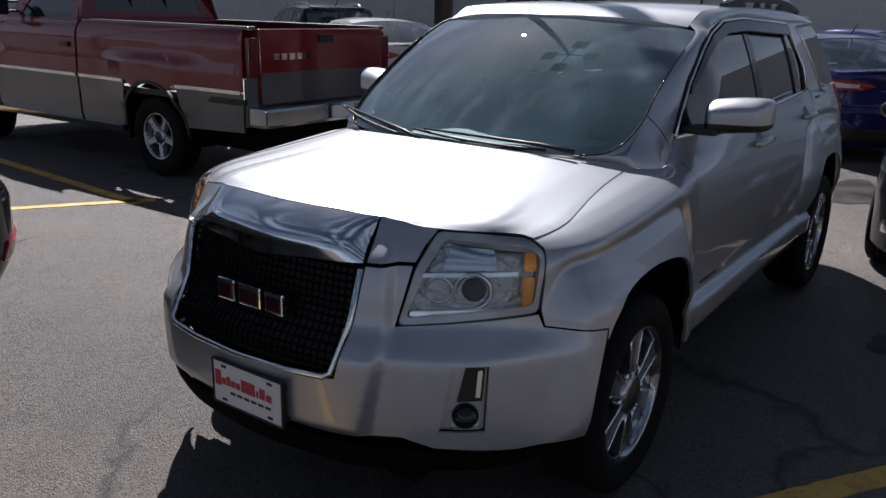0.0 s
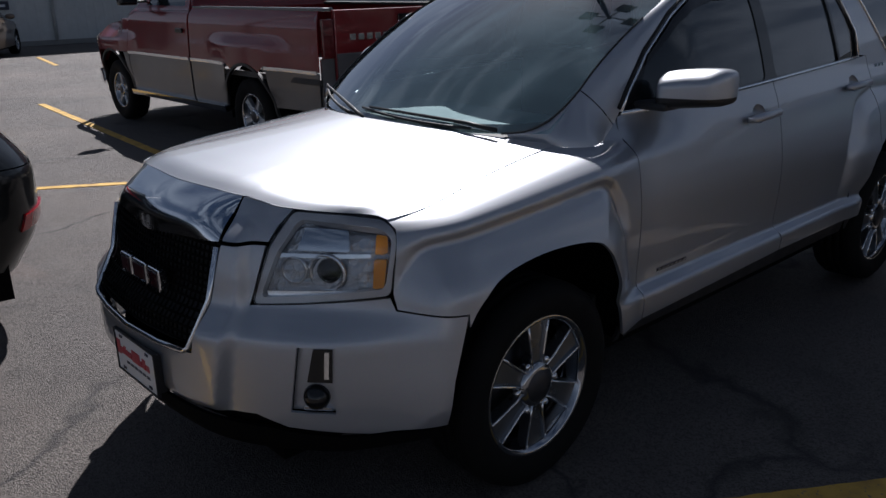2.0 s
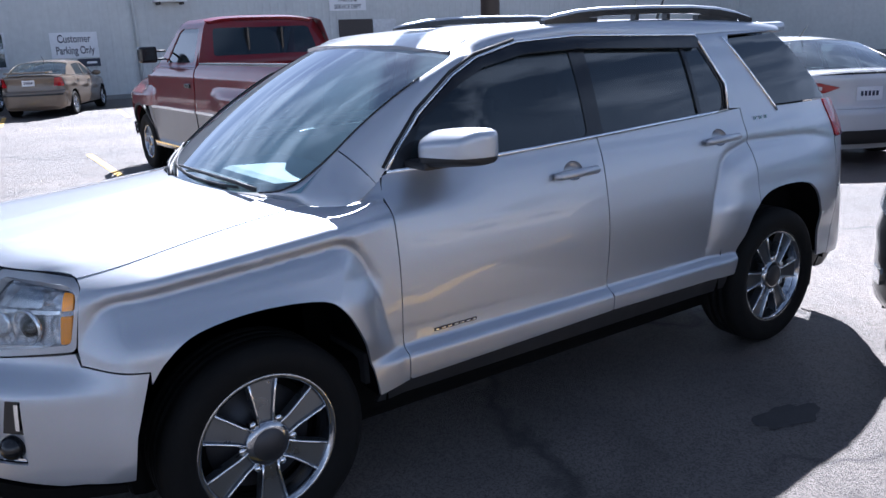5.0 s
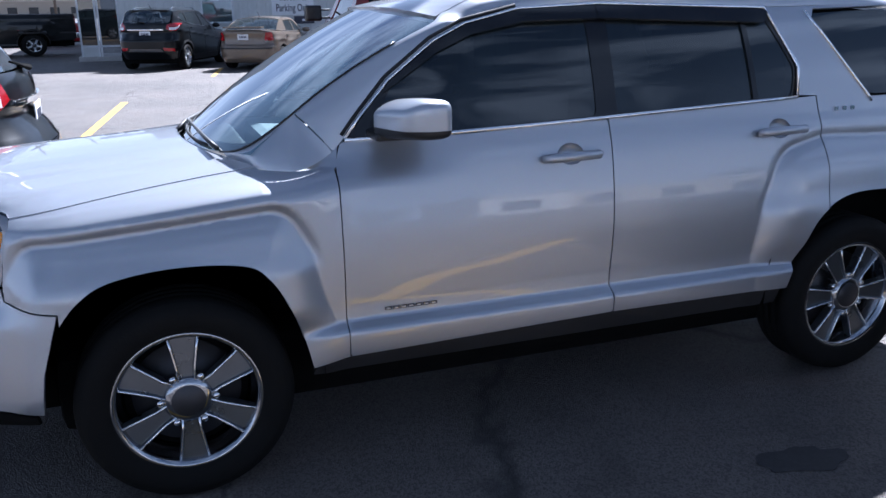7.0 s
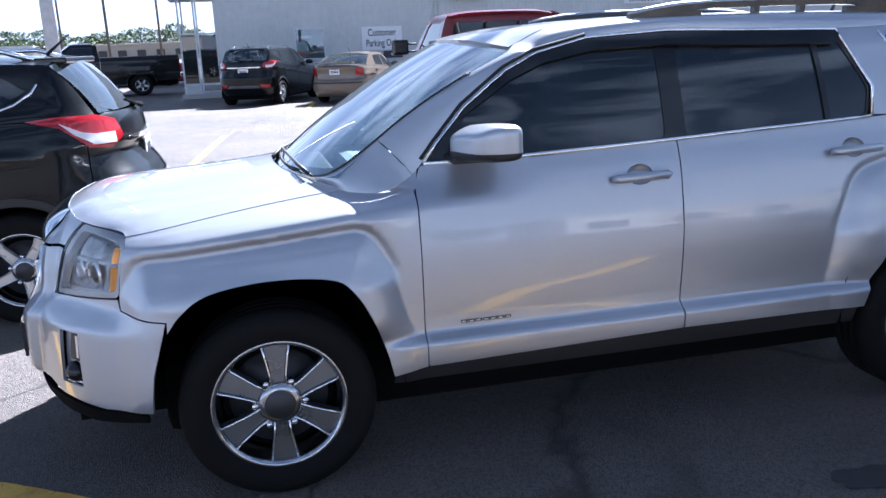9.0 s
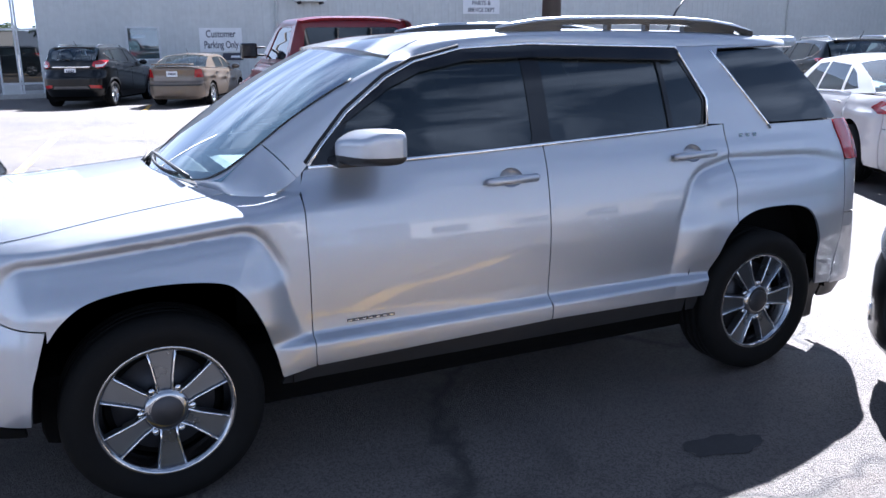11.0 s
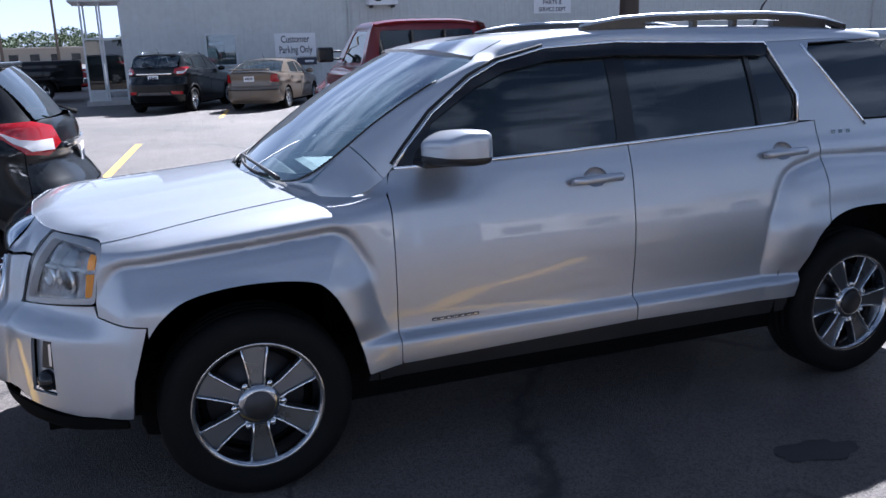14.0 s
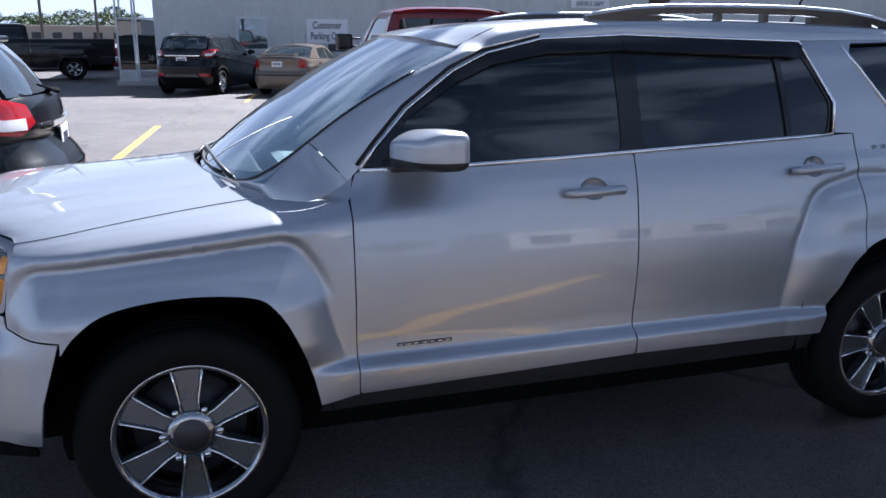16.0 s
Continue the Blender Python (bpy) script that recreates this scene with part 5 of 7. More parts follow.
    # fog lamp recess
    pocket = face("fog_pocket", [(sg * p[0], p[1]) for p in FOG], SILVER, 0.03, 0.0, lift=-0.022, depth=0.0, label="fog lamp recess")
    face("fog_slot", [(sg * p[0], p[1]) for p in [(F(0.650), 0.545), (F(0.706), 0.545), (F(0.710), 0.652), (F(0.668), 0.652)]], GLOSS_BLACK, 0.03, 0.0, lift=-0.017, depth=0.004)
    c = SUV(np.array([sg * F(0.668)]), np.array([0.50]))[0]
    d = np.array([-0.8, sg * 0.55, 0.0]) / np.linalg.norm([0.8, 0.55])
    bm = bmesh.new()
    bmesh.ops.create_uvsphere(bm, u_segments=24, v_segments=14, radius=0.040)
    bm.transform(Matrix.Translation(Vector(c - d * 0.02)))
    part("fog_lamp", bm, GLOSS_BLACK, suv, "round dark fog lamp", smooth=True)
    face("fog_trim", [(sg * p[0], p[1]) for p in [(F(0.640), 0.457), (F(0.702), 0.457), (F(0.702), 0.467), (F(0.640), 0.467)]], CHROME, 0.03, 0.0, lift=-0.012, depth=0.02)
    face("fog_trim", [(sg * p[0], p[1]) for p in [(F(0.690), 0.56), (F(0.700), 0.56), (F(0.704), 0.645), (F(0.694), 0.645)]], CHROME, 0.03, 0.0, lift=-0.010, depth=0.005)
    # door mirror
    def mirror_form(lower):
        bm = bmesh.new()
        bmesh.ops.create_cube(bm, size=1.0)
        bmesh.ops.subdivide_edges(bm, edges=bm.edges, cuts=8, use_grid_fill=True)
        for v in bm.verts:
            p = v.co * 2
            p = p / (abs(p.x) ** 6 + abs(p.y) ** 6 + abs(p.z) ** 6) ** (1 / 6)
            nose, out = max(0, -p.x), max(0, -p.y)
            w = 1 - 0.22 * nose
            up = 0.076 * (1 - 0.48 * nose ** 1.5 - 0.12 * out) if p.z > 0 else 0.064 * (1 - 0.2 * nose)
            v.co = Vector((0.80 + p.x * 0.085 - 0.035 * p.y, sg * (0.905 - p.y * 0.118 * w), 1.258 + p.z * up - 0.012 * p.y))
        bmesh.ops.bisect_plane(bm, geom=bm.verts[:] + bm.edges[:] + bm.faces[:], plane_co=(0.8, 0.9, 1.236), plane_no=(0, 0, 1), clear_inner=not lower, clear_outer=lower)
        return bm
    mirror = part("mirror", mirror_form(False), SILVER, suv, "silver door mirror with a black lower shell and foot", smooth=True)
    part("mirror_shell", mirror_form(True), PLASTIC, mirror, "black lower shell", smooth=True)
    box("mirror_foot", (0.69, sg * 0.715, 1.186), (0.83, sg * 0.86, 1.216), PLASTIC, mirror, bevel=0.013)
    # roof rail: dark flank, silver top, on three feet
    way = [(1.52, 1.690), (1.60, 1.702), (1.72, 1.718), (1.88, 1.727), (2.2, 1.730), (2.5, 1.727), (2.70, 1.716), (2.86, 1.694), (2.98, 1.670)]
    bm = bmesh.new()
    rows = [[bm.verts.new((x, sg * (0.575 + dy), z + dz)) for dy, dz in ((-0.016, -0.016), (0.020, -0.016), (0.020, 0.010), (-0.014, 0.012))] for x, z in way]
    for p, q in zip(rows, rows[1:]):
        for k in range(4):
            bm.faces.new((p[k], p[(k + 1) % 4], q[(k + 1) % 4], q[k]))
    bm.faces.new(rows[0])
    bm.faces.new(rows[-1][::-1])
    rail = part("roof_rail", bm, GLOSS_BLACK, suv, "dark roof rail with a silver top")
    tube("rail_top", [(x, sg * 0.577, z + 0.010) for x, z in way], [0.008] + [0.014] * 7 + [0.008], SILVER, rail, sides=8)
    for x, w in ((1.72, 0.12), (2.10, 0.012), (2.32, 0.012), (2.70, 0.16)):
        box("rail_foot", (x - w, sg * 0.577 - 0.014, 1.655), (x + w, sg * 0.577 + 0.016, 1.716 if w < 0.03 else 1.705), GLOSS_BLACK, rail)
    # rear lamp and bumper end
    face("tail_lamp", [(sg * X(x), z) for x, z in [(3.455, 1.035), (3.63, 1.03), (3.60, 1.235), (3.405, 1.237)]], RED_LENS, 0.03, 0.015, lift=0.006, depth=0.03, label="red rear lamp")
    face("rear_bumper", [(sg * X(x), z) for x, z in [(3.364, 0.385), (3.70, 0.36), (3.715, 0.70), (3.414, 0.76)]], SILVER, 0.04, 0.01)
    face("tailgate", [(sg * X(x), z) for x, z in [(3.418, 0.766), (3.7295, 0.72), (3.7295, 1.19), (3.612, 1.19), (3.64, 1.03), (3.457, 1.03)]], SILVER, 0.05, 0.01)
    face("bumper_skirt", [(sg * X(x), z) for x, z in [(3.34, 0.30), (3.70, 0.28), (3.70, 0.36), (3.34, 0.385)]], PLASTIC, 0.05, 0.01, lift=-0.02)
    # wiper: arm and blade
    y0 = 0.50 if sg < 0 else -0.10
    a = ws(np.array([-y0 / 0.66, -(y0 - 0.12) / 0.66, -(y0 - 0.62) / 0.66]), np.array([0.0, 0.035, 0.065])) + np.array([-0.012, 0, 0.014])
    arm = tube("wiper_arm", [tuple(p) for p in a], [0.010, 0.008, 0.005], PLASTIC, suv, sides=6)
    b = ws(np.linspace(-(y0 - 0.10) / 0.66, -(y0 - 0.68) / 0.66, 7), np.linspace(0.014, 0.060, 7)) + np.array([-0.006, 0, 0.008])
    tube("wiper_blade", [tuple(p) for p in b], 0.006, PLASTIC, arm, sides=6)
tube("aerial", [(2.94, 0.0, 1.68), (3.0, 0.0, 1.80), (3.06, 0.0, 1.87)], [0.010, 0.006, 0.004], PLASTIC, suv, "black roof aerial", sides=6)

# cabin seen through the glass
box("dashboard", (0.42, -0.68, 0.85), (0.85, 0.68, 1.10), DASH, suv, "grey dashboard top", bevel=0.05)
tube("steering_wheel", [(0.93 + 0.06 * math.sin(a), -0.37 + 0.18 * math.cos(a), 1.06 + 0.17 * math.sin(a)) for a in np.linspace(0, 2 * math.pi, 25)[:-1]], 0.015, CABIN, suv, closed=True, sides=8)
for y in (-0.37, 0.37):
    seat = box("front_seat", (1.15, y - 0.25, 0.55), (1.65, y + 0.25, 0.75), SEAT, suv, bevel=0.05)
    box("seat_back", (1.55, y - 0.24, 0.70), (1.72, y + 0.24, 1.30), SEAT, seat, bevel=0.06)
    box("headrest", (1.60, y - 0.13, 1.32), (1.70, y + 0.13, 1.50), SEAT, seat, bevel=0.04)
bench = box("rear_bench", (2.20, -0.62, 0.55), (2.45, 0.62, 1.28), SEAT, suv, bevel=0.06)
for y in (-0.68, 0.68):
    box("door_sill", (0.80, y - 0.03, 0.95), (2.5, y + 0.03, 1.165), DASH, suv, "grey inner door top", bevel=0.012)
box("cabin_floor", (0.45, -0.76, 0.40), (3.5, 0.76, 0.52), CABIN, suv)


# ---- the other cars ----
def arch_notch(cx, cz, r, z0, n=12):
    a0 = math.degrees(math.asin((z0 - cz) / r))
    return arc(cx, cz, r, 180 - a0, a0, n)


def build_car(name, label, paint, S):
    """A car with its nose to -x and its front axle over the origin, from a table of its leading sizes."""
    car = thing(name, label, "car", S.get("group", "parked cars"))
    fo, ro, wb, hw, rt, b0, b1 = S["front"], S["rear"], S["wb"], S["hw"], S["tyre"], S["belt"][0], S["belt"][1]
    zr, sill = S["height"] - 0.05, S.get("sill", 0.30)
    plan = [(fo, 0), (fo + 0.015, 0.25 * hw), (fo + 0.06, 0.45 * hw), (fo + 0.17, 0.68 * hw), (fo + 0.33, 0.85 * hw), (fo + 0.55, 0.955 * hw), (0.05, 0.985 * hw), (wb * 0.35, hw), (wb * 0.8, hw), (wb + 0.1, 0.985 * hw),
            (ro - 0.48, 0.955 * hw), (ro - 0.25, 0.87 * hw), (ro - 0.11, 0.70 * hw), (ro - 0.04, 0.45 * hw), (ro - 0.01, 0.22 * hw), (ro, 0)]
    belt = lambda x: b0 + (b1 - b0) * np.clip((np.asarray(x, float) - 0.5) / (wb - 0.5), -0.6, 1.35)
    prof = curve([(-1.0, -0.06), (-0.85, -0.05), (-0.70, -0.012), (-0.50, 0.0), (-0.28, -0.004), (-0.13, -0.022), (-0.05, -0.045), (0.0, -0.075), (0.12, -0.125), (0.30, -0.21), (0.42, -0.28), (0.50, -0.37)])
    nose, tail = curve(S["nose"]), curve(S["tail"])
    crest = S.get("crest", 0.0)

    def skin(x, y, z):
        wf, wr = 1 - smooth((x - fo - 0.12) / 0.42), smooth((x - ro + 0.50) / 0.38)
        o = prof((z - belt(x)) * S.get("tall", 1.0))
        o = o + crest * np.exp(-((z - belt(x) + 0.30 - 0.03 * np.clip(x, 0, 3)) / 0.03) ** 2)
        o = o - 0.05 * smooth((0.9 - x) / 0.7) * smooth((z - belt(x) + 0.08) / 0.12)
        return (o * (1 - wf) + nose(z) * wf) * (1 - wr) + tail(z) * wr

    W = Wrap(plan, skin)
    step = S.get("step", 0.07)
    at = lambda x, z, sg=1: W(np.array([sg * W.at_x(x)]), np.array([float(z)]))[0]
    hood_z = curve(S["hood"])
    cx, cz = S["cowl"]
    hx, hz = S["header"]
    rx, rz = S["rear_header"]
    gx, gz = S["glass_base"]
    ra = S.get("arch", rt + 0.065)
    d1, d2 = 0.50, S.get("door", wb * 0.53)
    for sg in (-1, 1):
        def side(nm, pts, mat=paint, st=step, parent=car, holes=(), **kw):
            kw.setdefault("lift", 0.0)
            return panel(nm, [(sg * W.at_x(a), b) for a, b in pts], W, mat, parent, st, flip=True, holes=[[(sg * W.at_x(a), b) for a, b in h] for h in holes], **kw)
        top = [(x, float(hood_z(x))) for x in np.linspace(cx + 0.12, fo + 0.55, 6)]
        side("front_fender", [(-ra - 0.01, sill), *arch_notch(0, rt, ra, sill), (d1 - 0.004, sill), (d1 - 0.004, float(belt(d1)) - 0.01), *top, (fo + 0.55, sill + 0.05)])
        side("front_door", [(d1 + 0.004, sill), (d2 - 0.004, sill), (d2 - 0.004, float(belt(d2))), (d1 + 0.004, float(belt(d1)))])
        ax = wb - ra
        side("rear_door", [(d2 + 0.004, sill), (ax - 0.03, sill), (wb - ra * 0.90, rt + ra * 0.42), (wb - ra * 0.60, rt + ra * 0.82), (wb - 0.18, float(belt(wb - 0.2))), (d2 + 0.004, float(belt(d2)))])
        q = [(wb - ra * 0.56, rt + ra * 0.85), *arc(wb, rt, ra, 118, math.degrees(math.asin((sill - rt) / ra)), 12), (ro - 0.36, sill), (ro - 0.36, S["shoulder"]), (wb - 0.172, float(belt(wb - 0.2)))]
        side("rear_quarter", q)
        # pillars and roof edge with the window openings
        wins = S["windows"]
        up = [(cx + 0.16, float(belt(cx + 0.2)) + 0.0), (hx + 0.06, hz - 0.03), *[(x, float(np.interp(x, *zip(*S["roof_edge"])))) for x in np.linspace(hx + 0.2, rx - 0.1, 6)], (rx, rz - 0.03), *S["c_line"]]
        low = [(x, float(belt(x)) + 0.002) for x in np.linspace(S["c_line"][-1][0] - 0.06, cx + 0.25, 8) if x < wb - 0.15]
        body_low = [(wb - 0.16, float(belt(wb - 0.2)) + 0.004)]
        side("cab_frame", up + body_low + low, GLOSS_BLACK if S.get("dark_pillars") else paint, holes=wins)
        for k, w in enumerate(wins):
            side("side_window", w, TINT, lift=-0.006, depth=0.0, label="dark tinted side window")
        if S.get("trim"):
            tube("belt_trim", [tuple(at(x, float(belt(x)) + 0.012, sg) + np.array([0, sg * 0.004, 0])) for x in np.linspace(d1 + 0.1, wb - 0.2, 6)], 0.008, CHROME, car, sides=6)
        if S.get("chrome_line"):
            tube("window_trim", [tuple(at(x, z, sg) + np.array([0, sg * 0.004, 0])) for x, z in S["chrome_line"]], 0.009, CHROME, car, "bright window trim", sides=6)
        # handles
        for x in (d2 - 0.18, wb - 0.42):
            p = at(x, float(belt(x)) - 0.10, sg)
            box("handle", (p[0] - 0.10, p[1] - 0.012 + sg * 0.02, p[2] - 0.014), (p[0] + 0.10, p[1] + 0.012 + sg * 0.02, p[2] + 0.014), paint, car, bevel=0.008)
        # mirror
        p = at(cx + 0.42, float(belt(cx + 0.4)) + 0.02, sg)
        bm = bmesh.new()
        bmesh.ops.create_uvsphere(bm, u_segments=14, v_segments=8, radius=1.0)
        bm.transform(Matrix.Translation((p[0], p[1] + sg * 0.13, p[2] + 0.06)) @ Matrix.Diagonal((0.07, 0.12, 0.075, 1)))
        part("mirror", bm, paint, car, smooth=True)
        # wheel wells
        for c in (0.0, wb):
            bm = bmesh.new()
            rows = [[bm.verts.new((c + (ra + 0.02) * math.cos(a), sg * yy, rt + (ra + 0.02) * math.sin(a))) for yy in (hw * 0.55, hw * 0.955)] for a in np.linspace(radians(-15), radians(195), 17)]
            for a, b in zip(rows, rows[1:]):
                bm.faces.new((a[0], b[0], b[1], a[1]))
            bm.faces.new([r[0] for r in rows])
            part("wheel_well", bm, LINER, car)
        for nm, pts, mat, lift in S.get("lamps", ()):
            side(nm, pts, mat, 0.03, lift=lift, depth=0.02)
        if S.get("cladding"):
            side("sill_cladding", [(ra + 0.02, sill - 0.10), (wb - ra - 0.02, sill - 0.10), (wb - ra - 0.02, sill + 0.06), (ra + 0.02, sill + 0.06)], PLASTIC, lift=0.008, depth=0.05, label="black sill cladding")
            for c in (0.0, wb):
                o, i = arc(c, rt, ra + 0.045, 2, 178, 20), arc(c, rt, ra - 0.004, 178, 2, 20)
                side("arch_cladding", o + i, PLASTIC, 0.04, lift=0.010, depth=0.03)
    full = lambda pts: [(-a, b) for a, b in pts] + [(a, b) for a, b in pts[::-1] if a > 1e-6]
    X = W.at_x
    skirt = S.get("skirt", sill - 0.06)
    fz = float(hood_z(fo + 0.12))
    panel("front_bumper", full([(0.0, fz), (X(fo + 0.1), fz - 0.01), (X(fo + 0.3), fz - 0.005), (X(fo + 0.54), float(hood_z(fo + 0.55)) - 0.004), (X(fo + 0.54), sill + 0.05), (X(-ra), sill), (X(fo + 0.3), skirt), (0.0, skirt)]), W, paint, car, step, flip=True)
    for nm, pts, mat, lift in S.get("front_parts", ()):
        panel(nm, full([(X(a) if a > fo else 0.0, b) for a, b in pts]), W, mat, car, 0.04, flip=True, lift=lift, depth=0.02)
    sh = S["shoulder"]
    bz = S.get("bumper_top", 0.72)
    B = lambda x: W.total - X(x)
    panel("rear_bumper", full([(0.0, bz), (B(ro - 0.12), bz), (B(ro - 0.352), bz + 0.02), (B(ro - 0.352), sill), (B(ro - 0.2), skirt), (0.0, skirt)]), W.from_tail, paint, car, step)
    panel("tailgate", full([(0.0, S["gate_top"]), (B(ro - 0.15), S["gate_top"]), (B(ro - 0.352), sh), (B(ro - 0.352), bz + 0.026), (B(ro - 0.12), bz + 0.006), (0.0, bz + 0.006)]), W.from_tail, paint, car, step)
    for nm, pts, mat, lift in S.get("rear_parts", ()):
        panel(nm, full([(B(a) if a < ro else 0.0, b) for a, b in pts]), W.from_tail, mat, car, 0.04, lift=lift, depth=0.02)
    # hood, screen, roof, rear glass, deck
    def lid(nm, xs, zs, crown, mat, lab=""):
        ye = np.array([abs(at(x, z)[1]) for x, z in zip(xs, zs)]) - 0.004
        px = np.array([at(x, z)[0] for x, z in zip(xs, zs)])
        o = np.argsort(px)
        zf, yf = lambda x: np.interp(x, px[o], np.array(zs)[o]), lambda x: np.interp(x, px[o], ye[o])
        f = lambda x, y: np.stack([x, y, zf(x) + crown * (1 - np.clip(np.abs(y) / np.maximum(0.1, yf(x)), 0, 1) ** 2.5)], -1)
        return panel(nm, [(a, -b) for a, b in zip(px, ye)] + [(a, b) for a, b in zip(px[::-1], ye[::-1])], f, mat, car, step, depth=0.02, label=lab)
    hx0 = np.linspace(fo + 0.16, cx + 0.16, 9)
    lid("hood", hx0, [float(hood_z(x)) for x in hx0], 0.035, paint)
    rxs = np.linspace(hx + 0.06, rx, 9)
    lid("roof", rxs, [float(np.interp(x, *zip(*S["roof_edge"]))) for x in rxs], 0.052, paint)
    a, b = at(cx + 0.16, float(hood_z(cx + 0.16))), at(hx + 0.06, hz - 0.03)
    ws = sheet_between(lambda u: (a[0] - 0.16 * (1 - u * u), a[1] * u, a[2] + 0.02 * (1 - u * u)), lambda u: (b[0] - 0.07 * (1 - u * u), b[1] * u, b[2] + 0.05 * (1 - u * u)), 0.02)
    panel("windscreen", [(-1, 0), (1, 0), (1, 1), (-1, 1)], ws, TINT if S.get("dark_screen") else GLASS, car, 0.10, depth=0.0, flip=True, scale=(0.66, 0.8))
    c, d = at(gx, gz), at(rx, rz - 0.03)
    bs = S.get("glass_bow", 0.10)
    rs = sheet_between(lambda u: (c[0] + bs * (1 - u * u), c[1] * u * 0.97, c[2] + 0.0 * u), lambda u: (d[0] + 0.05 * (1 - u * u), d[1] * u, d[2] + 0.05 * (1 - u * u)), -0.02)
    panel("rear_screen", [(-1, 0), (1, 0), (1, 1), (-1, 1)], rs, S.get("rear_glass", TINT), car, 0.10, depth=0.0, scale=(0.66, 0.8))
    if S.get("deck"):
        xs = np.linspace(gx - 0.02, ro - 0.16, 6)
        lid("boot_lid", xs, [float(np.interp(x, *zip(*S["deck"]))) for x in xs], 0.03, paint)
    if S.get("spoiler"):
        x0, z0, y0 = S["spoiler"]
        box("spoiler", (x0 - 0.14, -y0, z0 - 0.02), (x0 + 0.12, y0, z0 + 0.02), paint, car, bevel=0.012)
    if S.get("wiper"):
        wx, wz = S["wiper"]
        arm = tube("rear_wiper", [(wx + 0.045, 0.0, wz + 0.025), (wx + 0.02, -0.17, wz + 0.05), (wx - 0.02, -0.34, wz + 0.08)], [0.022, 0.010, 0.007], LINER, car, "black rear wiper", sides=6)
    if S.get("rails"):
        for sg in (-1, 1):
            tube("roof_rail", [(hx + 0.25, sg * 0.54, zr + 0.0), (hx + 0.40, sg * 0.54, zr + 0.065), (rx - 0.35, sg * 0.54, zr + 0.065), (rx - 0.15, sg * 0.54, zr)], 0.018, S["rails"], car, sides=8)
    if S.get("aerial"):
        tube("aerial", [(rx - 0.18, 0, zr + 0.03), (rx - 0.02, 0, zr + 0.16)], [0.012, 0.005], PLASTIC, car, sides=6)
    # number plate blank with plain bars
    pz = S["plate"]
    p = at(ro - 0.001, pz)
    pl = box("plate", (p[0] + 0.008, -0.1525, pz - 0.075), (p[0] + 0.018, 0.1525, pz + 0.075), PLATE, car, "white number plate with plain bars", bevel=0.003)
    for k in range(5):
        box("print", (p[0] + 0.018, 0.09 - k * 0.045 - 0.014, pz - 0.025), (p[0] + 0.021, 0.09 - k * 0.045 + 0.014, pz + 0.03), INK_DARK, pl)
    four_wheels(car, 0.0, wb, hw * 2 - 0.26, rt, S["rim"], 0.22, S.get("spokes", 5), style=S.get("style", "star"))
    box("underbody", (fo + 0.35, -hw * 0.80, 0.18), (ro - 0.30, hw * 0.80, 0.45), LINER, car)
    box("cabin_floor", (0.4, -hw * 0.8, 0.45), (wb + 0.3, hw * 0.8, 0.55), CABIN, car)
    for y in (-0.36, 0.36):
        s = box("front_seat", (1.05, y - 0.24, 0.5), (1.6, y + 0.24, b0 + 0.10), SEAT, car, bevel=0.06)
        box("headrest", (1.5, y - 0.13, b0 + 0.10), (1.6, y + 0.13, b0 + 0.30), SEAT, s, bevel=0.03)
    box("rear_bench", (wb - 0.55, -0.6, 0.5), (wb - 0.25, 0.6, b0 + 0.12), SEAT, car, bevel=0.06)
    return car


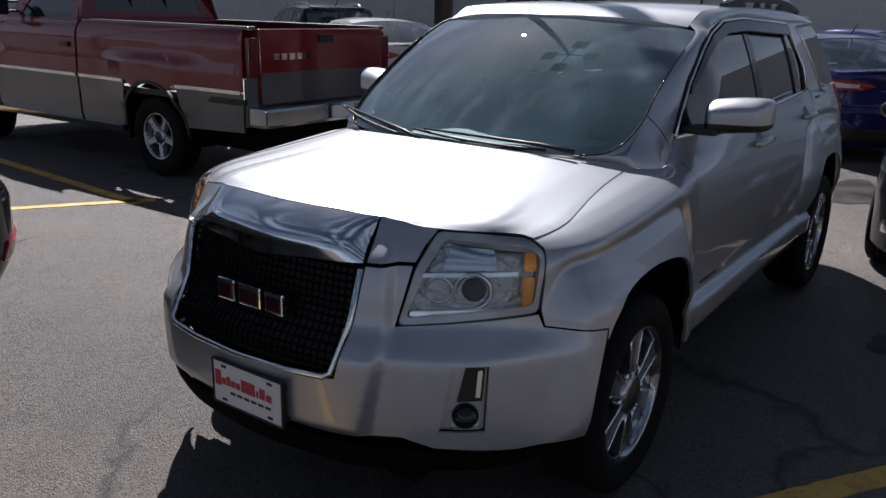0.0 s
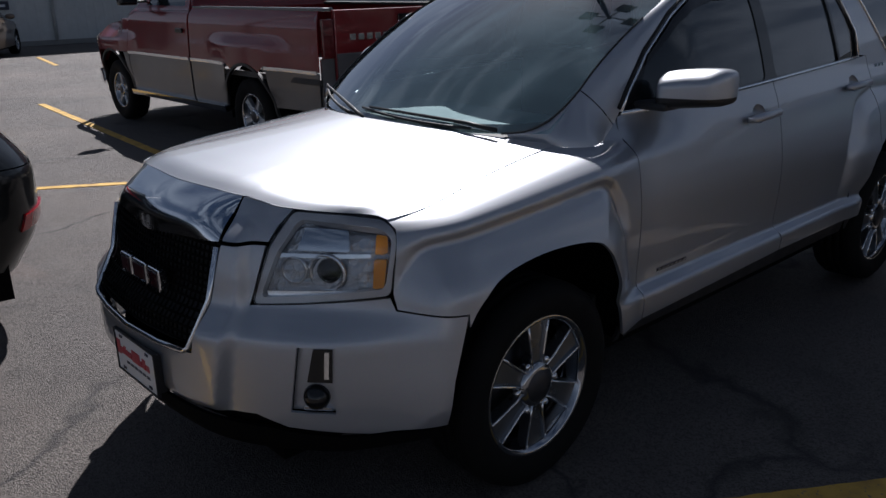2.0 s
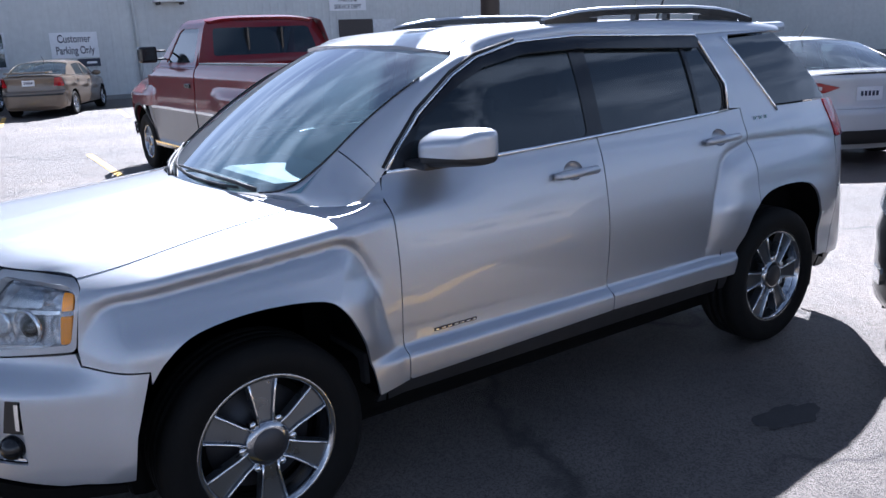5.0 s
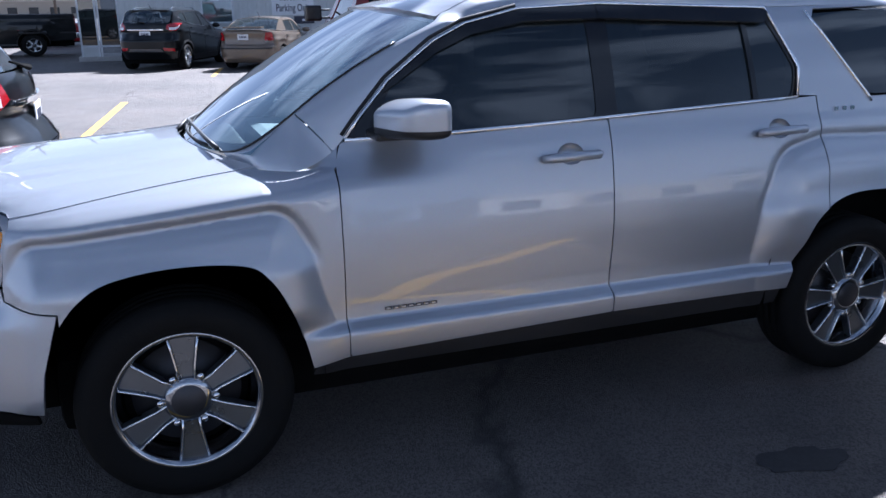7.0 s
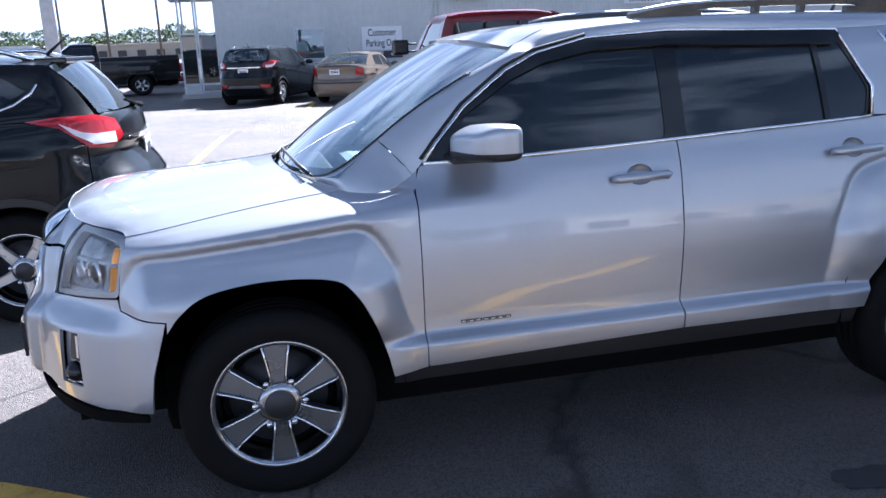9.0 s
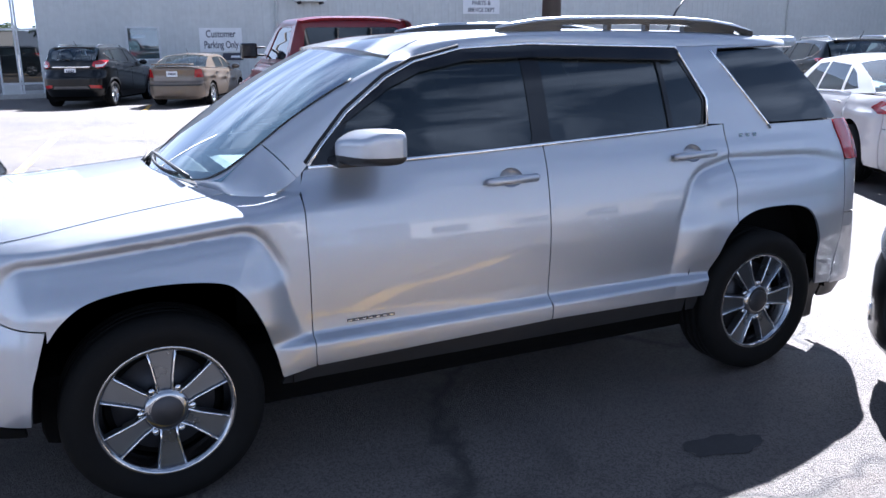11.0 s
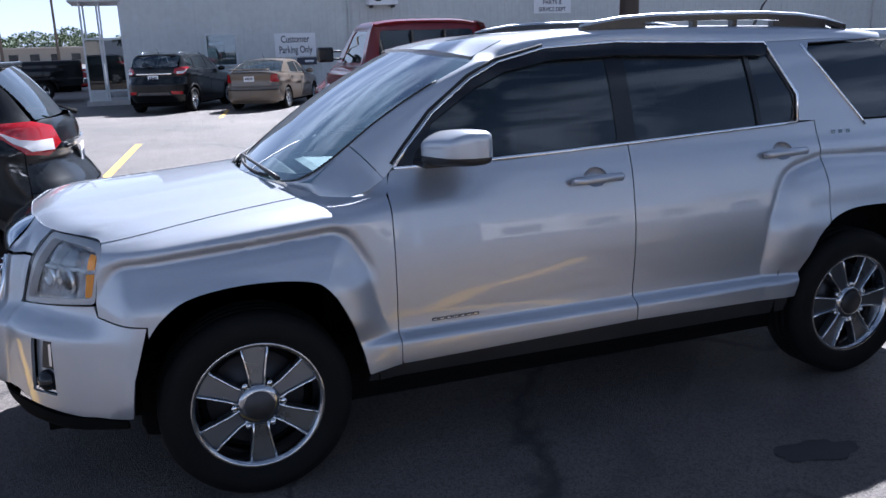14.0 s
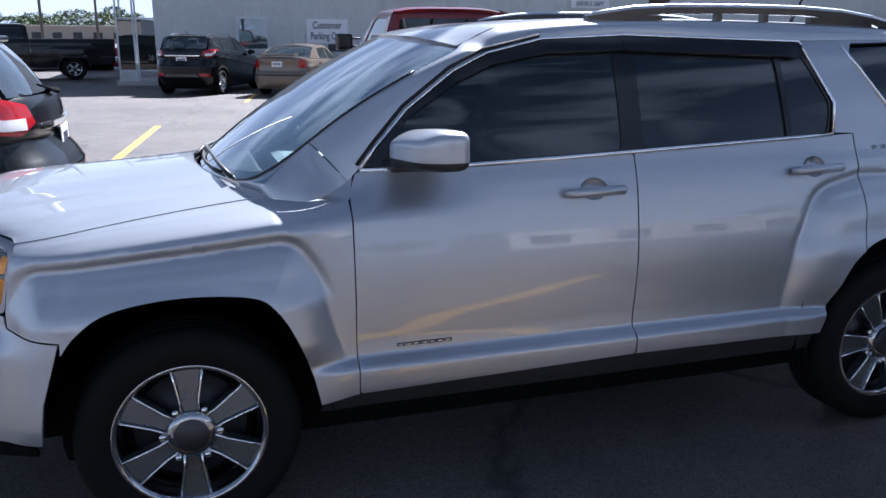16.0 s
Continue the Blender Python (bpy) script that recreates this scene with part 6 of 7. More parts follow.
ESCAPE = dict(front=-0.89, rear=3.62, wb=2.80, hw=0.915, tyre=0.348, rim=0.235, belt=(1.08, 1.26), height=1.66, sill=0.34, skirt=0.30, shoulder=1.24, gate_top=1.27, bumper_top=0.82, step=0.05, crest=0.012,
              nose=[(0.2, -0.12), (0.4, 0.0), (0.65, 0.0), (0.8, -0.05), (0.95, -0.16), (1.05, -0.3)],
              tail=[(0.25, -0.16), (0.36, -0.09), (0.50, -0.012), (0.62, 0.012), (0.78, 0.012), (0.86, -0.025), (0.95, -0.09), (1.02, -0.13), (1.08, -0.10), (1.22, -0.12), (1.30, -0.17), (1.62, -0.42)],
              hood=[(-0.80, 0.93), (-0.6, 0.97), (0.0, 1.03), (0.5, 1.08)], cowl=(0.12, 1.07), header=(0.98, 1.60), rear_header=(3.12, 1.60), glass_base=(3.40, 1.27), roof_edge=[(0.9, 1.56), (1.3, 1.60), (2.2, 1.615), (3.2, 1.575)],
              c_line=[(3.24, 1.44), (3.36, 1.27), (3.20, 1.255)], windows=[[(0.70, 1.13), (1.37, 1.18), (1.37, 1.545), (1.10, 1.50)], [(1.44, 1.185), (2.42, 1.25), (2.45, 1.34), (2.36, 1.54), (1.44, 1.555)],
                                                                          [(2.52, 1.29), (2.78, 1.335), (2.95, 1.43), (2.80, 1.525), (2.50, 1.535)]],
              dark_pillars=False, cladding=True, rear_glass=CLEAR, spoiler=(3.04, 1.600, 0.55), wiper=(3.46, 1.25), chrome_line=[(0.75, 1.115), (1.4, 1.165), (2.0, 1.205), (2.45, 1.245), (2.70, 1.288), (2.88, 1.352), (2.98, 1.415), (3.02, 1.465)], rails=CHROME, aerial=True, plate=0.98, spokes=5, style="star",
              lamps=[("tail_lamp", [(2.93, 1.245), (3.12, 1.20), (3.27, 1.075), (3.44, 1.055), (3.525, 1.12), (3.50, 1.225), (3.34, 1.262), (3.10, 1.262)], RED_LENS, 0.012),
                     ("tail_lamp_insert", [(3.12, 1.225), (3.24, 1.165), (3.33, 1.15), (3.47, 1.15), (3.47, 1.085), (3.30, 1.09), (3.20, 1.15)], WHITE_LENS, 0.020),
                     ("reflector", [(3.40, 0.52), (3.555, 0.54), (3.56, 0.62), (3.42, 0.60)], RED_LENS, 0.010),
                     ("headlight", [(-0.74, 0.80), (-0.30, 0.90), (-0.28, 0.965), (-0.66, 0.93)], LENS, 0.006)],
              front_parts=[("grille", [(-0.9, 0.84), (-0.82, 0.84), (-0.85, 0.60), (-0.9, 0.60)], GLOSS_BLACK, 0.006)],
              rear_parts=[("gate_trim", [(3.63, 1.105), (3.55, 1.105), (3.55, 1.075), (3.63, 1.075)], CHROME, 0.012), ("bumper_skirt", [(3.63, 0.585), (3.575, 0.585), (3.56, 0.51), (3.63, 0.51)], GREY_PAINT, 0.010)])
SEDAN = dict(front=-0.93, rear=3.92, wb=2.85, hw=0.925, tyre=0.335, rim=0.228, belt=(0.93, 1.02), height=1.47, sill=0.25, skirt=0.20, shoulder=1.03, gate_top=1.045, bumper_top=0.66, step=0.07, crest=0.014,
             nose=[(0.15, -0.12), (0.3, 0.0), (0.5, 0.0), (0.65, -0.04), (0.80, -0.16), (0.9, -0.3)],
             tail=[(0.2, -0.10), (0.3, -0.02), (0.5, 0.0), (0.62, 0.0), (0.70, -0.05), (0.85, -0.06), (1.0, -0.03), (1.06, -0.06), (1.4, -0.5)],
             hood=[(-0.85, 0.75), (-0.6, 0.80), (0.0, 0.89), (0.45, 0.94)], cowl=(0.10, 0.94), header=(1.0, 1.40), rear_header=(2.45, 1.385), glass_base=(3.22, 1.045), roof_edge=[(0.9, 1.36), (1.4, 1.405), (2.0, 1.40), (2.6, 1.345)],
             c_line=[(2.95, 1.20), (3.26, 1.048), (2.95, 1.03)], windows=[[(0.74, 0.975), (1.48, 1.0), (1.46, 1.345), (1.12, 1.315)], [(1.54, 1.003), (2.32, 1.03), (2.22, 1.325), (1.52, 1.35)], [(2.39, 1.035), (2.78, 1.075), (2.52, 1.24), (2.31, 1.30)]],
             rear_glass=CLEAR, deck=[(3.1, 1.05), (3.5, 1.055), (3.9, 1.045)], aerial=True, plate=0.83, spokes=5, style="star", trim=True, glass_bow=0.16,
             lamps=[("tail_lamp", [(3.34, 0.90), (3.50, 0.84), (3.86, 0.85), (3.893, 0.91), (3.84, 0.965), (3.50, 0.975)], RED_LENS, 0.012), ("tail_lamp_insert", [(3.52, 0.905), (3.60, 0.875), (3.85, 0.885), (3.85, 0.925), (3.60, 0.945)], WHITE_LENS, 0.020),
                    ("headlight", [(-0.82, 0.62), (-0.40, 0.72), (-0.36, 0.79), (-0.74, 0.735)], REFLECTOR, 0.008), ("headlight_lens", [(-0.82, 0.62), (-0.40, 0.72), (-0.36, 0.79), (-0.74, 0.735)], LENS, 0.016),
                    ("fog_lamp", [(-0.70, 0.34), (-0.60, 0.34), (-0.60, 0.42), (-0.70, 0.42)], REFLECTOR, 0.008)],
             front_parts=[("grille", [(-0.93, 0.62), (-0.88, 0.62), (-0.89, 0.42), (-0.93, 0.42)], GLOSS_BLACK, 0.006)],
             rear_parts=[("bumper_skirt", [(3.93, 0.42), (3.70, 0.42), (3.70, 0.27), (3.93, 0.27)], PLASTIC, 0.010)])
COMPACT = dict(SEDAN, front=-0.86, rear=3.55, wb=2.615, hw=0.85, tyre=0.305, rim=0.20, height=1.43, plate=0.88, spoiler=(3.42, 1.135, 0.55), glass_bow=0.12,
               rear_header=(2.30, 1.35), glass_base=(2.85, 1.045), c_line=[(2.58, 1.22), (2.90, 1.048), (2.65, 1.03)], roof_edge=[(0.9, 1.32), (1.3, 1.37), (1.9, 1.365), (2.5, 1.31)], header=(1.0, 1.36),
               deck=[(2.7, 1.05), (3.1, 1.05), (3.6, 1.04)], windows=[[(0.74, 0.975), (1.36, 1.0), (1.34, 1.31), (1.10, 1.28)], [(1.42, 1.003), (2.12, 1.03), (2.05, 1.29), (1.40, 1.315)]],
               lamps=[("tail_lamp", [(3.20, 0.78), (3.44, 0.78), (3.42, 1.0), (3.26, 1.0)], RED_LENS, 0.012), ("headlight", [(-0.76, 0.62), (-0.40, 0.68), (-0.36, 0.78), (-0.70, 0.74)], LENS, 0.008)],
               front_parts=[], rear_parts=[("bumper_strip", [(3.56, 0.60), (3.30, 0.60), (3.30, 0.56), (3.56, 0.56)], PLASTIC, 0.010)])

black_suv = build_car("black_suv", "black compact SUV with red and clear rear lamps", BLACK_PAINT, ESCAPE)
black_suv.matrix_basis = pose(-4.23, 2.51, 0, 0, 0, 0)
tagged(copy_thing(black_suv, pose(0.48, 21.6, 0, 0, 0, -115) @ Matrix.Translation((-2.69, 0, 0))), "black compact SUV parked facing the metal building")
far = copy_thing(black_suv, pose(10.1, 9.95, 0, 0, 0, -120) @ Matrix.Translation((-2.69, 0, 0)))
tagged(far, "dark SUV with roof rails parked by the metal building")
far = copy_thing(black_suv, pose(14.4, 8.0, 0, 0, 0, -118) @ Matrix.Translation((-2.69, 0, 0)))
tagged(far, "dark SUV with bright roof rails behind the white saloon")
HEAD60 = -120
white = build_car("white_saloon", "white saloon with red and clear rear lamps", WHITE_PAINT, SEDAN)
white.matrix_basis = pose(8.35, 1.50, 0, 0, 0, -120) @ Matrix.Translation((-3.92, 0, 0))
blue = build_car("blue_saloon", "dark blue saloon with red rear lamps", BLUE_PAINT, SEDAN)
blue.matrix_basis = pose(8.25, -0.72, 0, 0, 0, -145) @ Matrix.Translation((-3.92, 0, 0))
dark = build_car("black_saloon", "black saloon parked close behind the silver SUV", BLACK_PAINT, SEDAN)
dark.matrix_basis = pose(3.85, -2.0, 0, 0, 0, 0)
red = build_car("red_saloon", "bright red saloon parked far off", BRIGHT_RED, SEDAN)
red.matrix_basis = pose(21.0, 3.5, 0, 0, 0, HEAD60) @ Matrix.Translation((-3.92, 0, 0))
copy_thing(blue, pose(17.5, -0.5, 0, 0, 0, HEAD60) @ Matrix.Translation((-3.92, 0, 0)))
gold = build_car("gold_saloon", "tan-gold compact saloon with a small boot spoiler", GOLD_PAINT, COMPACT)
gold.matrix_basis = pose(3.05, 20.6, 0, 0, 0, -118) @ Matrix.Translation((-2.615, 0, 0))
tagged(copy_thing(white, pose(8.3, 6.3, 0, 0, 0, HEAD60) @ Matrix.Translation((-3.92, 0, 0))), "pale silver-white saloon beyond the pickup's tailgate")


# ---- the pickup ----
def build_pickup(paint, lower, two_tone=True):
    """A regular-cab pickup, nose to -x, front axle over the origin."""
    t = thing("pickup_truck", "dark red pickup truck with a grey lower body and bright mouldings", "pickup truck", "parked cars")
    wb, hw = 3.42, 0.985
    tail, nose = 4.72, -0.95
    plan = [(nose, 0), (nose + 0.03, 0.4), (nose + 0.10, 0.72), (nose + 0.25, 0.90), (nose + 0.5, 0.965), (0.2, 0.98), (1.5, 0.985), (3.0, 0.985), (4.3, 0.98), (4.66, 0.975), (4.70, 0.94), (tail, 0.7), (tail, 0.3), (tail, 0.0)]
    prof = curve([(0.35, -0.05), (0.50, -0.01), (0.84, 0.0), (0.90, 0.004), (1.02, 0.0), (1.15, -0.008), (1.28, -0.012), (1.38, -0.035), (1.43, -0.08), (1.7, -0.17), (1.90, -0.24), (1.98, -0.33)])

    def skin(x, y, z):
        front = 1 - smooth((x + 0.1) / 0.5)
        o = prof(z)
        hip = 0.05 * np.exp(-((x) / 0.55) ** 4) * smooth((z - 0.55) / 0.2) * (1 - smooth((z - 1.05) / 0.12)) + 0.045 * np.exp(-((x - wb) / 0.6) ** 4) * smooth((z - 0.55) / 0.2) * (1 - smooth((z - 1.08) / 0.12))
        return o + hip - front * 0.14 * smooth((z - 1.02) / 0.2)

    W = Wrap(plan, skin)
    X = W.at_x
    ra = 0.46
    split = 0.90
    hood_z = curve([(-0.85, 1.10), (-0.5, 1.20), (0.1, 1.27), (0.7, 1.33)])
    for sg in (-1, 1):
        def side(nm, pts, mat=paint, st=0.05, parent=t, **kw):
            return panel(nm, [(sg * X(a), b) for a, b in pts], W, mat, parent, st, flip=True, **kw)
        # upper red panels and lower grey panels, either side of the bright moulding
        side("fender", [(-0.44, split), *arc(0, 0.42, 0.49, 102, 78, 6)[::1], (0.44, split), (0.52, split), (0.52, 1.30), *[(x, float(hood_z(x))) for x in (0.45, 0.2, -0.2, -0.5)], (-0.50, split)])
        side("lower_fender", [(0.485, 0.46), (0.52, 0.46), (0.52, split - 0.006), (0.40, split - 0.006), (0.46, 0.62)], lower)
        side("door", [(0.528, split), (2.16, split), (2.16, 1.40), (0.80, 1.40), (0.528, 1.31)])
        side("lower_door", [(0.528, 0.46), (2.16, 0.46), (2.16, split - 0.006), (0.528, split - 0.006)], lower)
        side("bed_side", [(2.20, split), (wb - 0.36, split), *arc(wb, 0.42, 0.50, 122, 58, 8), (wb + 0.36, split), (4.68, split), (4.68, 1.43), (2.20, 1.43)])
        side("lower_bed_side", [(2.20, 0.46), (wb - 0.46, 0.46), (wb - 0.45, 0.62), (wb - 0.40, split - 0.006), (2.20, split - 0.006)], lower)
        side("lower_bed_side", [(wb + 0.46, 0.52), (4.68, 0.55), (4.68, split - 0.006), (wb + 0.40, split - 0.006), (wb + 0.45, 0.66)], lower)
        for x0, x1 in ((0.53, 2.15), (2.21, wb - 0.40), (wb + 0.40, 4.66)):
            side("moulding", [(x0, split - 0.018), (x1, split - 0.018), (x1, split + 0.012), (x0, split + 0.012)], CHROME if two_tone else paint, lift=0.012, depth=0.012, label="bright side moulding" if two_tone else "")
        box("bed_rail", (2.20, sg * 0.86 - 0.045, 1.425), (4.70, sg * 0.86 + 0.045, 1.455), GREY_PAINT if sg < 0 else PLASTIC, t, "dull grey bed rail cap", bevel=0.008)
        # cab
        glass = [(0.98, 1.455), (2.00, 1.455), (1.98, 1.84), (1.40, 1.85), (1.28, 1.80)]
        side("cab_side", [(0.55, 1.335), (0.80, 1.405), (2.16, 1.405), (2.12, 1.90), (1.95, 1.945), (1.42, 1.945), (1.28, 1.90)], holes=[[(sg * X(a), b) for a, b in glass]])
        side("door_window", glass, TINT, lift=-0.01, depth=0.0)
        side("running_board", [(0.50, 0.40), (2.95, 0.40), (2.95, 0.46), (0.50, 0.46)], ALLOY, lift=0.055, depth=0.12, label="bright running board")
        box("door_handle", (1.90, sg * 0.99 - 0.012, 1.17), (2.06, sg * 0.99 + 0.012, 1.22), GLOSS_BLACK, t, bevel=0.008)
        # wing mirror on two arms
        m = box("mirror", (0.86, sg * 1.10 - 0.11, 1.46), (0.98, sg * 1.10 + 0.11, 1.66), GLOSS_BLACK, t, "black door mirror", bevel=0.03)
        for z in (1.50, 1.60):
            tube("mirror_arm", [(0.95, sg * 0.88, z), (0.93, sg * 1.06, z)], 0.014, PLASTIC, m, sides=6)
        for c in (0.0, wb):
            o, i = arc(c, 0.42, 0.505, 0, 180, 20), arc(c, 0.42, 0.475, 180, 0, 20)
            side("arch_lip", o + i, PLASTIC, 0.04, lift=0.006, depth=0.03)
            bm = bmesh.new()
            rows = [[bm.verts.new((c + 0.49 * math.cos(a), sg * yy, 0.42 + 0.49 * math.sin(a))) for yy in (0.52, 0.94)] for a in np.linspace(radians(-12), radians(192), 17)]
            for a, b in zip(rows, rows[1:]):
                bm.faces.new((a[0], b[0], b[1], a[1]))
            bm.faces.new([r[0] for r in rows])
            part("wheel_well", bm, LINER, t)
        side("headlight", [(-0.90, 0.92), (-0.62, 0.95), (-0.60, 1.10), (-0.86, 1.08)], LENS, 0.05, lift=0.008)
        side("nose_side", [(-0.51, 0.62), (-0.51, float(hood_z(-0.5))), (-0.86, 1.08), (-0.948, 1.06), (-0.948, 0.62)], paint)
        side("front_bumper", [(-0.48, 0.45), (-0.50, 0.62), (-0.9495, 0.62), (-0.9495, 0.45)], CHROME, lift=0.04)
        box("rear_lamp_face", (4.695, sg * 0.885 - 0.058, 1.02), (4.735, sg * 0.885 + 0.058, 1.36), LAMP_DARK, t, "dark red tail lamp", bevel=0.006)
    # tailgate: red upper, dark lower band, bright bars in place of the maker's name
    gate = box("tailgate", (4.69, -0.82, 0.78), (4.74, 0.82, 1.435), paint, t, "red tailgate with a grey lower band", bevel=0.012)
    box("gate_band", (4.735, -0.81, 0.79), (4.752, 0.81, 1.06), lower, gate, bevel=0.004)
    box("gate_handle", (4.74, -0.10, 1.31), (4.756, 0.10, 1.38), GLOSS_BLACK, gate, bevel=0.006)
    for k in range(5):
        box("mark", (4.74, -0.66 + k * 0.095, 1.17), (4.748, -0.595 + k * 0.095, 1.225), CHROME, gate)
    bump_r = box("rear_bumper", (4.70, -0.95, 0.60), (4.93, 0.95, 0.775), ALLOY, t, "dull bright rear step bumper", bevel=0.03)
    box("plate", (4.952, -0.15, 0.64), (4.962, 0.15, 0.75), PLATE, bump_r)
    box("tail_post", (4.68, -0.955, 0.60), (4.715, 0.955, 1.02), lower, t)
    box("bed_floor", (2.20, -0.981, 0.785), (4.70, 0.981, 0.84), PLASTIC, t)
    box("bed_front", (2.18, -0.90, 0.72), (2.23, 0.90, 1.43), paint, t)
    # cab back, roof, screens
    back = lambda y, z: np.stack([2.15 - 0.18 * np.clip((z - 1.42) / 0.5, 0, 1), y, z], -1)
    bw = [(-0.68, 1.52), (0.68, 1.52), (0.62, 1.84), (-0.62, 1.84)]
    panel("cab_back", [(-0.93, 0.8), (0.93, 0.8), (0.93, 1.40), (0.80, 1.70), (0.72, 1.92), (-0.72, 1.92), (-0.80, 1.70), (-0.93, 1.40)], back, paint, t, 0.08, holes=[rounded(bw, 0.05)])
    panel("rear_window", rounded(bw, 0.05), back, TINT, t, 0.1, depth=0.0, lift=-0.004, label="dark rear cab window")
    for y in (-0.22, 0.22):
        box("window_bar", (2.005, y - 0.012, 1.53), (2.09, y + 0.012, 1.83), GLOSS_BLACK, t)
    roof = lambda x, y: np.stack([x, y, 1.985 - 0.045 * (np.abs(y) / 0.68) ** 4 - 0.03 * np.clip((1.5 - x) / 0.25, 0, 1) ** 2 - 0.03 * np.clip((x - 1.8) / 0.2, 0, 1) ** 2], -1)
    panel("roof", rounded([(1.26, -0.66), (2.0, -0.69), (2.0, 0.69), (1.26, 0.66)], 0.06), roof, paint, t, 0.08, depth=0.03)
    ws = sheet_between(lambda u: (0.62 + 0.16 * u * u, 0.78 * u, 1.36 + 0.03 * u * u), lambda u: (1.24 + 0.05 * u * u, 0.66 * u, 1.93 - 0.02 * u * u), 0.02)
    panel("windscreen", [(-1, 0), (1, 0), (1, 1), (-1, 1)], ws, GLASS, t, 0.1, depth=0.0, flip=True, scale=(0.7, 0.8))
    hood = lambda x, y: np.stack([x, y, hood_z(x) + 0.07 * (1 - smooth((np.abs(y) - 0.42) / 0.18)) - 0.02 * (np.abs(y) / 0.8) ** 2], -1)
    panel("hood", rounded([(-0.86, -0.55), (-0.5, -0.75), (0.5, -0.80), (0.70, -0.75), (0.60, 0.0, 0.0), (0.70, 0.75), (0.5, 0.80), (-0.5, 0.75), (-0.86, 0.55), (-0.92, 0.0, 0.0)], 0.04), hood, paint, t, 0.07)
    four_wheels(t, 0.0, wb, 1.70, 0.385, 0.225, 0.25, 5, style="star")
    box("underbody", (-0.75, -0.72, 0.34), (4.65, 0.72, 0.62), LINER, t)
    box("chassis", (-0.70, -0.86, 0.62), (4.62, 0.86, 0.72), LINER, t)
    box("seat", (1.75, -0.70, 0.9), (2.0, 0.70, 1.50), SEAT, t, bevel=0.06)
    box("dashboard", (0.75, -0.75, 1.1), (1.1, 0.75, 1.38), CABIN, t, bevel=0.05)
    return t


pickup = build_pickup(RED_PAINT, GREY_PAINT)
pickup.matrix_basis = pose(3.245, 8.38, 0, 0, 0, -90)
blackp = build_pickup(BLACK_PAINT, BLACK_PAINT, False)
blackp.name = "pickup_truck"
tagged(blackp, "black pickup truck parked far across the lot")
blackp.matrix_basis = pose(-7.7, 30.9, 0, 0, 0, 10) @ Matrix.Diagonal((1.14, 1.04, 1.04, 1))
tagged(copy_thing(red, pose(-6.3, 40.0, 0, 0, 0, 8)), "dark red saloon parked beyond the black pickup")


# ---- far end of the lot ----
def vestibule():
    """Glazed entrance at the building's corner: posts, panes, a door, a canopy."""
    y0, y1, x0, x1 = 26.3, 28.6, -1.85, -0.58
    v = thing("glass_vestibule", "glazed entrance porch with pale frames and a flat canopy", "porch")
    box("step", (x0 - 0.1, y0 - 0.1, 0.0), (x1, y1, 0.15), simple("porch concrete", (0.4, 0.39, 0.37), 0.8), v)
    for x in (x0, x0 + 0.52, x0 + 0.60, x1 - 0.06):
        box("post", (x, y0, 0.15), (x + 0.06, y0 + 0.08, 3.35), FRAME, v)
    for z in (0.45, 2.15):
        box("transom", (x0 + 0.06, y0 + 0.01, z), (x1 - 0.06, y0 + 0.07, z + 0.06), FRAME, v)
    box("panel", (x0 + 0.06, y0 + 0.02, 0.15), (x0 + 0.52, y0 + 0.06, 0.45), SIDING, v)
    for a, b in ((x0 + 0.06, x0 + 0.52), (x0 + 0.66, x1 - 0.06)):
        box("pane", (a, y0 + 0.03, 0.52), (b, y0 + 0.04, 2.14), TINT, v)
    box("post", (x0, y1 - 0.08, 0.15), (x0 + 0.06, y1, 3.35), FRAME, v)
    box("side_rail", (x0 + 0.01, y0 + 0.08, 0.45), (x0 + 0.05, y1 - 0.08, 0.51), FRAME, v)
    box("canopy", (x0 - 0.3, y0 - 0.3, 3.35), (x1 + 0.0, y1, 3.65), FRAME, v, bevel=0.02)


def utility_pole(x, y, h, r, mat, label):
    p = tagged(tube("utility_pole", [(x, y, 0), (x, y, h)], [r, r * 0.75], mat, sides=12), label, "pole", "tall poles")
    return p


def leaf_material():
    m, nt, b = material("tree leaves")
    n = tex(nt, "ShaderNodeTexNoise", 0.8, 5)
    nt.links.new(ramp(nt, n.outputs[0], [(0.3, (0.035, 0.062, 0.022)), (0.7, (0.085, 0.125, 0.045))]), b.inputs["Base Color"])
    b.inputs["Roughness"].default_value = 0.7
    return m


LEAVES = leaf_material()
BARK = simple("bark", (0.11, 0.085, 0.065), 0.9, relief=0.5)


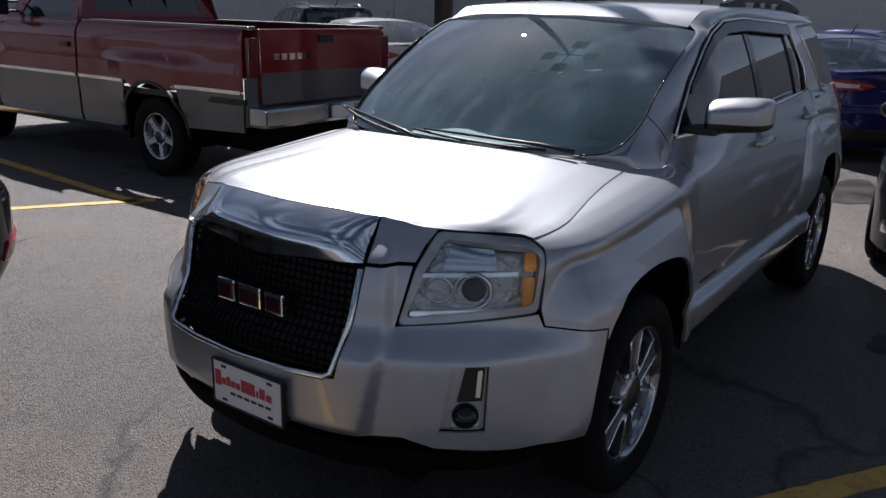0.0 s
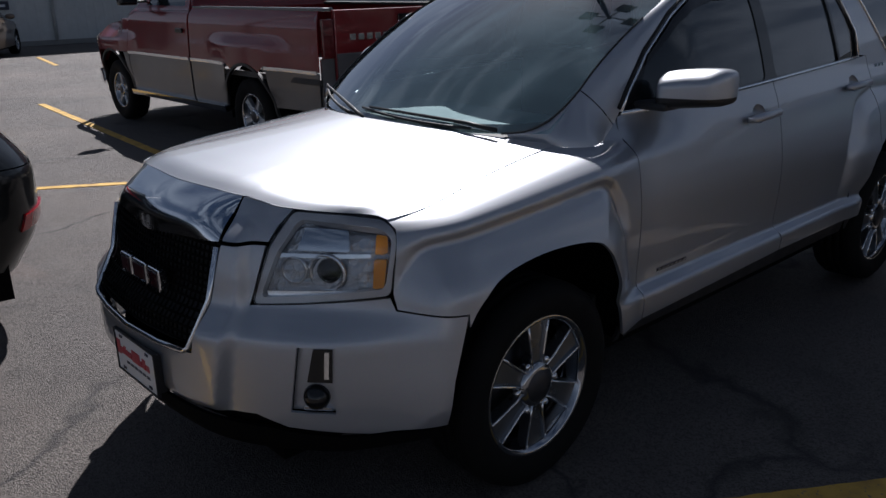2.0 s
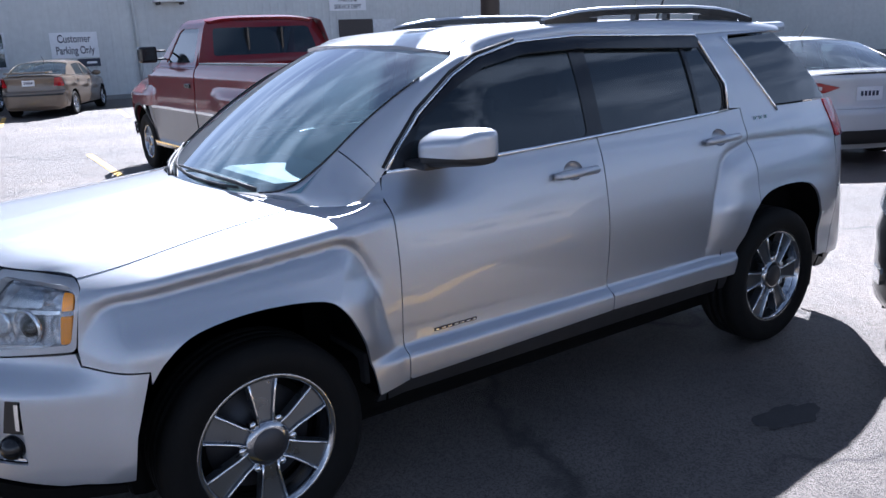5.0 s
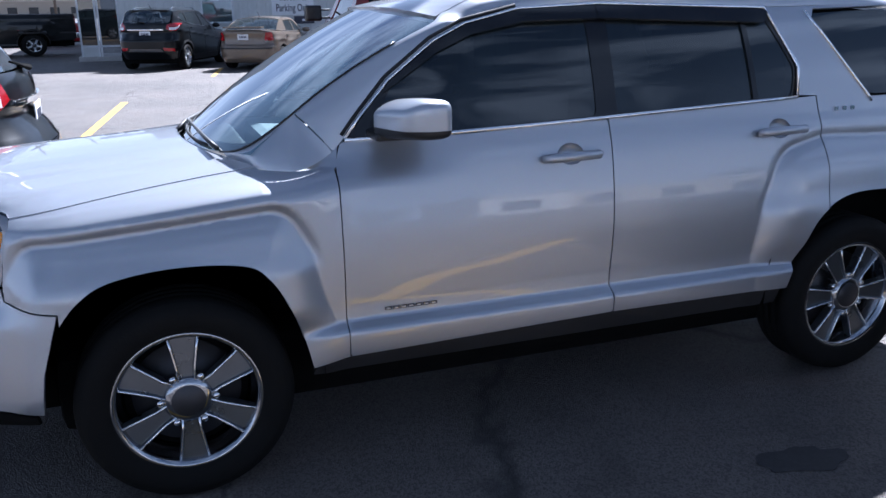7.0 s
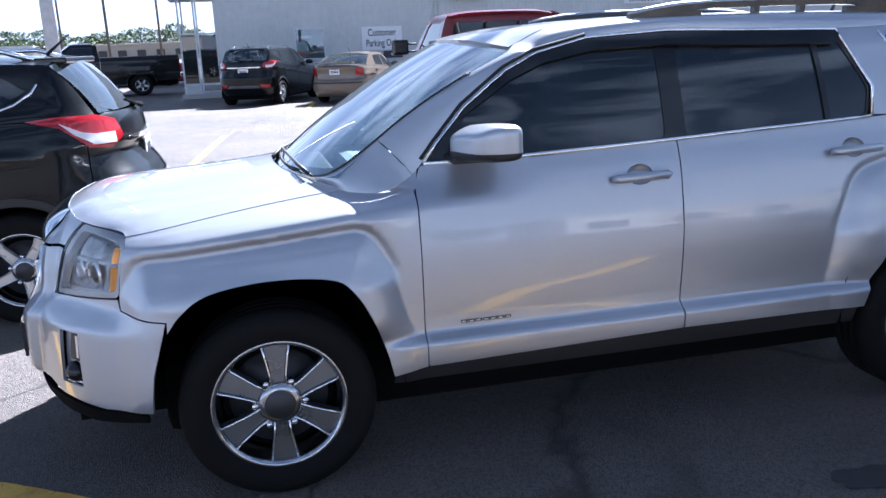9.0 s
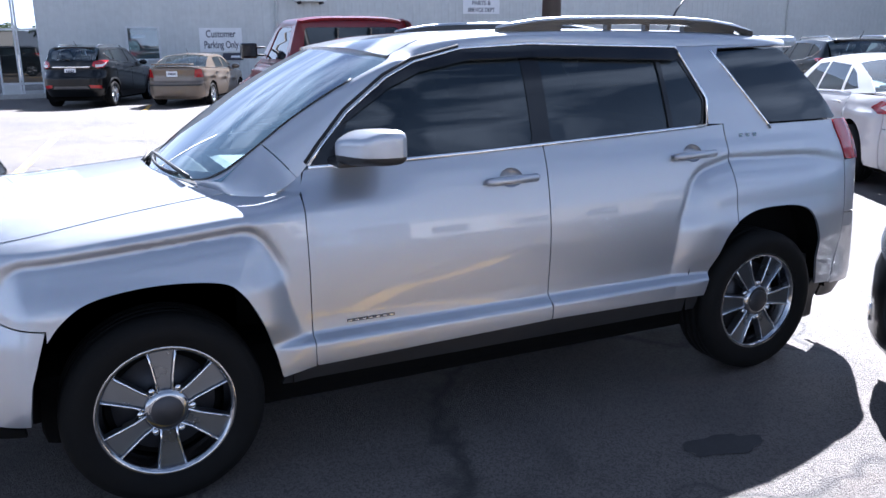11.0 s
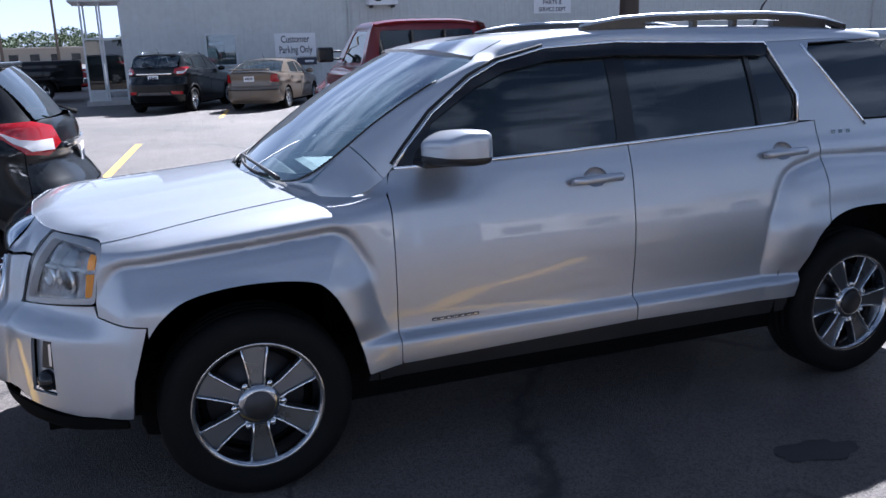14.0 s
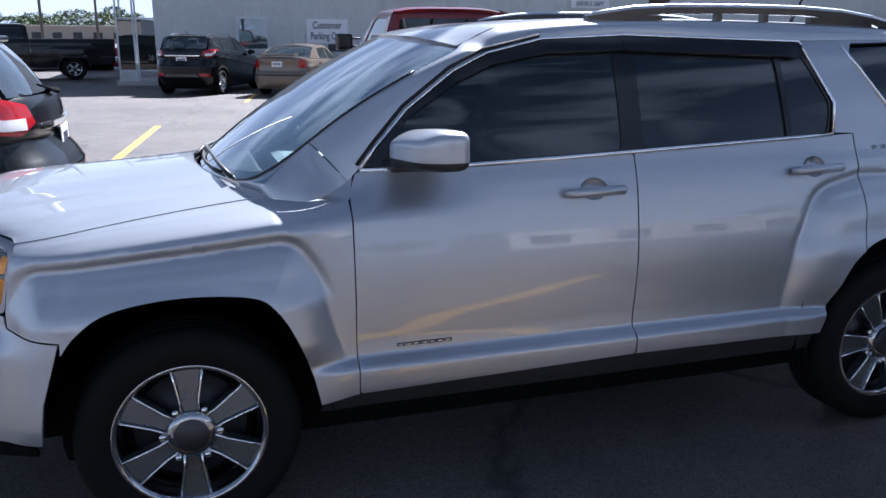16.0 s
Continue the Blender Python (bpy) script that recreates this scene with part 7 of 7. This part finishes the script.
def tree(seed, h, spread):
    """A broad tree: trunk, limbs and a ragged crown of many small leaf clumps."""
    rng = random.Random(seed)
    t = thing("tree", "broad green summer tree far beyond the lot", "tree", "far trees")
    tube("trunk", [(0, 0, 0), (0.1, 0, h * 0.25), (0.0, 0.1, h * 0.45)], [h * 0.035, h * 0.028, h * 0.02], BARK, t, sides=8)
    verts, faces = [], []
    for k in range(6):
        a = k * 1.05 + rng.random()
        e = (math.cos(a) * spread * 0.6, math.sin(a) * spread * 0.6, h * (0.6 + 0.25 * rng.random()))
        tube("limb", [(0, 0.1, h * 0.38), (e[0] * 0.5, e[1] * 0.5, h * 0.52), e], [h * 0.016, h * 0.010, h * 0.004], BARK, t, sides=6)
    for k in range(70):
        a, q = rng.random() * 6.28, rng.random() ** 0.5
        zz = rng.uniform(0.34, 1.0)
        w = spread * q * math.sin(math.pi * min(0.98, (zz - 0.22) * 1.15)) ** 0.6
        c = Vector((math.cos(a) * w, math.sin(a) * w, h * zz))
        for j in range(26):
            d = Vector((rng.gauss(0, 1), rng.gauss(0, 1), rng.gauss(0, 0.7))) * (spread * 0.13)
            n = Vector((rng.gauss(0, 1), rng.gauss(0, 1), rng.gauss(0, 1))).normalized()
            s = spread * rng.uniform(0.035, 0.075)
            u = n.orthogonal().normalized() * s
            v = n.cross(u).normalized() * s * 0.7
            o = len(verts)
            verts += [tuple(c + d + u), tuple(c + d + v), tuple(c + d - u), tuple(c + d - v)]
            faces.append((o, o + 1, o + 2, o + 3))
    link_mesh("crown", verts, faces, LEAVES, t, "", False)
    return t


vestibule()
WHITE_STEEL = simple("pale painted steel", (0.55, 0.57, 0.60), 0.5)
utility_pole(-3.77, 15.5, 9.0, 0.15, WHITE_STEEL, "pale painted steel lamp post in the lot")
WOOD_POLE = simple("weathered pole wood", (0.14, 0.12, 0.10), 0.9, relief=0.4)
for x, y in ((-9.0, 62.0), (-6.0, 70.0), (-15.5, 80.0)):
    utility_pole(x, y, 11.0, 0.11, WOOD_POLE, "weathered wooden utility pole far beyond the lot")
first = [tree(3, 8.0, 4.2), tree(8, 7.0, 4.8), tree(15, 9.0, 4.4)]
rng = random.Random(5)
for k, t in enumerate(first):
    t.matrix_basis = pose(-56 + 20 * k, 235 + 8 * k, 0, 0, 0, 40 * k)
for k in range(44):
    a = -95 + k * 4.4
    r = 245 + rng.uniform(-16, 30)
    if 28 < a < 95:
        continue
    x, y = r * math.sin(radians(a)), r * math.cos(radians(a))
    copy_thing(first[k % 3], pose(x, y, 0, 0, 0, rng.uniform(0, 360)) @ Matrix.Diagonal((1, 1, rng.uniform(0.8, 1.1), 1)))

for k in range(22):
    a = radians(-34 + 1.75 * k + rng.uniform(-0.5, 0.5))
    r = 205 + rng.uniform(-25, 40)
    copy_thing(first[(k + 1) % 3], pose(r * math.sin(a), r * math.cos(a), 0, 0, 0, rng.uniform(0, 360)) @ Matrix.Diagonal((1.25, 1.25, rng.uniform(0.6, 0.9), 1)))


def far_building(x0, x1, y0, y1, h, wall, roof, label):
    b = thing("far_building", label, "building", "far buildings")
    box("wall", (x0, y0, 0), (x1, y1, h), wall, b)
    box("roof", (x0 - 0.3, y0 - 0.3, h), (x1 + 0.3, y1 + 0.3, h + 0.35), roof, b, bevel=0.05)
    n = int((x1 - x0) / 4)
    for k in range(n):
        w = box("window", (x0 + 1.2 + k * 4, y0 - 0.04, 1.0), (x0 + 3.0 + k * 4, y0 + 0.02, 2.3), GLOSS_BLACK, b)


TAN = simple("tan stucco", (0.42, 0.37, 0.30), 0.8)
far_building(-34, -6, 190, 202, 3.4, TAN, simple("pale roof edge", (0.5, 0.45, 0.38), 0.7), "low tan shop building far across the road")
far_building(-80, -44, 200, 214, 3.8, SIDING, FRAME, "low pale shop building far across the road")


def shop(x0, x1, y0, y1, h, wall, label):
    """A low shop whose sunlit front looks across the lot; it shows mirrored in the car's doors."""
    b = thing("shop_building", label, "building", "far buildings")
    box("wall", (x0, y0, 0), (x1, y1, h), wall, b)
    box("roof", (x0 - 0.3, y0 - 0.3, h), (x1 + 0.3, y1 + 0.3, h + 0.35), FRAME, b, bevel=0.05)
    for k in range(int((x1 - x0) / 5)):
        w = box("window", (x0 + 1.2 + k * 5, y1 - 0.02, 0.8), (x0 + 3.4 + k * 5, y1 + 0.04, 2.4), GLOSS_BLACK, b)


CREAM = simple("pale shop stucco", (0.66, 0.64, 0.60), 0.8)
shop(15.0, 20.0, -46, -36, 4.4, CREAM, "pale stucco shop across the lot, mirrored in the doors")
shop(21.0, 52, -50, -38, 4.0, TAN, "low tan shop across the lot, mirrored in the doors")
shop(-30, -4, -54, -44, 3.6, CREAM, "low pale shop across the lot, mirrored in the doors")
for k in range(11):
    a = radians(112 + 13.5 * k)
    copy_thing(first[k % 3], pose(85 * math.sin(a), 85 * math.cos(a), 0, 0, 0, 50 * k))
